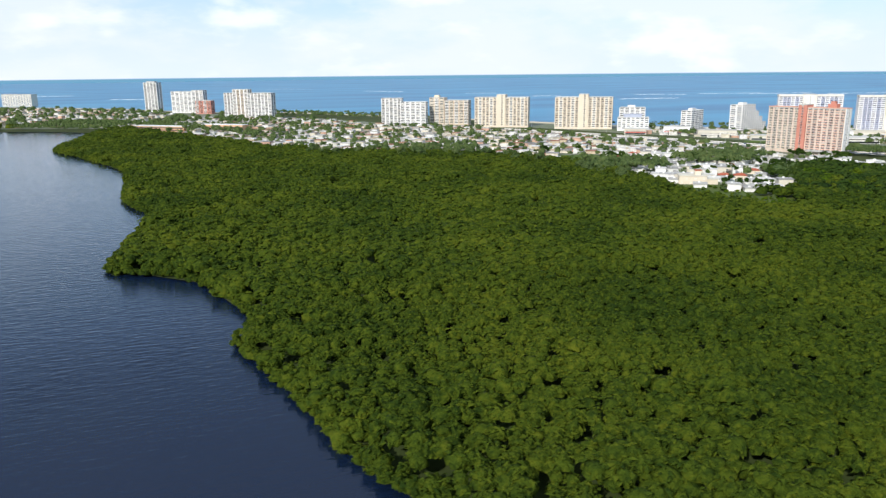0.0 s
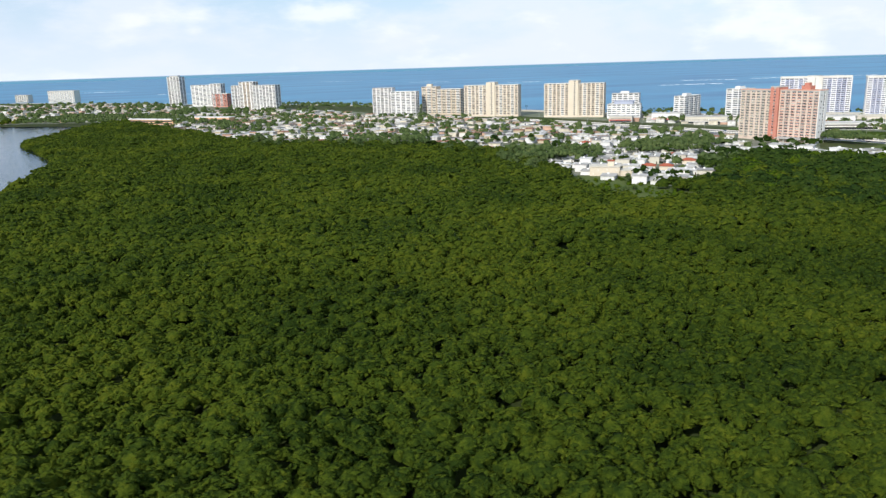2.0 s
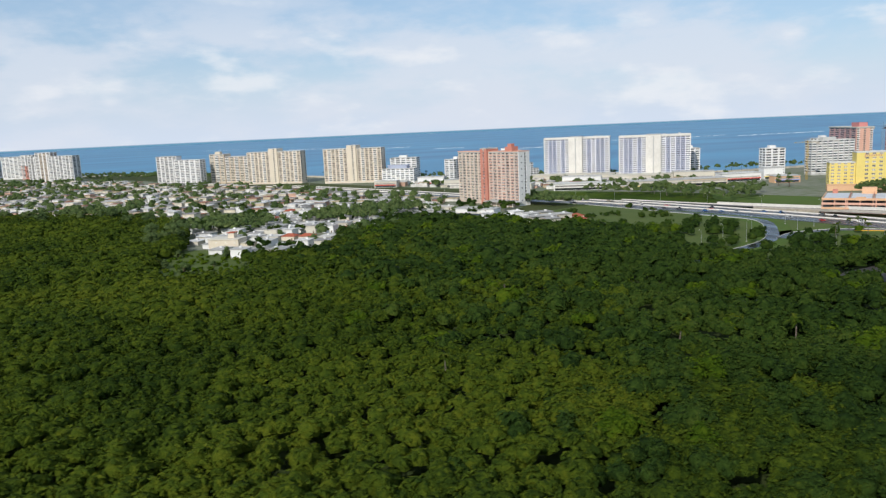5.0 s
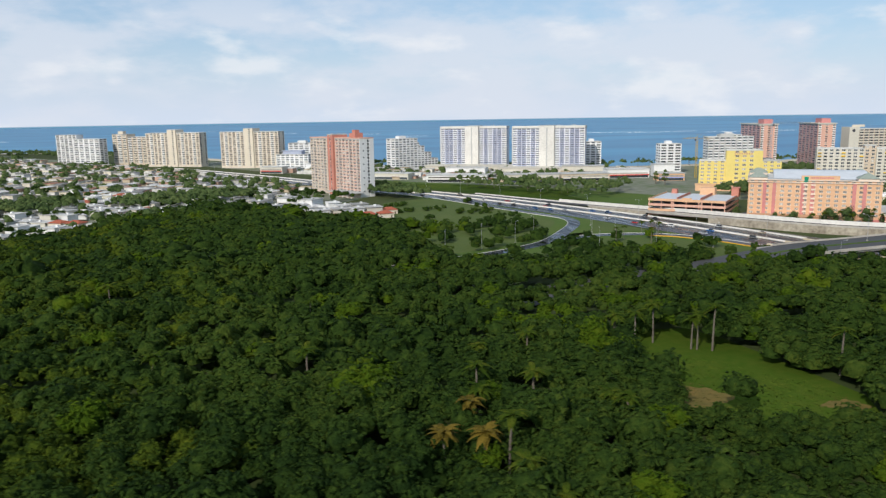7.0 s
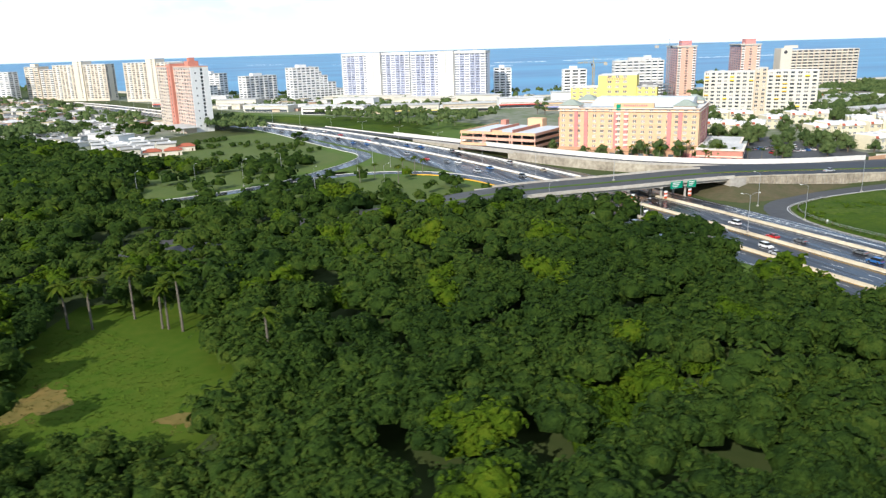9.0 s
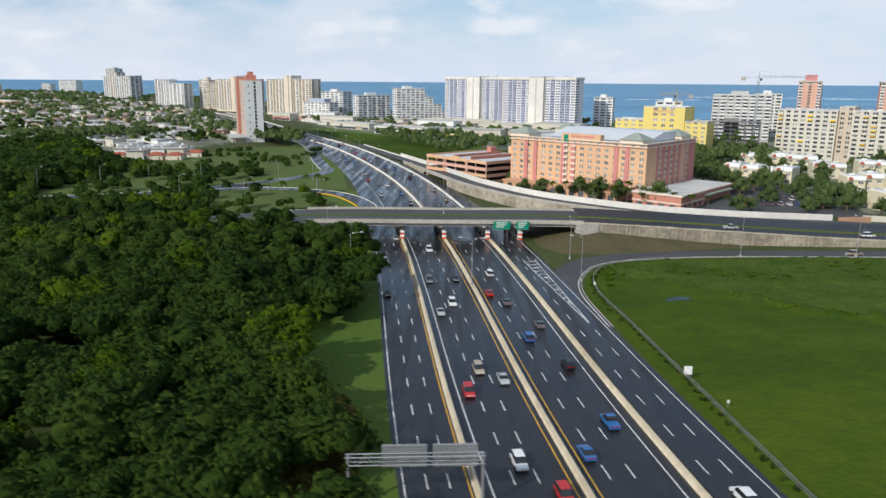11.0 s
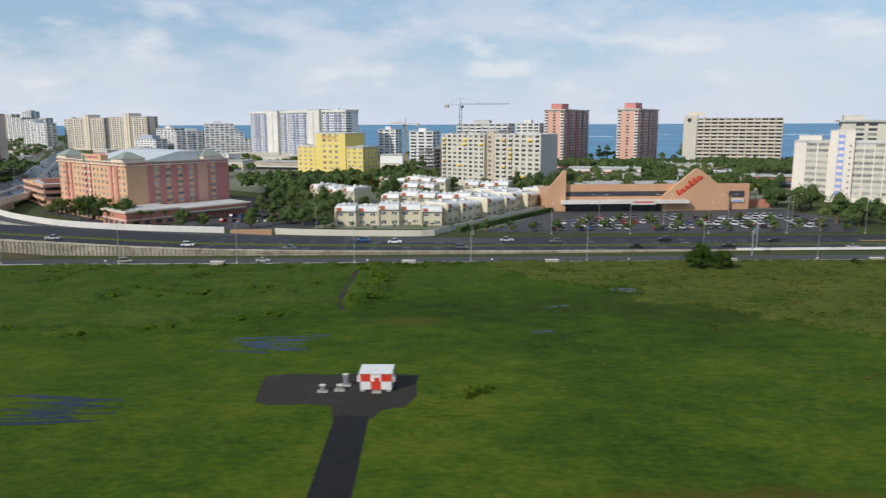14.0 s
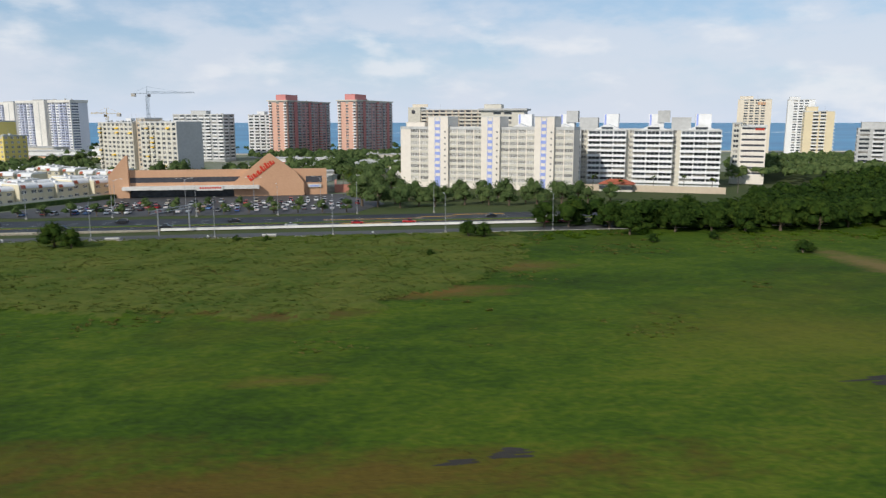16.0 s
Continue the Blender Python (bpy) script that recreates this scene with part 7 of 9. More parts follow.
h_pts = h_pts[order]
HOUSE_SPOTS = h_pts
singles = 140
for n, (x, y) in enumerate(h_pts[:singles]):
    k = int(rng.choice(len(KINDS), p=(0.26, 0.18, 0.14, 0.16, 0.05, 0.14, 0.07)))
    m = pose(x, y, 0, 0, 0, -34 + rng.choice((0, 90, 180)) + rng.uniform(-4, 4))
    if KINDS[k] in unused:
        unused.remove(KINDS[k])
        KINDS[k].matrix_basis = m
    else:
        copy_thing(KINDS[k], m)
for k in unused:
    k.matrix_basis = pose(500 + 20 * unused.index(k), 640, 0, 0, 0, -34)
# rows of terraced houses by the open grass, and the cream house at the clearing
for X, Y, ang, kinds in ((669, 529, 3, (4, 6, 4, 4)), (664, 548, 3, (2, 6, 2, 6, 4)), (658, 570, 3, (2, 1, 2, 6)), (654, 592, 3, (2, 0, 2, 3))):
    for i, k in enumerate(kinds):
        copy_thing(KINDS[k], pose(X + i * 13.2 * math.cos(radians(ang)), Y + i * 13.2 * math.sin(radians(ang)), 0, 0, 0, ang))
big = thing("house", "large cream two-storey house with a roof turret beside a clearing", "house", 417, 566, 0, -30)
part("wall", box_bm((0, 24, 0, 14, 0, 7.5), (24, 34, 2, 13, 0, 4.5)), M_CREAM, big)
part("roof", box_bm((-0.5, 24.5, -0.5, 14.5, 7.5, 8.2), (24.6, 34.5, 1.6, 13.4, 4.5, 5)), M_CREAM2, big)
part("turret", box_bm((14, 19, 4, 9, 8.2, 12)), M_CREAM, big)
part("turret_roof", box_bm((13.5, 19.5, 3.5, 9.5, 12, 12.6)), M_TILE, big)
for i in range(6):
    link_mesh("window", window_mesh(1.4, 1.4, M_WHITE, M_GLASS, 2), big, "", pose(2.6 + i * 3.8, -0.02, 1.0 + (3.6 if i % 2 else 0)))

# houses further off, too small to pick apart
M_FARH = palette("far_house_walls", ((0.78, 0.77, 0.74), (0.72, 0.66, 0.54), (0.80, 0.80, 0.79), (0.60, 0.50, 0.36), (0.74, 0.72, 0.66), (0.62, 0.40, 0.30), (0.76, 0.74, 0.70)))
M_FARR = palette("far_house_roofs", ((0.80, 0.79, 0.76), (0.36, 0.35, 0.34), (0.76, 0.73, 0.66), (0.52, 0.50, 0.47), (0.80, 0.80, 0.79), (0.40, 0.20, 0.13), (0.66, 0.63, 0.58), (0.28, 0.27, 0.26), (0.78, 0.76, 0.72), (0.60, 0.48, 0.30)), 0.8, 0.45)
EASTT = [(760, 1140), (690, 1050), (780, 870), (850, 800), (905, 760), (1020, 780), (1090, 770), (1120, 840), (1010, 930), (880, 1060)]
EASTU = [(1240, 600), (1240, 520), (1330, 470), (1400, 520), (1400, 640), (1330, 690)]
FARW = [(-110, 1600), (-60, 1900), (-40, 2080), (-300, 2450), (-900, 2850), (-1700, 3300), (-2300, 3300), (-1500, 2200), (-700, 1800)]
ex = []
for poly, gap in ((EASTT, 21), (EASTU, 22), (FARW, 32)):
    ex.append(scatter(poly, gap, 0.25))
far_pts = np.concatenate([h_pts[singles:], *ex])
bmw, bmr = bmesh.new(), bmesh.new()
for x, y in far_pts:
    w, d, h = rng.uniform(9, 15), rng.uniform(9, 13), rng.choice((3.2, 3.4, 6.2, 3.3))
    a = radians(-34 + rng.choice((0, 90)))
    c, s = math.cos(a), math.sin(a)
    for target, g, z0, z1 in ((bmw, 0.0, 0.0, h), (bmr, 0.7, h, h + 0.35)):
        k = len(target.verts)
        vs = [target.verts.new((x + (px * c - py * s), y + (px * s + py * c), z)) for z in (z0, z1) for px, py in ((-w / 2 - g, -d / 2 - g), (w / 2 + g, -d / 2 - g), (w / 2 + g, d / 2 + g), (-w / 2 - g, d / 2 + g))]
        for f in ((3, 2, 1, 0), (4, 5, 6, 7), (0, 1, 5, 4), (1, 2, 6, 5), (2, 3, 7, 6), (3, 0, 4, 7)):
            target.faces.new([vs[i] for i in f])
tagged(link_mesh("far_house_walls", to_mesh("far_house_walls", bmw, M_FARH)), "far white and cream houses of the suburb", "houses", kind="stuff")
tagged(link_mesh("far_house_roofs", to_mesh("far_house_roofs", bmr, M_FARR)), "far pale flat roofs of the suburb", "roofs", kind="stuff")


# ---- trees of the town ----
town_form = [crown_form(14, 0.30, 0.9, lumps=0.36, heart=0.86, heaps=2, rim=4) for _ in range(6)]
far_spots = []
for poly, gap, p in ((WEST, 13, 0.31), (FARW, 30, 0.5), (EASTT, 14, 0.45), (EASTU, 12, 0.7)):
    q = scatter(poly, gap)
    clump = soft_noise(q, 55, 17.0) + 0.6 * soft_noise(q, 20, 19.0)
    far_spots.append(q[rng.uniform(size=len(q)) < p * (1.0 + 1.6 * clump)])
q = np.concatenate(far_spots)
q = q[~near_line(q, ROAD_N, 30)]
gaps = np.ones(len(q), bool)
for x, y in HOUSE_SPOTS[:singles]:
    gaps &= (q[:, 0] - x) ** 2 + (q[:, 1] - y) ** 2 > 36
q = q[gaps]
r = rng.uniform(2.2, 5.4, len(q)) * np.where(q[:, 1] > 1600, 1.5, 1.0) * (1.0 + 0.35 * np.clip(soft_noise(q, 55, 17.0), -0.6, 1.0))
canopy("garden_trees_far", np.column_stack([q, 2.0 + r * 0.75]), r, r, far_form, G_TOWN, "dark garden trees between the houses", "trees")
# denser groves: along the coast, before the hotels, round the pink tower
groves = []
for poly, gap in (([(60, 1880), (250, 1760), (380, 1600), (520, 1440), (560, 1480), (420, 1700), (250, 1950), (90, 2080)], 18), ([(700, 1210), (790, 1100), (900, 1040), (1020, 930), (1120, 880), (1330, 850), (1480, 850), (1480, 875), (1130, 895), (1000, 965), (790, 1160)], 14),
                  ([(1240, 690), (1330, 640), (1500, 660), (1560, 700), (1560, 780), (1400, 730), (1260, 735)], 9), ([(1390, 600), (1480, 600), (1650, 620), (1700, 700), (1560, 700), (1420, 680)], 9),
                  ([(1560, 420), (1700, 400), (1900, 480), (1900, 640), (1750, 620), (1640, 560)], 10), ([(500, 660), (560, 640), (640, 690), (600, 740), (520, 720)], 9), ([(380, 650), (470, 640), (480, 700), (400, 720)], 9),
                  ([(745, 640), (780, 630), (770, 680), (740, 690)], 8), ([(1070, 520), (1140, 510), (1150, 555), (1110, 640), (1060, 590)], 9), ([(1020, 480), (1070, 470), (1060, 560), (1010, 540)], 9), ([(250, 905), (330, 860), (360, 900), (280, 950)], 10),
                  ([(720, 690), (752, 650), (770, 700), (735, 730)], 8), ([(-330, 1600), (-150, 1480), (-110, 1580), (60, 1320), (90, 1180), (120, 1250), (-40, 1640), (-260, 1820)], 13), ([(860, 640), (905, 560), (960, 600), (1000, 640), (900, 720), (830, 760)], 13)):
    groves.append(scatter(poly, gap))
q = np.concatenate(groves)
r = rng.uniform(3.2, 6.2, len(q))
canopy("grove_trees", np.column_stack([q, 3.6 + r * 0.9]), r, r, town_form, G_TOWN, "groves of dark broad-leaved trees among buildings", "trees")
# bigger trees that stand between the near houses
q = [scatter(GREEN_E, 8.0)]
for cx, cy, wide, many in ((417, 850, 26, 12), (458, 742, 16, 10), (423, 682, 16, 10), (531, 690, 30, 16), (604, 722, 30, 16), (470, 528, 18, 8), (560, 655, 24, 12), (500, 610, 26, 10), (350, 800, 20, 10), (694, 655, 14, 10), (672, 688, 14, 10), (743, 694, 9, 9), (738, 716, 9, 8), (660, 620, 14, 8)):
    q.append(np.column_stack([rng.normal(cx, wide * 0.6, many), rng.normal(cy, wide * 0.5, many)]))
q = np.concatenate(q)
r = rng.uniform(3.0, 5.6, len(q))
canopy("suburb_trees", np.column_stack([q, 2.6 + r * 0.8]), r, r, mid_form, G_WOOD, "green trees standing between the houses", "trees")
# far mangrove belt across the lagoon
belt = scatter([(-345, 1600), (-620, 1710), (-1100, 1665), (-1700, 1320), (-1900, 1500), (-1500, 2150), (-720, 1820), (-300, 1650)], 22)
r = rng.uniform(6, 10, len(belt))
canopy("mangrove_belt", np.column_stack([belt, 3 + r * 0.4]), r, r * 0.8, far_form, G_MANG, "far belt of mangroves across the lagoon", "mangroves")


def leafy(name, R, H, lumps, leaves, size, green, seed, label, category="tree"):
    """A broad-leaved tree: tapered trunk, limbs, and a crown of several leafy heaps."""
    rr = random.Random(seed)
    t = thing(name, label, category)
    bm = bmesh.new()
    add_rod(bm, (0, 0, 0), (rr.uniform(-0.3, 0.3), rr.uniform(-0.3, 0.3), H * 0.5), R * 0.09, R * 0.06, 8)
    heaps = []
    for k in range(lumps):
        tier = 0 if k == 0 else 1 + k % 2
        a, d = 2 * math.pi * k / lumps * 2 + rr.uniform(-0.4, 0.4), R * (0.0, 0.42, 0.60)[tier] * rr.uniform(0.8, 1.15)
        c = Vector((math.cos(a) * d, math.sin(a) * d, H * ((0.82, 0.66, 0.40)[tier] + rr.uniform(-0.07, 0.07))))
        heaps.append((c, R * rr.uniform(0.42, 0.58)))
        add_rod(bm, (0, 0, H * 0.25), tuple(c * 0.85), R * 0.05, R * 0.02, 5)
    part("trunk", bm, M_TRUNK, t)
    vs, fs, sm, base = [], [], [], 0
    for c, rad_ in heaps:
        fv, ff, fsm = crown_form(leaves // 2, size * 1.35, 0.9, lumps=0.5, heart=0.76, heaps=1, rim=4)
        vs.append(fv * rad_ + np.array(c))
        fs.append(ff + base)
        sm.append(fsm)
        base += len(fv)
    me = mass_mesh("crown", np.concatenate(vs), np.concatenate(fs), np.concatenate(sm), green)
    link_mesh("crown", me, t)
    return t


def palm(H, fronds, seed, label):
    """A palm: ringed, leaning trunk and arching fronds of many leaflets."""
    rr = random.Random(seed)
    t = thing("palm_tree", label, "palm tree")
    bm = bmesh.new()
    lean = rr.uniform(-0.6, 0.6)
    for k in range(4):
        add_rod(bm, (lean * (k / 4) ** 2, 0, H * k / 4), (lean * ((k + 1) / 4) ** 2, 0, H * (k + 1) / 4), 0.24 - 0.02 * k, 0.21 - 0.02 * k, 7)
    part("trunk", bm, M_PALMT, t)
    bm = bmesh.new()
    for k in range(fronds):
        a, rise, ln = 2 * math.pi * k / fronds + rr.uniform(-0.2, 0.2), rr.uniform(-0.3, 1.1), rr.uniform(2.6, 3.5)
        prev = None
        for i in range(6):
            s = i / 5
            d, z = ln * s, ln * (rise * s - (0.55 + 0.35 * rise) * s * s)
            p = Vector((lean + math.cos(a) * d, math.sin(a) * d, H + z))
            side = Vector((-math.sin(a), math.cos(a), 0)) * (0.55 * math.sin(math.pi * min(1, s + 0.12)) + 0.05)
            row = [bm.verts.new(p - side - Vector((0, 0, 0.25 * side.length))), bm.verts.new(p), bm.verts.new(p + side - Vector((0, 0, 0.25 * side.length)))]
            if prev:
                bm.faces.new((prev[0], prev[1], row[1], row[0]))
                bm.faces.new((prev[1], prev[2], row[2], row[1]))
            prev = row
    part("fronds", bm, G_PALM, t)
    return t


def plant(protos, spots, group):
    """The prototypes take the first spots, copies the rest."""
    for n, (x, y, s, a) in enumerate(spots):
        m = pose(x, y, 0, 0, 0, a) @ Matrix.Scale(s, 4)
        if n < len(protos):
            protos[n].matrix_basis = m
        else:
            src = protos[n % len(protos)]
            ob = copy_thing(src, Matrix.Identity(4))
            ob.matrix_basis = m
        
    for p in protos:
        p["group"] = group


BROAD = [leafy("broadleaf_tree", 5.0, 9.0, 8, 108, 0.105, G_TOWN, s, "dark green broad-leaved tree with a rounded uneven crown") for s in range(4)]
spots = [(x, y, s, rng.uniform(0, 360)) for x, y, s in (
    (1089, 338, 1.15), (1096, 348, 1.2), (1082, 345, 1.0), (1100, 358, 1.1), (1078, 356, 0.9), (1092, 366, 1.2), (1083, 378, 1.1), (1096, 395, 1.2), (1078, 400, 1.1), (1085, 420, 1.2), (1066, 430, 1.1), (1110, 410, 0.9), (1144, 405, 0.9), (1150, 420, 0.9), (1130, 470, 1.1), (1160, 512, 1.1),
    (1180, 490, 1.2), (1195, 478, 1.3), (1210, 470, 1.4), (1222, 482, 1.3), (1200, 462, 1.2), (1235, 470, 1.1), (1225, 450, 1.1), (1330, 452, 1.3), (1345, 440, 1.4), (1340, 415, 1.3), (1352, 398, 1.2), (1332, 402, 1.1), (1345, 470, 1.4),
    (1372, 372, 1.0), (1366, 352, 0.9), (1380, 356, 1.05), (1392, 344, 0.9), (1402, 352, 1.0), (1412, 338, 1.0), (1424, 345, 0.9), (1428, 332, 1.1), (1442, 335, 0.9), (1358, 360, 1.0), (1350, 345, 0.8), (1438, 350, 0.9), (1455, 340, 1.0), (1448, 362, 0.9),
    (1036, 330, 0.9), (1044, 336, 0.8), (1100, 330, 0.8), (942, 425, 0.8), (930, 440, 0.8), (950, 382, 0.7), (1058, 470, 1.1), (1048, 482, 1.1), (1270, 470, 1.2), (1290, 462, 1.2), (1310, 470, 1.2), (1120, 505, 1.0), (1100, 495, 1.1), (925, 478, 0.9), (938, 460, 0.8))]
spots += [(x, y, s, rng.uniform(0, 360)) for x, y, s in (
    (946, 392, 0.8), (954, 384, 0.8), (972, 372, 1.1), (980, 364, 1.2), (988, 358, 1.3), (998, 350, 1.35), (1004, 345, 1.2), (1012, 340, 0.9), (1334, 338, 1.35), (1341, 332, 1.2), (1351, 328, 1.5), (1360, 333, 1.2), (1367, 330, 1.3), (1393, 333, 1.1), (1402, 330, 1.2), (1416, 332, 1.2), (1382, 336, 1.0), (962, 378, 0.6), (1060, 360, 0.9), (1068, 372, 1.1), (1058, 385, 1.0), (1062, 404, 1.2), (1054, 430, 1.2), (1050, 455, 1.3), (1046, 520, 1.4), (1058, 530, 1.4), (1066, 510, 1.3), (1074, 545, 1.4),
    (1086, 540, 1.3), (1210, 488, 1.6), (1218, 500, 1.7), (1226, 484, 1.5), (1206, 515, 1.3), (1344, 398, 1.2), (1338, 408, 1.3), (1356, 374, 1.2), (1362, 366, 1.3), (1384, 364, 1.15), (1396, 360, 1.2), (1408, 362, 1.1), (1420, 360, 1.2), (1432, 358, 1.1), (1444, 356, 1.2), (1374, 348, 1.1), (1340, 386, 1.3), (1300, 530, 1.7), (1312, 520, 1.8), (1324, 505, 1.8), (1332, 515, 1.7), (1318, 540, 1.7), (1340, 490, 1.6), (1303, 590, 1.4))]
edge_line = glide([(150, 965), (177, 940), (264, 886), (340, 822), (390, 745), (394, 600)], 17)[:, :2]
spots += [(x - rng.uniform(0, 22), y - rng.uniform(0, 26), rng.uniform(1.2, 1.9), rng.uniform(0, 360)) for x, y in edge_line]
spots += [(x, y, rng.uniform(0.5, 0.9), rng.uniform(0, 360)) for x, y in ((396, 540), (388, 500), (410, 452), (424, 440), (436, 470), (428, 520), (400, 470), (418, 490), (392, 448))]
yard = scatter([(1062, 330), (1098, 326), (1112, 372), (1160, 440), (1215, 430), (1240, 470), (1230, 545), (1110, 560), (1040, 480)], 12)
terraces = np.concatenate([glide(t, 4)[:, :2] for t in (((1104, 341), (1154, 343)), ((1152, 345), (1217, 432)), ((1120, 404), (1170, 394)), ((1167, 395), (1201, 442)), ((1076, 453), (1108, 423)), ((1166, 476), (1202, 465)), ((1108, 520), (1160, 501)), ((1128, 458), (1156, 450)), ((1152, 562), (1220, 502)))])
yard = yard[~near_line(yard, terraces, 9.5)]
yard = yard[soft_noise(yard, 24, 3.3) > -0.12]
spots += [(x, y, rng.uniform(0.5, 1.25), rng.uniform(0, 360)) for x, y in yard]
# no two of a row alike
spots = [(x, y, s * rng.uniform(0.72, 1.12), a) for x, y, s, a in spots]
plant(BROAD, spots, "trees round hotels and terraces")
SMALL = [leafy("car_park_tree", 2.4, 4.2, 5, 36, 0.18, G_TOWN, 20 + s, "small rounded tree in a car park strip") for s in range(2)]
spots = [(1172 + i * 10.3, 317.0 + rng.uniform(-0.6, 0.6), rng.uniform(1.1, 1.45), rng.uniform(0, 360)) for i in range(16)] + [(1222 + i * 14, 345 + rng.uniform(-2, 2), 1.1, 0) for i in range(7)]
plant(SMALL, spots, "trees of the car park")
# belt of tall trees at the field's eastern end
BELT = [leafy("field_tree", 6.0, 10.5, 10, 120, 0.10, G_WOOD, 40 + s, "large dark spreading tree at the meadow's edge") for s in range(3)]
spots = []
for x0, y0, x1, y1, n in ((1398, 258, 1500, 250, 9), (1425, 240, 1500, 236, 5), (1500, 242, 1640, 244, 9)):
    for i in range(n):
        s = (i + rng.uniform(-0.3, 0.3)) / n
        spots.append((x0 + (x1 - x0) * s, y0 + (y1 - y0) * s + rng.uniform(-4, 4), rng.uniform(0.75, 1.1), rng.uniform(0, 360)))
east_wood = scatter([(1400, 262), (1440, 246), (1500, 240), (1640, 240), (1760, 240), (1790, 300), (1780, 440), (1720, 430), (1660, 400), (1600, 372), (1560, 330), (1500, 296), (1420, 270)], 7.0)
east_wood = east_wood[~near_line(east_wood, CROSS[CROSS[:, 0] < 1470], 16)]
r = rng.uniform(4.0, 6.6, len(east_wood))
canopy("eastern_wood", np.column_stack([east_wood, 4.5 + 2.2 * soft_noise(east_wood, 18, 5.0) + rng.uniform(-1.5, 2.5, len(east_wood)) + np.clip((east_wood[:, 1] - 260) / 40, 0, 2)]), r, r, mid_form, G_WOOD, "dense dark wood at the meadow's eastern end", "woodland")
r = rng.uniform(2.6, 4.0, len(east_wood))
east_wood = east_wood[east_wood[:, 1] < 275]
r = r[:len(east_wood)]
canopy("eastern_underwood", np.column_stack([east_wood + 2.5, np.full(len(east_wood), 1.6)]), r, r * 0.8, far_form, G_WOOD, "low undergrowth below the eastern wood", "woodland")
spots += [(1236, 236, 0.75, 20), (1242, 233, 0.6, 80), (1367, 240, 0.55, 10), (1372, 238, 0.5, 10)]
plant(BELT, spots, "trees at the meadow's edge")
PALMS = [palm(8.5 + s, 16, 60 + s, "tall palm with arching green fronds") for s in range(3)]
spots = []
for x, y in ((698, 193.5), (704, 191), (713.6, 195), (721, 185), (722.5, 184), (726, 181), (664, 140), (664, 133), (637, 158), (647, 183), (650, 153), (628, 109), (632, 102), (662, 182), (633, 129), (635, 151), (600, 190), (560, 200), (520, 260), (540, 300), (480, 210), (500, 330), (610, 250), (745, 150)):
    spots.append((x, y, rng.uniform(1.15, 1.45), rng.uniform(0, 360)))
for x, y in ((958, 372), (964, 368), (970, 362), (976, 358), (984, 350), (990, 348), (996, 344), (1002, 340), (1008, 336), (1016, 334), (1022, 330), (1030, 328), (945, 384), (1003, 346), (992, 356), (824, 357), (832, 379), (838, 377), (842, 376), (815, 372), (806, 366),
             (1478, 385), (1500, 392), (1515, 385), (1528, 378), (1540, 372), (1460, 380), (1330, 425), (1336, 432), (1326, 440)):
    spots.append((x, y, rng.uniform(0.75, 1.05), rng.uniform(0, 360)))
for i in range(14):
    spots.append((1108 + i * 6 + rng.uniform(-2, 2), 310 + rng.uniform(-1, 1), rng.uniform(0.35, 0.5), rng.uniform(0, 360)))
for i in range(34):
    spots.append((rng.uniform(640, 1300), 0, rng.uniform(0.9, 1.2), rng.uniform(0, 360)))
    x = spots[-1][0]
    spots[-1] = (x, float(np.interp(x, [640, 770, 880, 1010, 1130, 1340], [1370, 1170, 1070, 950, 885, 865])) + rng.uniform(-10, 6), spots[-1][2], spots[-1][3])
spots += [(float(np.interp(i, [0, 17], [925, 850])) + rng.uniform(-9, 9), 600 + i * 9.0 + rng.uniform(-6, 6), rng.uniform(0.8, 1.1), rng.uniform(0, 360)) for i in range(18)]
plant(PALMS, spots, "palms")
G_YEL = foliage("yellow_fronds", (0.09, 0.075, 0.012), (0.16, 0.12, 0.016), (0.27, 0.19, 0.03), 0.05)
YPALM = [palm(8.0, 18, 90, "tall palm with yellowing dry fronds")]
next(c for c in YPALM[0].children if c.name.startswith("fronds")).data.materials[0] = G_YEL
plant(YPALM, [(631, 146, 1.3, 0), (620, 133, 1.3, 37), (628, 130, 1.3, 74)], "yellowing palms")
BUSH = [leafy("bush", 2.2, 2.6, 6, 60, 0.15, G_WOOD, 70 + s, "low dense green bush in the grass") for s in range(2)]
plant(BUSH, [(1240, 119, 1.7, 0), (1462, 198, 1.3, 40), (1466, 200, 0.9, 0), (1350, 208, 0.7, 0), (1300, 240, 0.8, 0), (1425, 222, 1.0, 0), (1290, 243, 0.7, 30), (1448, 226, 1.0, 0), (893, 112, 0.8, 0), (886, 128, 0.6, 0)], "bushes in the meadow")
shrub = scatter([(695, 478), (760, 466), (806, 500), (815, 545), (800, 600), (770, 650), (730, 610), (700, 560)], 7)
shrub = shrub[soft_noise(shrub, 30, 21.0) > 0.22]
r = rng.uniform(1.4, 3.6, len(shrub))
canopy("rough_shrubs", np.column_stack([shrub, r * 0.5]), r, r * 0.9, far_form, G_WOOD, "shrubs on rough grass beside the ramp", "shrubs")
CASU = [leafy("casuarina_tree", 4.2, 17.0, 11, 60, 0.14, G_TOWN, 90 + s, "tall feathery dark tree among the buildings", "tree") for s in range(2)]
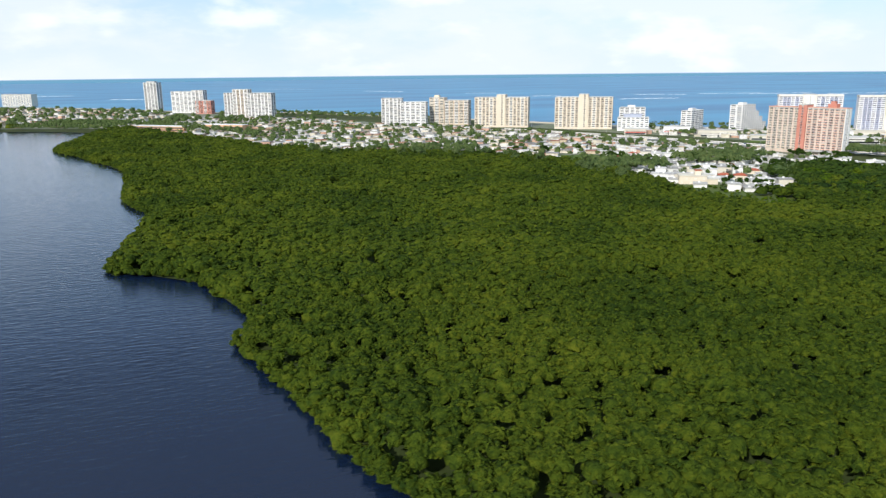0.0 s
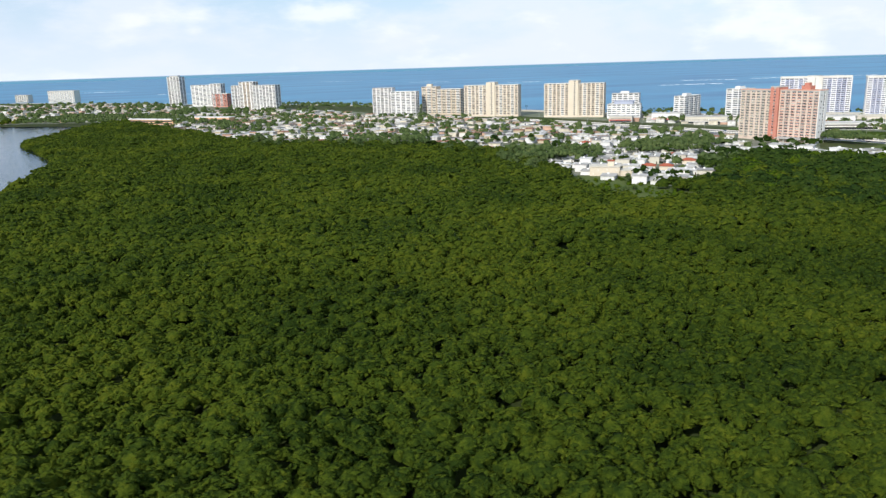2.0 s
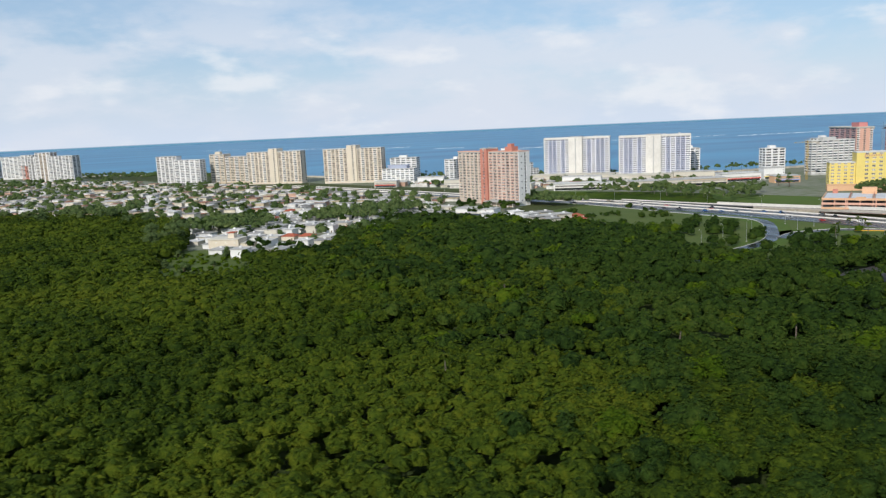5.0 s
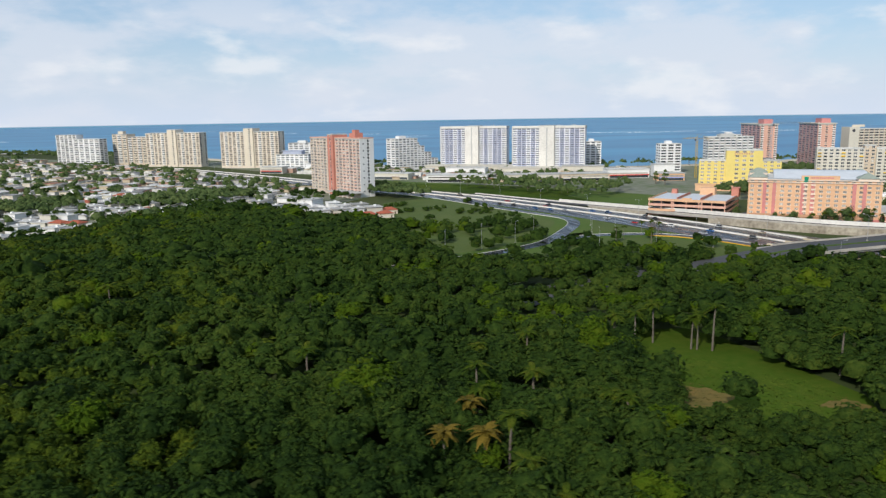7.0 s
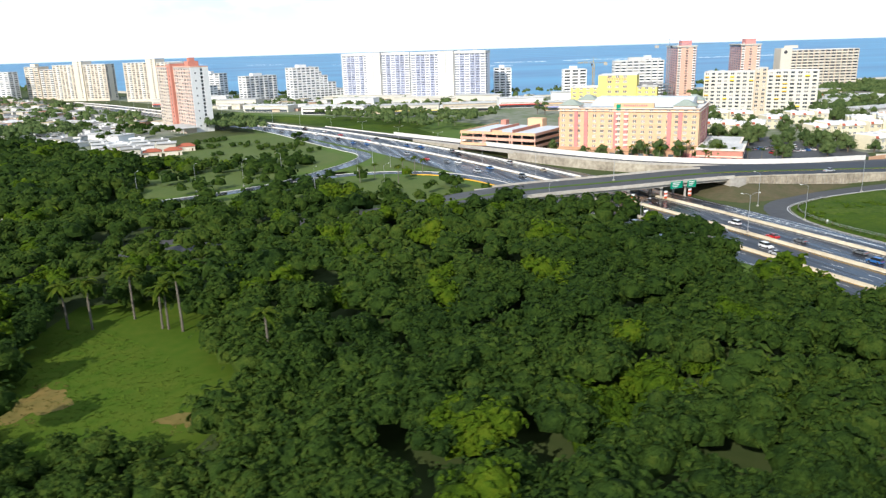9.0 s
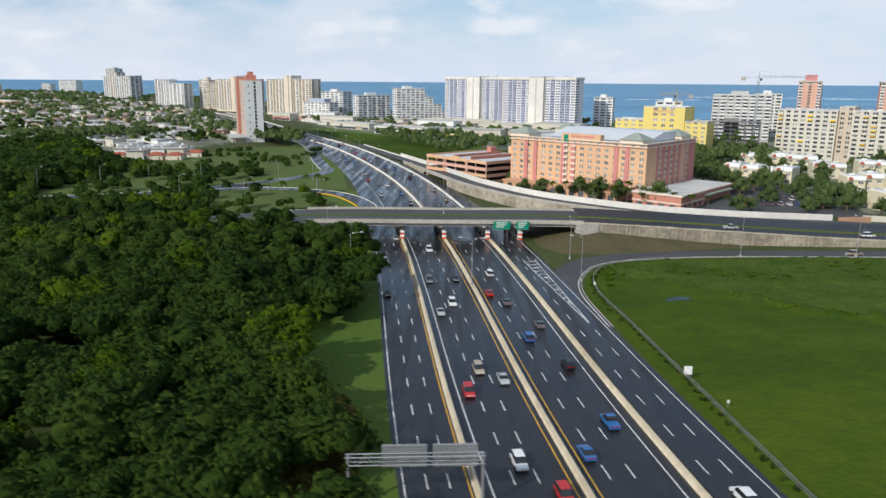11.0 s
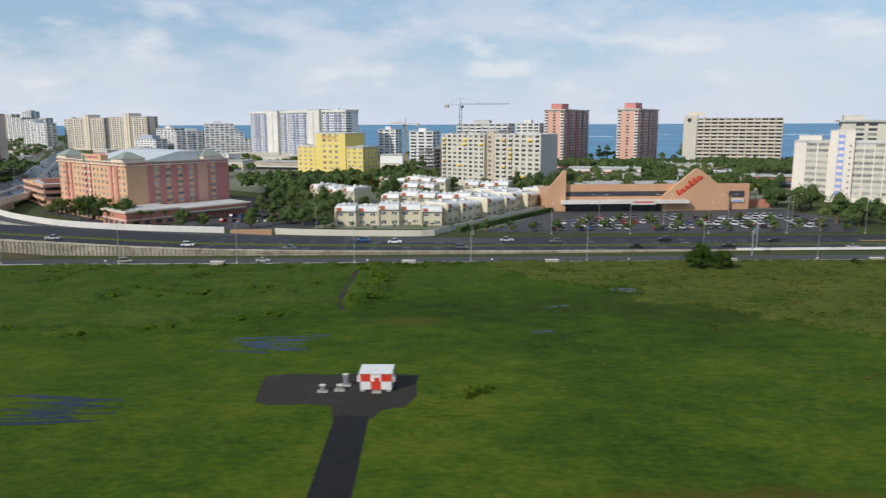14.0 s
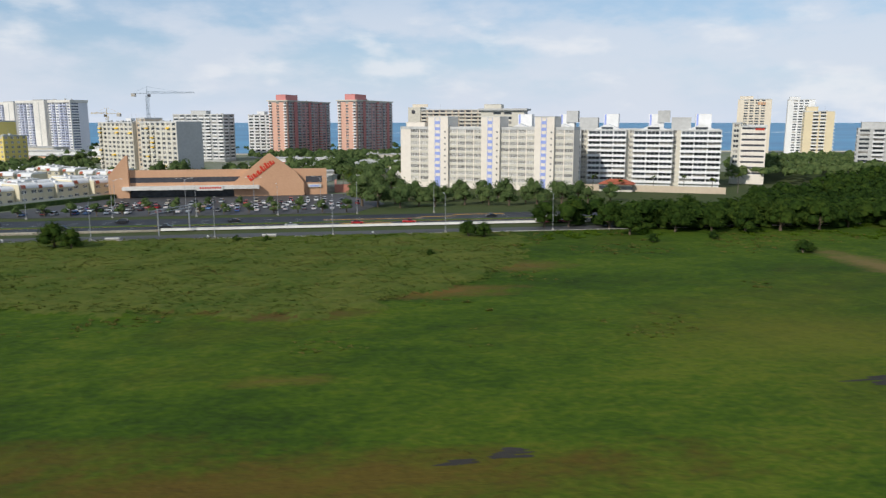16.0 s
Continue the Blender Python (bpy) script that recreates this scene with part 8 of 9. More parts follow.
plant(CASU, [(1037, 660, 0.90, 0), (1038, 645, 0.97, 40), (1126, 544, 1.04, 80), (1132, 554, 1.11, 120), (1128, 600, 1.1, 0), (1136, 596, 1.2, 40), (1122, 606, 1.0, 90), (1338, 880, 1.1, 0), (1350, 890, 1.2, 30), (1464, 960, 1.3, 60), (1474, 968, 1.2, 0), (1383, 960, 1.0, 0), (726, 702, 0.9, 0), (733, 698, 1.0, 80), (741, 704, 0.9, 20), (730, 712, 0.8, 0), (745, 694, 0.8, 50)], "tall dark trees among buildings")


# ---- cars ----
PAINTS = {"white": (0.78, 0.78, 0.78), "silver": (0.42, 0.44, 0.46), "grey": (0.13, 0.14, 0.15), "black": (0.018, 0.019, 0.022), "red": (0.48, 0.02, 0.02), "blue": (0.03, 0.13, 0.36), "beige": (0.42, 0.36, 0.27)}
M_CARP = {}
for cn, cc in PAINTS.items():
    M_CARP[cn] = mat("car_paint_" + cn, cc, tuple(v * 0.9 for v in cc), 0.28, 1.0, 0.2, spec=0.6)
M_CARG = mat("car_glass", (0.012, 0.015, 0.018), (0.02, 0.024, 0.028), 0.08, 1.0, 0.2, spec=0.7)
M_TAIL = mat("tail_lamp_red", (0.45, 0.01, 0.01), (0.35, 0.01, 0.01), 0.3, 1.0, 0.2)
wheel_bm = bmesh.new()
add_rod(wheel_bm, (0, -0.11, 0), (0, 0.11, 0), 0.33, seg=10)
add_rod(wheel_bm, (0, -0.125, 0), (0, 0.125, 0), 0.18, seg=6)
WHEEL = to_mesh("wheel", wheel_bm, M_TYRE)
car_parts, car_first = {}, {}


def car_body(shape):
    """Body, glasshouse and lamps of a saloon, an estate car or a pickup, as meshes."""
    L, Wd, top = {"sedan": (4.6, 1.8, 1.42), "suv": (4.7, 1.9, 1.75), "pickup": (5.3, 1.9, 1.75)}[shape]
    low = [(-L / 2, 0.35), (-L / 2 + 0.1, 0.22), (L / 2 - 0.1, 0.22), (L / 2, 0.4), (L / 2 - 0.06, 0.72), (L / 2 - 1.15, 0.92), (-L / 2 + 0.5, 0.95), (-L / 2 + 0.03, 0.88)]
    bm = bmesh.new()
    add_prism(bm, low, "y", -Wd / 2, Wd / 2)
    if shape == "sedan":
        cab = [(L / 2 - 1.2, 0.9), (L / 2 - 1.95, top - 0.04), (-0.75, top - 0.02), (-1.65, 0.93)]
    elif shape == "suv":
        cab = [(L / 2 - 1.1, 0.9), (L / 2 - 1.7, top - 0.04), (-L / 2 + 0.45, top - 0.04), (-L / 2 + 0.1, 0.93)]
    else:
        cab = [(L / 2 - 1.2, 0.9), (L / 2 - 1.8, top - 0.04), (-0.55, top - 0.04), (-0.7, 0.93)]
    roof = [(cab[1][0] - 0.03, top - 0.06), (cab[1][0] - 0.2, top), (cab[2][0] + 0.15, top), (cab[2][0] + 0.02, top - 0.06)]
    add_prism(bm, roof, "y", -Wd / 2 + 0.17, Wd / 2 - 0.17)
    gb = bmesh.new()
    v0 = [gb.verts.new((x, -Wd / 2 + (0.06 if i in (0, 3) else 0.18), z)) for i, (x, z) in enumerate(cab)]
    v1 = [gb.verts.new((x, Wd / 2 - (0.06 if i in (0, 3) else 0.18), z)) for i, (x, z) in enumerate(cab)]
    gb.faces.new(v0), gb.faces.new(v1[::-1])
    for i in range(4):
        gb.faces.new((v0[i], v1[i], v1[(i + 1) % 4], v0[(i + 1) % 4]))
    bmesh.ops.recalc_face_normals(gb, faces=gb.faces)
    hb = box_bm((L / 2 - 0.12, L / 2 - 0.01, -0.75, 0.75, 0.55, 0.68))
    tb = box_bm((-L / 2 - 0.01, -L / 2 + 0.1, -0.8, 0.8, 0.70, 0.82))
    return bm, gb, hb, tb, L, Wd


def car(x, y, z, turn, shape, paint, group):
    key = (shape, paint)
    m = pose(x, y, z, 0, 0, turn)
    if key in car_first:
        ob = copy_thing(car_first[key], m)
        ob["group"] = group
        return ob
    bm, gb, hb, tb, L, Wd = car_body(shape)
    name = {"sedan": "car", "suv": "car", "pickup": "pickup_truck"}[shape]
    c = thing(name, {"sedan": "%s saloon car on the asphalt", "suv": "%s sport utility car on the asphalt", "pickup": "%s pickup truck on the asphalt"}[shape] % paint, "car", group=group)
    part("body", bm, M_CARP[paint], c)
    part("glasshouse", gb, M_CARG, c, "dark glass")
    part("grille", hb, M_LAMP, c, "pale lamps and grille")
    part("tailgate", tb, M_TAIL, c, "red tail lamps")
    for px in (-L * 0.3, L * 0.3):
        for py in (-Wd / 2 + 0.1, Wd / 2 - 0.1):
            link_mesh("wheel", WHEEL, c, "", pose(px, py, 0.33))
    car_first[key] = c
    c.matrix_basis = m
    return c


rc = random.Random(3)
COLS = ["white"] * 5 + ["silver"] * 4 + ["grey"] * 3 + ["black"] * 3 + ["red"] * 2 + ["blue"] * 2 + ["beige"]


def on_road(line, off, y):
    ln = offset_line(line, off)
    i = int(np.argmin(np.abs(ln[:, 1] - y)))
    a, b_ = ln[max(0, i - 1)], ln[min(len(ln) - 1, i + 1)]
    return ln[i][0], y, math.degrees(math.atan2(b_[1] - a[1], b_[0] - a[0]))


LANES_S = (-25, -21.6, -18.6, -12.2, -8.5, -4.5, 2.6, 6.0, 10.4, 18.0, 21.3, 24.8)
for x, y, shape, paint in ((917, 107, "suv", "white"), (922, 98, "suv", "red"), (910, 133, "suv", "red"), (912.5, 144, "suv", "beige"), (916.5, 139, "sedan", "silver"), (906.5, 189, "suv", "white"), (904, 181, "sedan", "silver"), (897, 250, "suv", "white"), (907, 213, "sedan", "black"),
                           (899, 211, "suv", "grey"), (885.5, 233, "suv", "white"), (890.4, 197, "sedan", "black"), (916.7, 219, "suv", "white"), (915.7, 198, "sedan", "red"), (920, 190, "sedan", "grey"), (923.5, 163, "suv", "blue"), (927, 172, "sedan", "grey"), (930, 147, "suv", "black"),
                           (933, 121, "pickup", "blue"), (927.3, 110, "sedan", "blue"), (948, 98, "suv", "white"), (905, 262, "sedan", "grey"), (887, 268, "sedan", "silver"), (890, 262, "sedan", "black")):
    ln = ROAD_N[np.argmin(np.abs(ROAD_N[:, 1] - y))]
    off = min(LANES_S, key=lambda o: abs(o - (x - ln[0])))
    px, py, ang = on_road(south, off, y)
    car(px, py, 0.07, ang + (180 if off < 0 else 0), shape, paint, "traffic on the expressway")
for k in range(46):
    y = 345 + (k * 11.3) % 520
    off = rc.choice((-15, -11.5, -7.7, -3.8, 3.6, 7.2, 10.9, 14.6))
    px, py, ang = on_road(north, off, y + rc.uniform(-4, 4))
    car(px, py, 0.07, ang + (180 if off < 0 else 0), rc.choice(("sedan", "suv", "sedan", "pickup")), rc.choice(COLS), "traffic on the expressway")
for x, off, sgn in ((1062, 6.2, 1), (1100, 9.6, 1), (1135, -6.4, -1), (1160, 6.2, 1), (1178, -10, -1), (1200, -6.4, -1), (1226, 6.4, 1), (1244, -10, -1), (1256, 6.2, 1), (1282, -6.4, -1), (1306, 9.6, 1), (1330, 6.2, 1), (1352, 6.2, 1), (1120, -10, -1), (1012, 6, 1), (1385, -6.4, -1)):
    ln = offset_line(CROSS, off)
    i = int(np.argmin(np.abs(ln[:, 0] - x)))
    car(ln[i][0], ln[i][1], ln[i][2] + 0.02, 0 if sgn > 0 else 180, rc.choice(("sedan", "suv", "pickup")), rc.choice(COLS), "traffic on the avenue")
car(1092, 249.8, 0.06, 2, "sedan", "silver", "traffic on the avenue")
car(1045, 249.5, 0.06, 2, "suv", "beige", "traffic on the avenue")
# parked cars at the supermarket and the hotel
for row, (y, xa, xb) in enumerate(((322, 1185, 1325), (331.5, 1196, 1332), (340, 1205, 1335), (350, 1218, 1325), (358.5, 1222, 1318))):
    x = xa
    while x < xb:
        if rc.random() < 0.62:
            car(x, y + rc.uniform(-0.4, 0.4) + (x - 1210) * 0.06, 0.09, 90 + rc.choice((0, 180)) + rc.uniform(-3, 3), rc.choice(("sedan", "suv", "suv", "pickup")), rc.choice(COLS), "parked cars at the supermarket")
        x += 4.1
for i in range(16):
    car(1048 + (i % 8) * 4.2, 352 + (i // 8) * 16, 0.09, 80 + rc.uniform(-3, 3), rc.choice(("sedan", "suv")), rc.choice(COLS), "parked cars at the hotel")
# bus on the avenue
bus = thing("bus", "white and dark red city bus on the avenue", "bus", 1405, 271, 0.25, 0)
part("body", box_bm((-6, 6, -1.25, 1.25, 0.35, 3.0)), M_CARP["white"], bus)
part("skirt", box_bm((-6.02, 6.02, -1.27, 1.27, 0.35, 1.1)), mat("bus_maroon", (0.22, 0.03, 0.06), (0.18, 0.03, 0.05), 0.4, 1, 0.2), bus, "maroon skirt")
part("window_band", box_bm((-5.6, 5.9, -1.27, 1.27, 1.5, 2.5), (5.9, 6.03, -1.1, 1.1, 1.3, 2.7)), M_CARG, bus)
part("roof_unit", box_bm((-3, 0, -0.8, 0.8, 3.0, 3.3)), M_GREYW, bus)
for px in (-3.8, 3.6):
    for py in (-1.15, 1.15):
        link_mesh("wheel", WHEEL, bus, "", pose(px, py, 0.48) @ Matrix.Scale(1.4, 4))


# ---- street furniture ----
def lamp(double, H=13.0):
    t = thing("street_lamp", "tall grey steel street lamp with %s" % ("two arms" if double else "one curved arm"), "street lamp")
    part("base", box_bm((-0.35, 0.35, -0.35, 0.35, 0, 0.5)), M_CONC, t)
    bm = bmesh.new()
    add_rod(bm, (0, 0, 0.5), (0, 0, H), 0.13, 0.07, 8)
    part("pole", bm, M_METAL, t)
    for s in ((1, -1) if double else (1,)):
        bm = bmesh.new()
        add_rod(bm, (0, 0, H - 0.2), (s * 1.2, 0, H + 0.5), 0.055, 0.05, 6)
        add_rod(bm, (s * 1.2, 0, H + 0.5), (s * 3.0, 0, H + 0.75), 0.05, 0.04, 6)
        part("arm", bm, M_METAL, t)
        part("lamp_head", box_bm((s * 3.0 - 0.1 if s > 0 else -3.8, s * 3.0 + 0.8 if s > 0 else -2.9, -0.18, 0.18, H + 0.64, H + 0.82)), M_LAMP, t)
    return t


L1, L2 = lamp(False), lamp(True)
used = {}
for x, y, z, turn, dbl in ([(1004.5 + i * 39.6, 246.5 + i * 0.7, 0, 90, False) for i in range(11)] + [(944.5, 214, 0, 180, False), (945.5, 240.5, 0, 90, False), (876, 216, 0, 0, False), (911.8, 205, 1.0, -6, True), (903.3, 282, DECK_Z, 90, True), (862, 260, 0, 0, False)]
                           + [(ROAD_N[i][0], ROAD_N[i][1], 0.9, 20, True) for i in np.nonzero(ROAD_N[:, 1] > 340)[0][::8]] + [(749, 383, 0, 40, False), (780, 341, 0, 60, False), (832, 409, 0, 200, False), (812, 404, 0, 200, False), (770, 402, 0, 220, False), (826, 430, 0, 200, False), (700, 366, 0, 70, False), (726, 378, 0, 70, False), (846, 330, 0, 10, False), (812, 335, 0, 30, False)]
                           + [(1100 + i * 33, 309.5, 0.0, -90, False) for i in range(9)] + [(1225 + i * 30, 338 + i, 0, 0, True) for i in range(4)]):
    src = L2 if dbl else L1
    m = pose(x, y, z, 0, 0, turn)
    if dbl not in used:
        src.matrix_basis = m
        used[dbl] = 1
    else:
        copy_thing(src, m)

# sign gantry over the western lanes, seen from behind
g = thing("sign_gantry", "grey steel sign gantry with the backs of two panels", "sign gantry", 891.3, 94.5, 0, 3)
for x in (0, 18.5):
    bm = bmesh.new()
    add_rod(bm, (x, 0, 0), (x, 0, 8.4), 0.24, 0.2, 10)
    part("post", bm, M_METAL, g)
    part("post_foot", box_bm((x - 0.5, x + 0.5, -0.5, 0.5, 0, 0.6)), M_CONC, g)
for z in (7.0, 8.2):
    for y in (-0.5, 0.5):
        bm = bmesh.new()
        add_rod(bm, (-0.3, y, z), (18.8, y, z), 0.09, seg=6)
        part("chord", bm, M_METAL, g)
for i in range(14):
    for y in (-0.5, 0.5):
        bm = bmesh.new()
        add_rod(bm, (i * 1.32, y, 7.0 if i % 2 else 8.2), ((i + 1) * 1.32, y, 8.2 if i % 2 else 7.0), 0.05, seg=5)
        part("lattice_bar", bm, M_METAL, g)
for x0 in (4.6, 11.6):
    pn = part("panel", box_bm((x0, x0 + 6.2, 0.75, 0.85, 6.0, 9.4)), M_METAL, g, "grey sign panel seen from behind")
    for k in range(9):
        part("panel_slat", box_bm((x0 + 0.05, x0 + 6.15, 0.62, 0.74, 6.1 + k * 0.37, 6.36 + k * 0.37)), M_METAL, pn)
# green signs on the bridge
for x, w in ((921.6, 6.2), (929.9, 4.6)):
    s = thing("road_sign", "green road sign with white lettering bars on the overpass", "road sign", x, 266.2, 4.6, 4)
    part("panel", box_bm((0, w, -0.1, 0, 0, 3.0)), M_GREENS, s)
    part("panel_rim", box_bm((-0.08, w + 0.08, -0.06, -0.02, -0.08, 0), (-0.08, w + 0.08, -0.06, -0.02, 3.0, 3.08)), M_PAINTW, s)
    for k in range(3):
        part("lettering_bar", box_bm((w * 0.15, w * (0.85 - 0.12 * k), -0.13, -0.1, 2.2 - k * 0.75, 2.55 - k * 0.75)), M_PAINTW, s)
# overhead sign frame on the avenue
g2 = thing("sign_gantry", "pale grey steel sign frame over the avenue", "sign gantry", 1262, 258, 0, 62)
for x in (0, 16):
    bm = bmesh.new()
    add_rod(bm, (x, 0, 0), (x, 0, 9.5), 0.25, 0.2, 8)
    part("post", bm, M_METAL, g2)
for y in (-0.4, 0.4):
    for z in (8.0, 9.0):
        bm = bmesh.new()
        add_rod(bm, (-4, y, z), (17, y, z), 0.08, seg=5)
        part("chord", bm, M_METAL, g2)
for i in range(12):
    bm = bmesh.new()
    add_rod(bm, (-4 + i * 1.75, -0.4, 8 if i % 2 else 9), (-4 + (i + 1) * 1.75, -0.4, 9 if i % 2 else 8), 0.05, seg=4)
    part("lattice_bar", bm, M_METAL, g2)
# small signs, markers and a rail fence along the slip road
for x, y, w, h in ((952.8, 141, 1.6, 1.8), (947, 206, 0.7, 0.8), (956, 128, 0.5, 0.6), (1040, 246, 0.6, 0.5), (1128, 246.5, 0.5, 0.5), (1170, 247, 0.5, 0.5), (1216, 247.5, 0.5, 0.5), (1280, 248, 0.5, 0.5), (1335, 249, 0.5, 0.5)):
    s = thing("marker_sign", "small white marker sign on a post", "sign", x, y, 0, 0, "small white markers")
    part("post", box_bm((-0.05, 0.05, -0.05, 0.05, 0, 1.4)), M_METAL, s)
    part("plate", box_bm((-w / 2, w / 2, -0.1, -0.05, 1.0, 1.0 + h)), M_WHITE, s)
for x, y in ((1078, 244.5), (1142, 245.5), (1190, 246), (1250, 247), (1300, 248)):
    s = thing("utility_box", "low grey concrete utility box at the roadside", "utility box", x, y, 0, 0, "utility boxes")
    part("box", box_bm((-2.2, 2.2, -0.6, 0.6, 0, 1.2)), M_CONC, s)
    part("lid", box_bm((-2.3, 2.3, -0.7, 0.7, 1.2, 1.35)), M_CONCW, s)
fence_line = glide([(962, 20), (957.8, 80), (954.5, 118), (951.8, 147), (949, 176), (946.8, 200), (949.6, 219), (958.5, 232.5), (978, 240.5)], 3)
fence = thing("rail_fence", "weathered wire fence between road and meadow", "fence", kind="structure")
for i in range(0, len(fence_line), 1):
    x, y, _ = fence_line[i]
    part("post", box_bm((x - 0.06, x + 0.06, y - 0.06, y + 0.06, 0, 1.5)), M_TRUNK, fence)
for z in (0.7, 1.1, 1.42):
    part("rail", sweep_bm(fence_line, -0.03, 0.03, z, z + 0.06), M_METAL, fence)


# ---- the meadow ----
M_GRAVEL = mat("dark_gravel", (0.030, 0.028, 0.026), (0.050, 0.046, 0.040), 0.9, 0.9, 0.08, bump=0.03, spec=0.1)
setting("hut_pad", poly_bm([(1121.4, 123.5), (1124, 121.8), (1130, 122.3), (1134.8, 121.6), (1135.6, 116.6), (1142.2, 116.2), (1143.4, 119.5), (1147.2, 121.2), (1149, 126), (1148.6, 133), (1149.3, 136.6), (1141, 137.6), (1132, 136.9), (1124, 137.4), (1120.2, 135.8), (1120.8, 129)], 0.05), M_GRAVEL, "dark gravel pad round a small hut", "pad")
setting("hut_track", poly_bm([(1136.0, 117.5), (1141.6, 117.0), (1142.4, 60), (1136.6, 60)], 0.055), M_TRACK, "narrow dark track to the hut", "track")
hut = thing("equipment_hut", "red and white checkered equipment hut in the meadow", "hut", 1138.9, 128.2, 0, -1)
part("body", box_bm((0.05, 5.55, 0.05, 4.2, 0.35, 3.3)), M_WHITE, hut)
for i in range(3):
    for k in range(2):
        red = (i + k) % 2 == 1
        part("check_panel", box_bm((0.05 + i * 1.83, 0.05 + (i + 1) * 1.83, -0.02, 0.04, 0.4 + k * 1.45, 0.4 + (k + 1) * 1.45)), M_REDP if red else M_WHITE, hut, "red check" if red else "white check")
part("roof", box_bm((-0.15, 5.75, -0.2, 4.4, 3.3, 3.55)), M_WHITE, hut, "white flat roof")
part("door", box_bm((2.5, 3.4, -0.06, -0.02, 0.4, 2.6)), M_REDP, hut, "red door")
part("step", box_bm((2.2, 3.8, -1.1, -0.1, 0, 0.3)), M_CONC, hut)
for x in (-0.55, 5.55):
    part("air_unit", box_bm((x, x + 0.6, 0.3, 1.5, 1.7, 2.6)), M_CONCW, hut)
for x, y in ((0.4, 0.4), (5.0, 0.4), (0.4, 3.8), (5.0, 3.8)):
    part("foot", box_bm((x - 0.4, x + 0.4, y - 0.5, y + 0.3, 0, 0.35)), M_CONC, hut)
for x, y, h in ((1132.3, 128, 1.0), (1135.2, 128.6, 0.8), (1136.0, 131.0, 1.9)):
    e = thing("equipment_box", "small grey equipment box on a concrete base", "equipment", x, y, 0.05, 0, "equipment beside the hut")
    part("base", box_bm((-0.9, 0.9, -0.6, 0.6, 0, 0.2)), M_CONC, e)
    part("cabinet", box_bm((-0.4, 0.4, -0.3, 0.3, 0.2, 0.2 + h)), M_METAL, e)
    part("cap", box_bm((-0.5, 0.5, -0.4, 0.4, 0.2 + h, 0.3 + h)), M_CONCW, e)

# pools of standing water and worn earth
M_POOL = water("pool_water", (0.010, 0.016, 0.020), (0.014, 0.020, 0.026), 0.08, 0.8, 0.01)


def patch(cx, cy, rx, ry, seed, z):
    pr = random.Random(seed)
    ph = [pr.uniform(0, 6.28) for _ in range(3)]
    pts_ = []
    for k in range(26):
        a = 2 * math.pi * k / 26
        q_ = 1 + 0.28 * math.sin(2 * a + ph[0]) + 0.22 * math.sin(3 * a + ph[1]) + 0.14 * math.sin(7 * a + ph[2])
        pts_.append((cx + rx * q_ * math.cos(a), cy + ry * q_ * math.sin(a)))
    return poly_bm(pts_, z)


n = 0
for cx, cy, rx, ry, many in ((1087, 120, 11, 7, 13), (1067, 99, 9, 6, 11), (1116, 156, 9, 6, 8), (1124, 162, 4, 1.5, 3), (1041, 126, 4, 1, 2), (1029, 112, 4, 2, 3), (1176, 165, 3, 1, 2), (1203, 206, 6, 2.5, 4), (1183, 188, 3, 1, 2), (966, 196, 5, 2, 3), (1340, 78, 7, 1.5, 3), (1405, 95, 6, 1.5, 3)):
    many = int(many * 1.5)
    for k in range(many):
        px, py = cx + rng.uniform(-rx, rx) * 0.7, cy + ry * (2 * (k + 0.5) / many - 1)
        setting("pool", patch(px, py, rx * rng.uniform(0.28, 0.62), ry / many * rng.uniform(0.7, 1.7), n, 0.045 + 0.004 * (k % 3)), M_GRAVEL if cx > 1300 else M_POOL, "dark bare mud in the meadow" if cx > 1300 else "shallow dark pool of standing water", "mud" if cx > 1300 else "puddle")
        n += 1
for cx, cy, wx, wy in ((699, 150, 5.5, 7.5), (729, 133, 5.0, 3.4)):
    setting("worn_patch", patch(cx, cy, wx, wy, n, 0.07), M_DRYG, "bare earth patch in the clearing", "earth")
    n += 1

# grass in tufts, taller and rougher towards the road
FIELD = [(960, 40), (955, 100), (949, 150), (946, 200), (949.5, 219), (959, 233), (980, 241), (1010, 244.5), (1080, 245.5), (1180, 247.5), (1300, 249.5), (1500, 251), (1650, 246), (1650, 60)]


def tuft_form(blades, wide, high):
    """A low tuft: leaning grass blades round a middle."""
    vs, fs = [], []
    for _ in range(blades):
        a, d, ln = rng.uniform(0, 6.28), rng.uniform(0, 0.8), rng.uniform(0.5, 1.0)
        c, o = np.array((math.cos(a), math.sin(a), 0)), np.array((-math.sin(a), math.cos(a), 0))
        k = len(vs)
        vs += [tuple(c * d - o * wide), tuple(c * d + o * wide), tuple(c * (d + 0.5 * ln) + np.array((0, 0, high * ln)))]
        fs.append([k, k + 1, k + 2])
    return np.array(vs), np.array(fs), np.zeros(len(fs), bool)


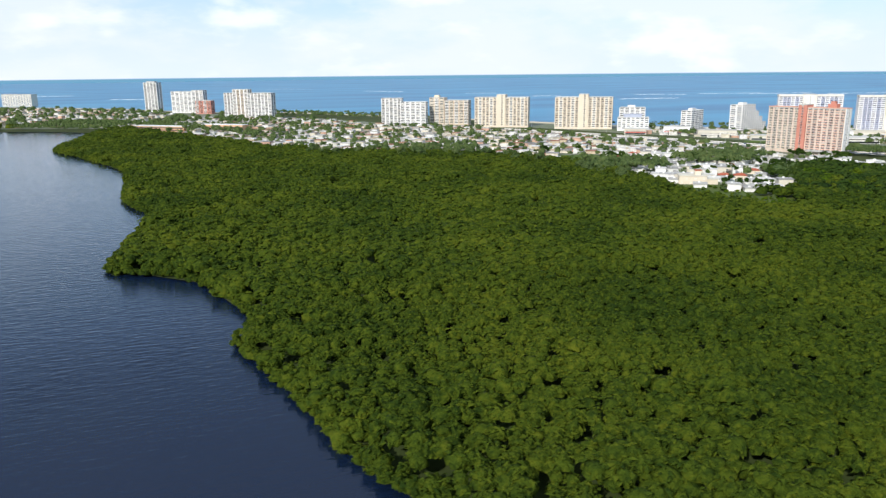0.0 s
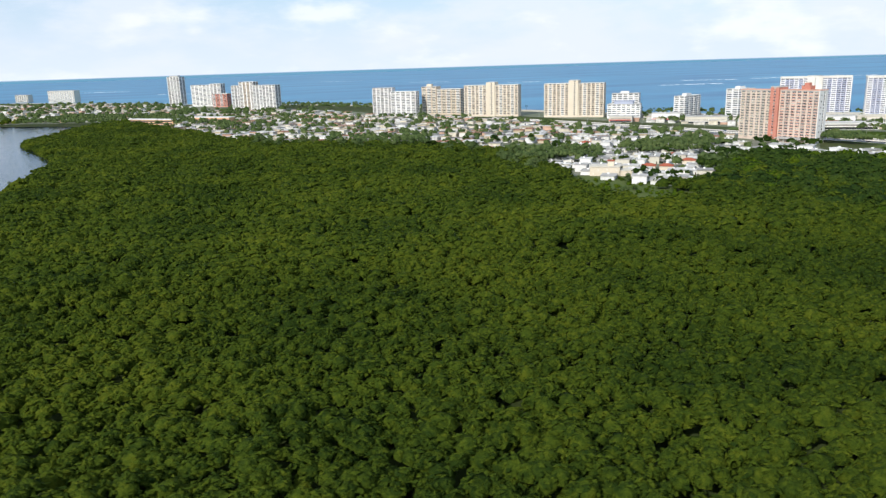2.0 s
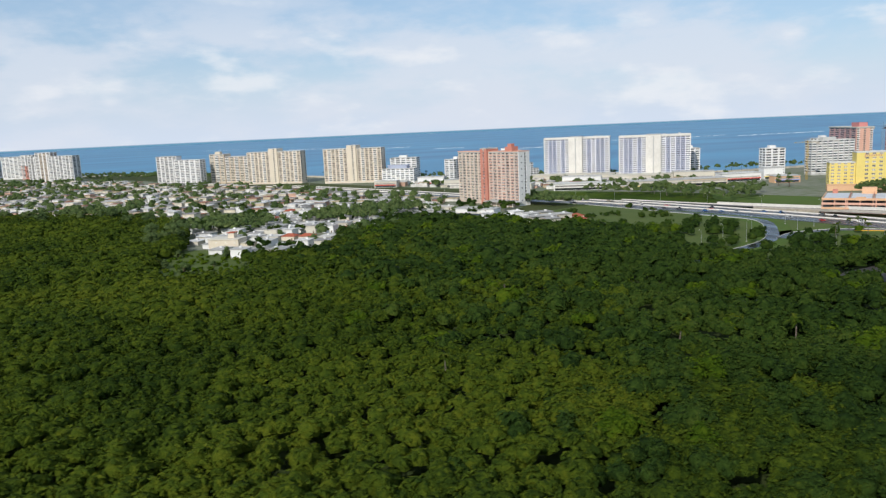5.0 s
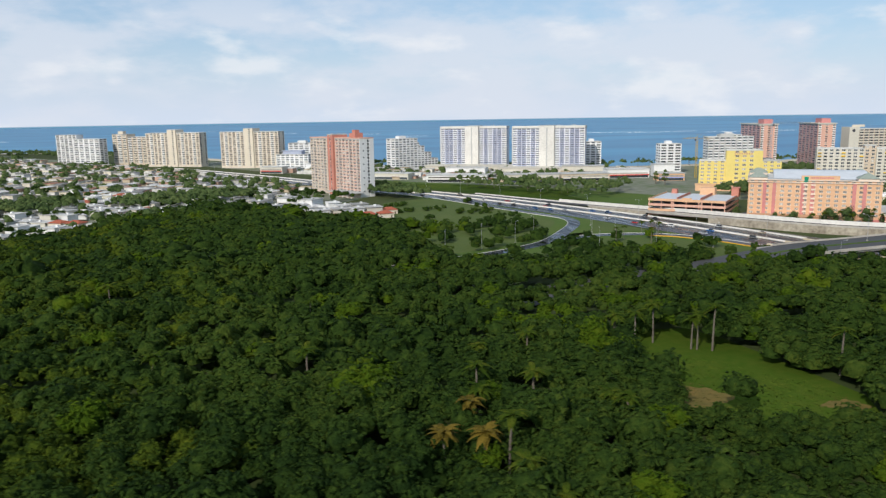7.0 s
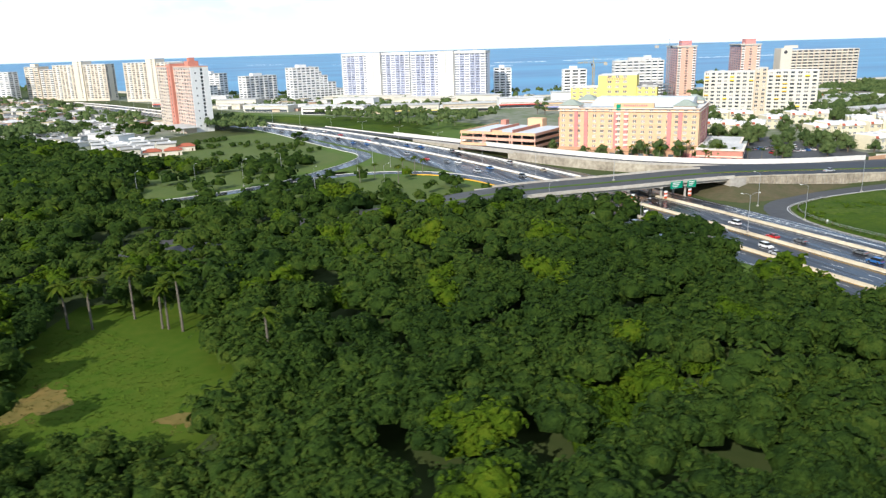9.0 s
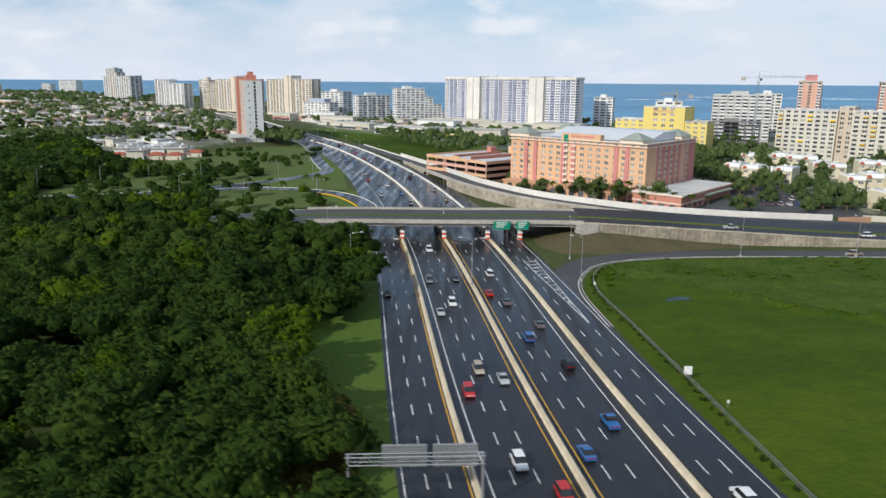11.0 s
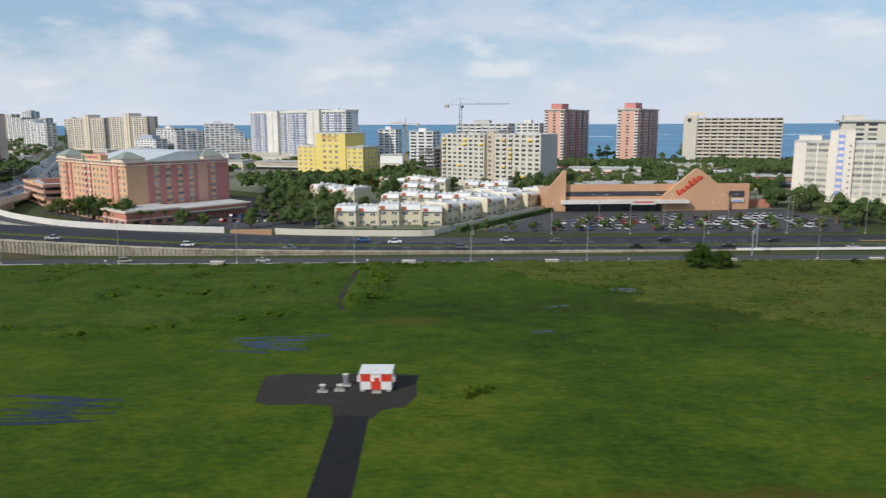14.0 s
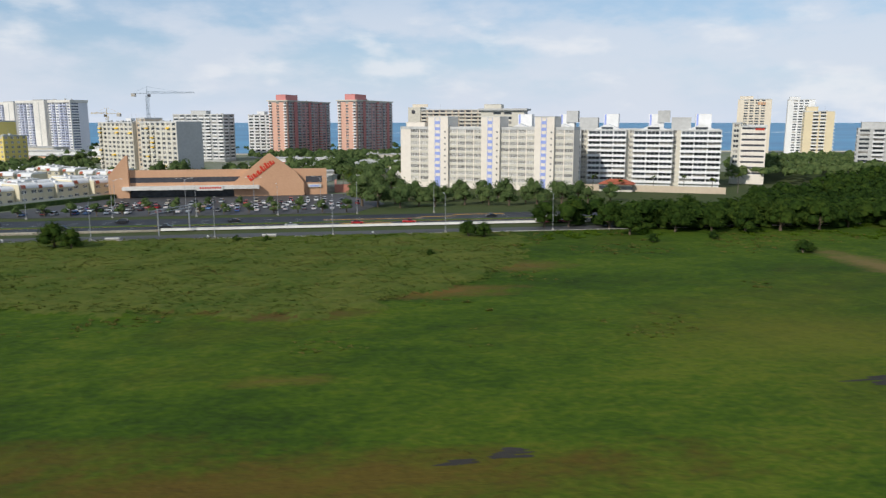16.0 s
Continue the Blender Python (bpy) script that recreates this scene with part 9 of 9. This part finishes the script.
grass_t = [tuft_form(7, 0.22, 0.55) for _ in range(6)]
tall_t = [tuft_form(18, 0.20, 1.0) for _ in range(6)]
q = scatter(FIELD, 2.5)
rough = np.clip((q[:, 1] - 190) / 60, 0, 1) + 0.9 * soft_noise(q, 26, 8.0) + 0.6 * soft_noise(q, 7, 9.0)
pad = inside(q, [(1118, 118), (1150, 118), (1150, 140), (1117, 140)]) | inside(q, [(1132, 50), (1144, 50), (1142, 122), (1133, 122)])
dry = (soft_noise(q, 34, 11.0) + 0.35 * soft_noise(q, 6, 13.0) > 0.12) & (q[:, 0] > 1180) & (q[:, 1] > 120)
for nm, sel, s0, s1, hh, gm_, lab in (("meadow_grass", (rough > 0.25) & (rough < 0.85) & ~pad & ~dry, 0.6, 1.1, 0.22, M_FIELD, "uneven tufts of meadow grass"), ("tall_weeds", (rough >= 0.85) & (q[:, 1] > 60) & ~pad & ~dry, 1.0, 1.9, 0.6, G_GRASS, "tall rough weeds by the road"),
                                      ("dry_weeds", dry & (rough > 0.1) & ~pad, 0.8, 1.6, 0.55, G_DRY, "dry brown weeds in the meadow")):
    s = rng.uniform(s0, s1, int(sel.sum()))
    canopy(nm, np.column_stack([q[sel], np.full(int(sel.sum()), 0.03)]), s, s * hh, tall_t if nm == "tall_weeds" else grass_t, gm_, lab, "grass")
# dark weeds grown up along the wire fence
q = np.concatenate([fence_line[:, :2] + rng.normal(0, 0.5, (len(fence_line), 2)) for _ in range(3)])
s = rng.uniform(0.4, 0.9, len(q))
canopy("fence_weeds", np.column_stack([q, np.full(len(q), 0.02)]), s, s * 0.8, tall_t, G_WOOD, "dark weeds grown up along the fence", "grass")
# the lie of the grass: tussocks, grown-over ridges and a stand of tall pale grass
M_ROUGH = mat("long_green_grass", (0.024, 0.058, 0.008), (0.078, 0.108, 0.018), 0.95, 0.7, 0.07, bump=0.30, bump_scale=1.4, spec=0.05)
M_TALLG = mat("tall_pale_grass", (0.040, 0.074, 0.011), (0.112, 0.122, 0.026), 0.95, 0.7, 0.06, bump=0.30, bump_scale=1.6, spec=0.05)
RIDGE_A = glide([(985, 200), (1000, 185), (1028, 175.5), (1042, 168), (1069, 165), (1089, 170), (1110, 181), (1123, 189)], 2.5)[:, :2]
RIDGE_B = glide([(1059, 188), (1064, 206), (1079, 201), (1093, 203), (1106, 213)], 2.5)[:, :2]
GULLY = glide([(1125.7, 246), (1125.9, 220), (1125.8, 197), (1128, 185)], 2.0)[:, :2]
MOUND = glide([(1131, 238), (1135, 222), (1134, 206), (1131, 193)], 2.0)[:, :2]
ROUGH_W = [(950, 224), (985, 200), (1000, 185), (1028, 175), (1042, 168), (1069, 165), (1089, 170), (1110, 181), (1126, 189), (1150, 205), (1180, 226), (1180, 250), (950, 250)]
TALL_E = [(1170, 232), (1215, 190), (1254, 157), (1289, 149), (1319, 144), (1336, 156), (1360, 173), (1379, 207), (1384, 250), (1170, 250)]
STEP_X, STEP_Y = 1.6, 1.25
gx, gy = np.arange(944, 1580, STEP_X), np.arange(56, 252, STEP_Y)
xx, yy = np.meshgrid(gx, gy)
lie = np.stack([xx.ravel(), yy.ravel()], 1) + rng.uniform(-0.4, 0.4, (xx.size, 2))


def close_to(pts, line, wide):
    """One on the line, falling off softly over the width."""
    d2 = np.min([(pts[:, 0] - p[0]) ** 2 + (pts[:, 1] - p[1]) ** 2 for p in line], axis=0)
    return np.exp(-d2 / (wide * wide))


wander = np.column_stack([soft_noise(lie, 9, 61.0), soft_noise(lie, 9, 63.0)]) * 9.0 + rng.normal(0, 1.6, lie.shape)
west, east = inside(lie + wander, ROUGH_W), inside(lie + wander, TALL_E)
small_lie, mid_lie = soft_noise(lie, 2.6, 65.0), soft_noise(lie * np.array((0.6, 1.0)), 7.0, 67.0)
rise = 0.05 + 0.10 * mid_lie + 0.07 * small_lie
rise += np.where(west, 0.30 + 0.40 * mid_lie + 0.30 * small_lie, 0) + np.where(east, 0.42 + 0.22 * mid_lie + 0.26 * small_lie, 0)
rise += 1.0 * close_to(lie, RIDGE_A, 2.6) * (0.8 + 0.8 * small_lie) + 1.1 * close_to(lie, RIDGE_B, 3.0) * (0.8 + 0.8 * small_lie) + 1.8 * close_to(lie, MOUND, 3.6) * (0.9 + 0.5 * small_lie)
rise -= 2.5 * close_to(lie, GULLY, 1.2)
bare = inside(lie, [(1112, 108), (1156, 108), (1156, 146), (1112, 146)]) | inside(lie, [(1130, 50), (1148, 50), (1146, 122), (1130, 122)]) | ~inside(lie, FIELD)
for px, py, wide in ((1087, 120, 13), (1067, 99, 11), (1116, 156, 11), (1124, 162, 5), (1041, 126, 6), (1029, 112, 6), (1176, 165, 5), (1203, 206, 8), (1183, 188, 5), (966, 196, 7), (1340, 78, 9), (1405, 95, 8)):
    bare |= (lie[:, 0] - px) ** 2 + ((lie[:, 1] - py) * 1.4) ** 2 < wide * wide
rise = np.where(bare, -0.06, np.maximum(rise, -0.04)) + 0.04
nx, ny = len(gx), len(gy)
corner = (np.arange(ny - 1)[:, None] * nx + np.arange(nx - 1)[None]).ravel()
tris = np.concatenate([np.stack([corner, corner + 1, corner + nx + 1], 1), np.stack([corner, corner + nx + 1, corner + nx], 1)])
shown = (~bare[tris]).any(1)
tris = tris[shown]
which = np.where(east[tris].sum(1) >= 2, 2, np.where(west[tris].sum(1) >= 2, 1, 0))
me = mass_mesh("meadow_tussocks", np.column_stack([lie, rise + 0.22 * small_lie * ~bare]), tris, np.ones(len(tris), bool), M_FIELD, M_ROUGH, M_TALLG, index=which)
tagged(link_mesh("meadow_tussocks", me), "uneven tussocks and ridges of long meadow grass", "grass", kind="stuff")
# leafy scrub on the ridges and the mound beside the wet gully
q = np.concatenate([ln + rng.normal(0, w, ln.shape) for ln, w in ((RIDGE_A, 1.0), (RIDGE_A, 1.6), (RIDGE_A[4:26], 1.2), (RIDGE_B, 1.2), (RIDGE_B, 1.8), (MOUND, 2.0), (MOUND, 2.6), (MOUND, 2.6), (MOUND, 1.5))])
tops = np.concatenate([np.full(len(RIDGE_A) * 2, 0.5), np.full(len(RIDGE_A[4:26]), 0.6), np.full(len(RIDGE_B) * 2, 0.8), np.full(len(MOUND) * 4, 1.5)])
keep = rng.uniform(size=len(q)) < 0.75
q, tops = q[keep], tops[keep]
r = rng.uniform(0.8, 2.0, len(q))
canopy("meadow_thicket", np.column_stack([q, tops]), r, r * 0.5, mid_form, G_THICK, "light green scrub on grassy ridges in the meadow", "thicket")
setting("wet_gully", sheet_bm(np.column_stack([GULLY, np.full(len(GULLY), 0.0)]), -0.8, 0.8, 0.045), M_GRAVEL, "dark wet gully between banks of grass", "ditch")
# blades that stand out of the tall grass, yellowing in drifts
q = scatter(TALL_E, 1.35)
ruff = soft_noise(q * np.array((0.6, 1.0)), 14, 41.0) + 0.7 * soft_noise(q, 4, 43.0)
for nm, sel, gm_, lab in (("rough_grass", ruff < 0.42, M_TALLG, "pale blades of tall grass towards the road"), ("dry_grass", ruff >= 0.42, G_DRY, "dry yellow brown grass in drifts")):
    s = rng.uniform(0.5, 1.1, int(sel.sum()))
    canopy(nm, np.column_stack([q[sel], np.full(len(s), 0.45)]), s, s * 0.5, grass_t, gm_, lab, "grass")
# undergrowth on the near side of the clearing, dry grass on its worn spots
q = scatter([(684, 148), (694, 131), (708, 122), (730, 121), (736, 60), (668, 60), (668, 118)], 3.4)
r = rng.uniform(1.5, 2.9, len(q))
q, r = q[~inside(q, CLEARING)], r[~inside(q, CLEARING)]
canopy("clearing_undergrowth", np.column_stack([q, r * 0.5]), r, r * 0.85, mid_form, G_WOOD, "low undergrowth on the clearing's near side", "bushes")
q = scatter(CLEARING, 1.6)
s = rng.uniform(0.5, 1.2, len(q))
worn = near_line(q, np.array([(699, 146), (699, 150), (700, 156), (728, 132), (731, 134)], float), 4.6)
canopy("clearing_grass", np.column_stack([q[~worn], np.full(int((~worn).sum()), 0.04)]), s[~worn], s[~worn] * 0.5, grass_t, M_CLEAR, "long grass in the clearing", "grass")
canopy("clearing_dry_grass", np.column_stack([q[worn], np.full(int(worn.sum()), 0.04)]), s[worn], s[worn] * 0.3, grass_t, G_DRY, "dry orange brown grass on worn ground", "grass")
q = scatter([(388, 560), (380, 470), (392, 425), (430, 418), (445, 470), (432, 500), (436, 545)], 6)
q = q[rng.uniform(size=len(q)) < 0.5]
r = rng.uniform(1.2, 2.8, len(q))
canopy("clearing_scrub", np.column_stack([q, r * 0.4]), r, r * 0.8, far_form, G_LIGHT, "scattered scrub behind the houses", "shrubs")
# brownish brush beside the expressway
q = scatter([(868, 80), (893, 80), (890, 118), (878, 130), (866, 118)], 4.0)
r = rng.uniform(2.0, 3.4, len(q))
canopy("dry_brush", np.column_stack([q, 1.0 + r * 0.5]), r, r, near_form, G_DRY, "brownish brush at the wood's edge", "brush")


# ---- the model's scale ----
for ob in list(scene.objects):
    if ob.parent is None and ob.type in {"MESH", "EMPTY", "CURVE"}:
        ob.matrix_basis = Matrix.Scale(K, 4) @ ob.matrix_basis
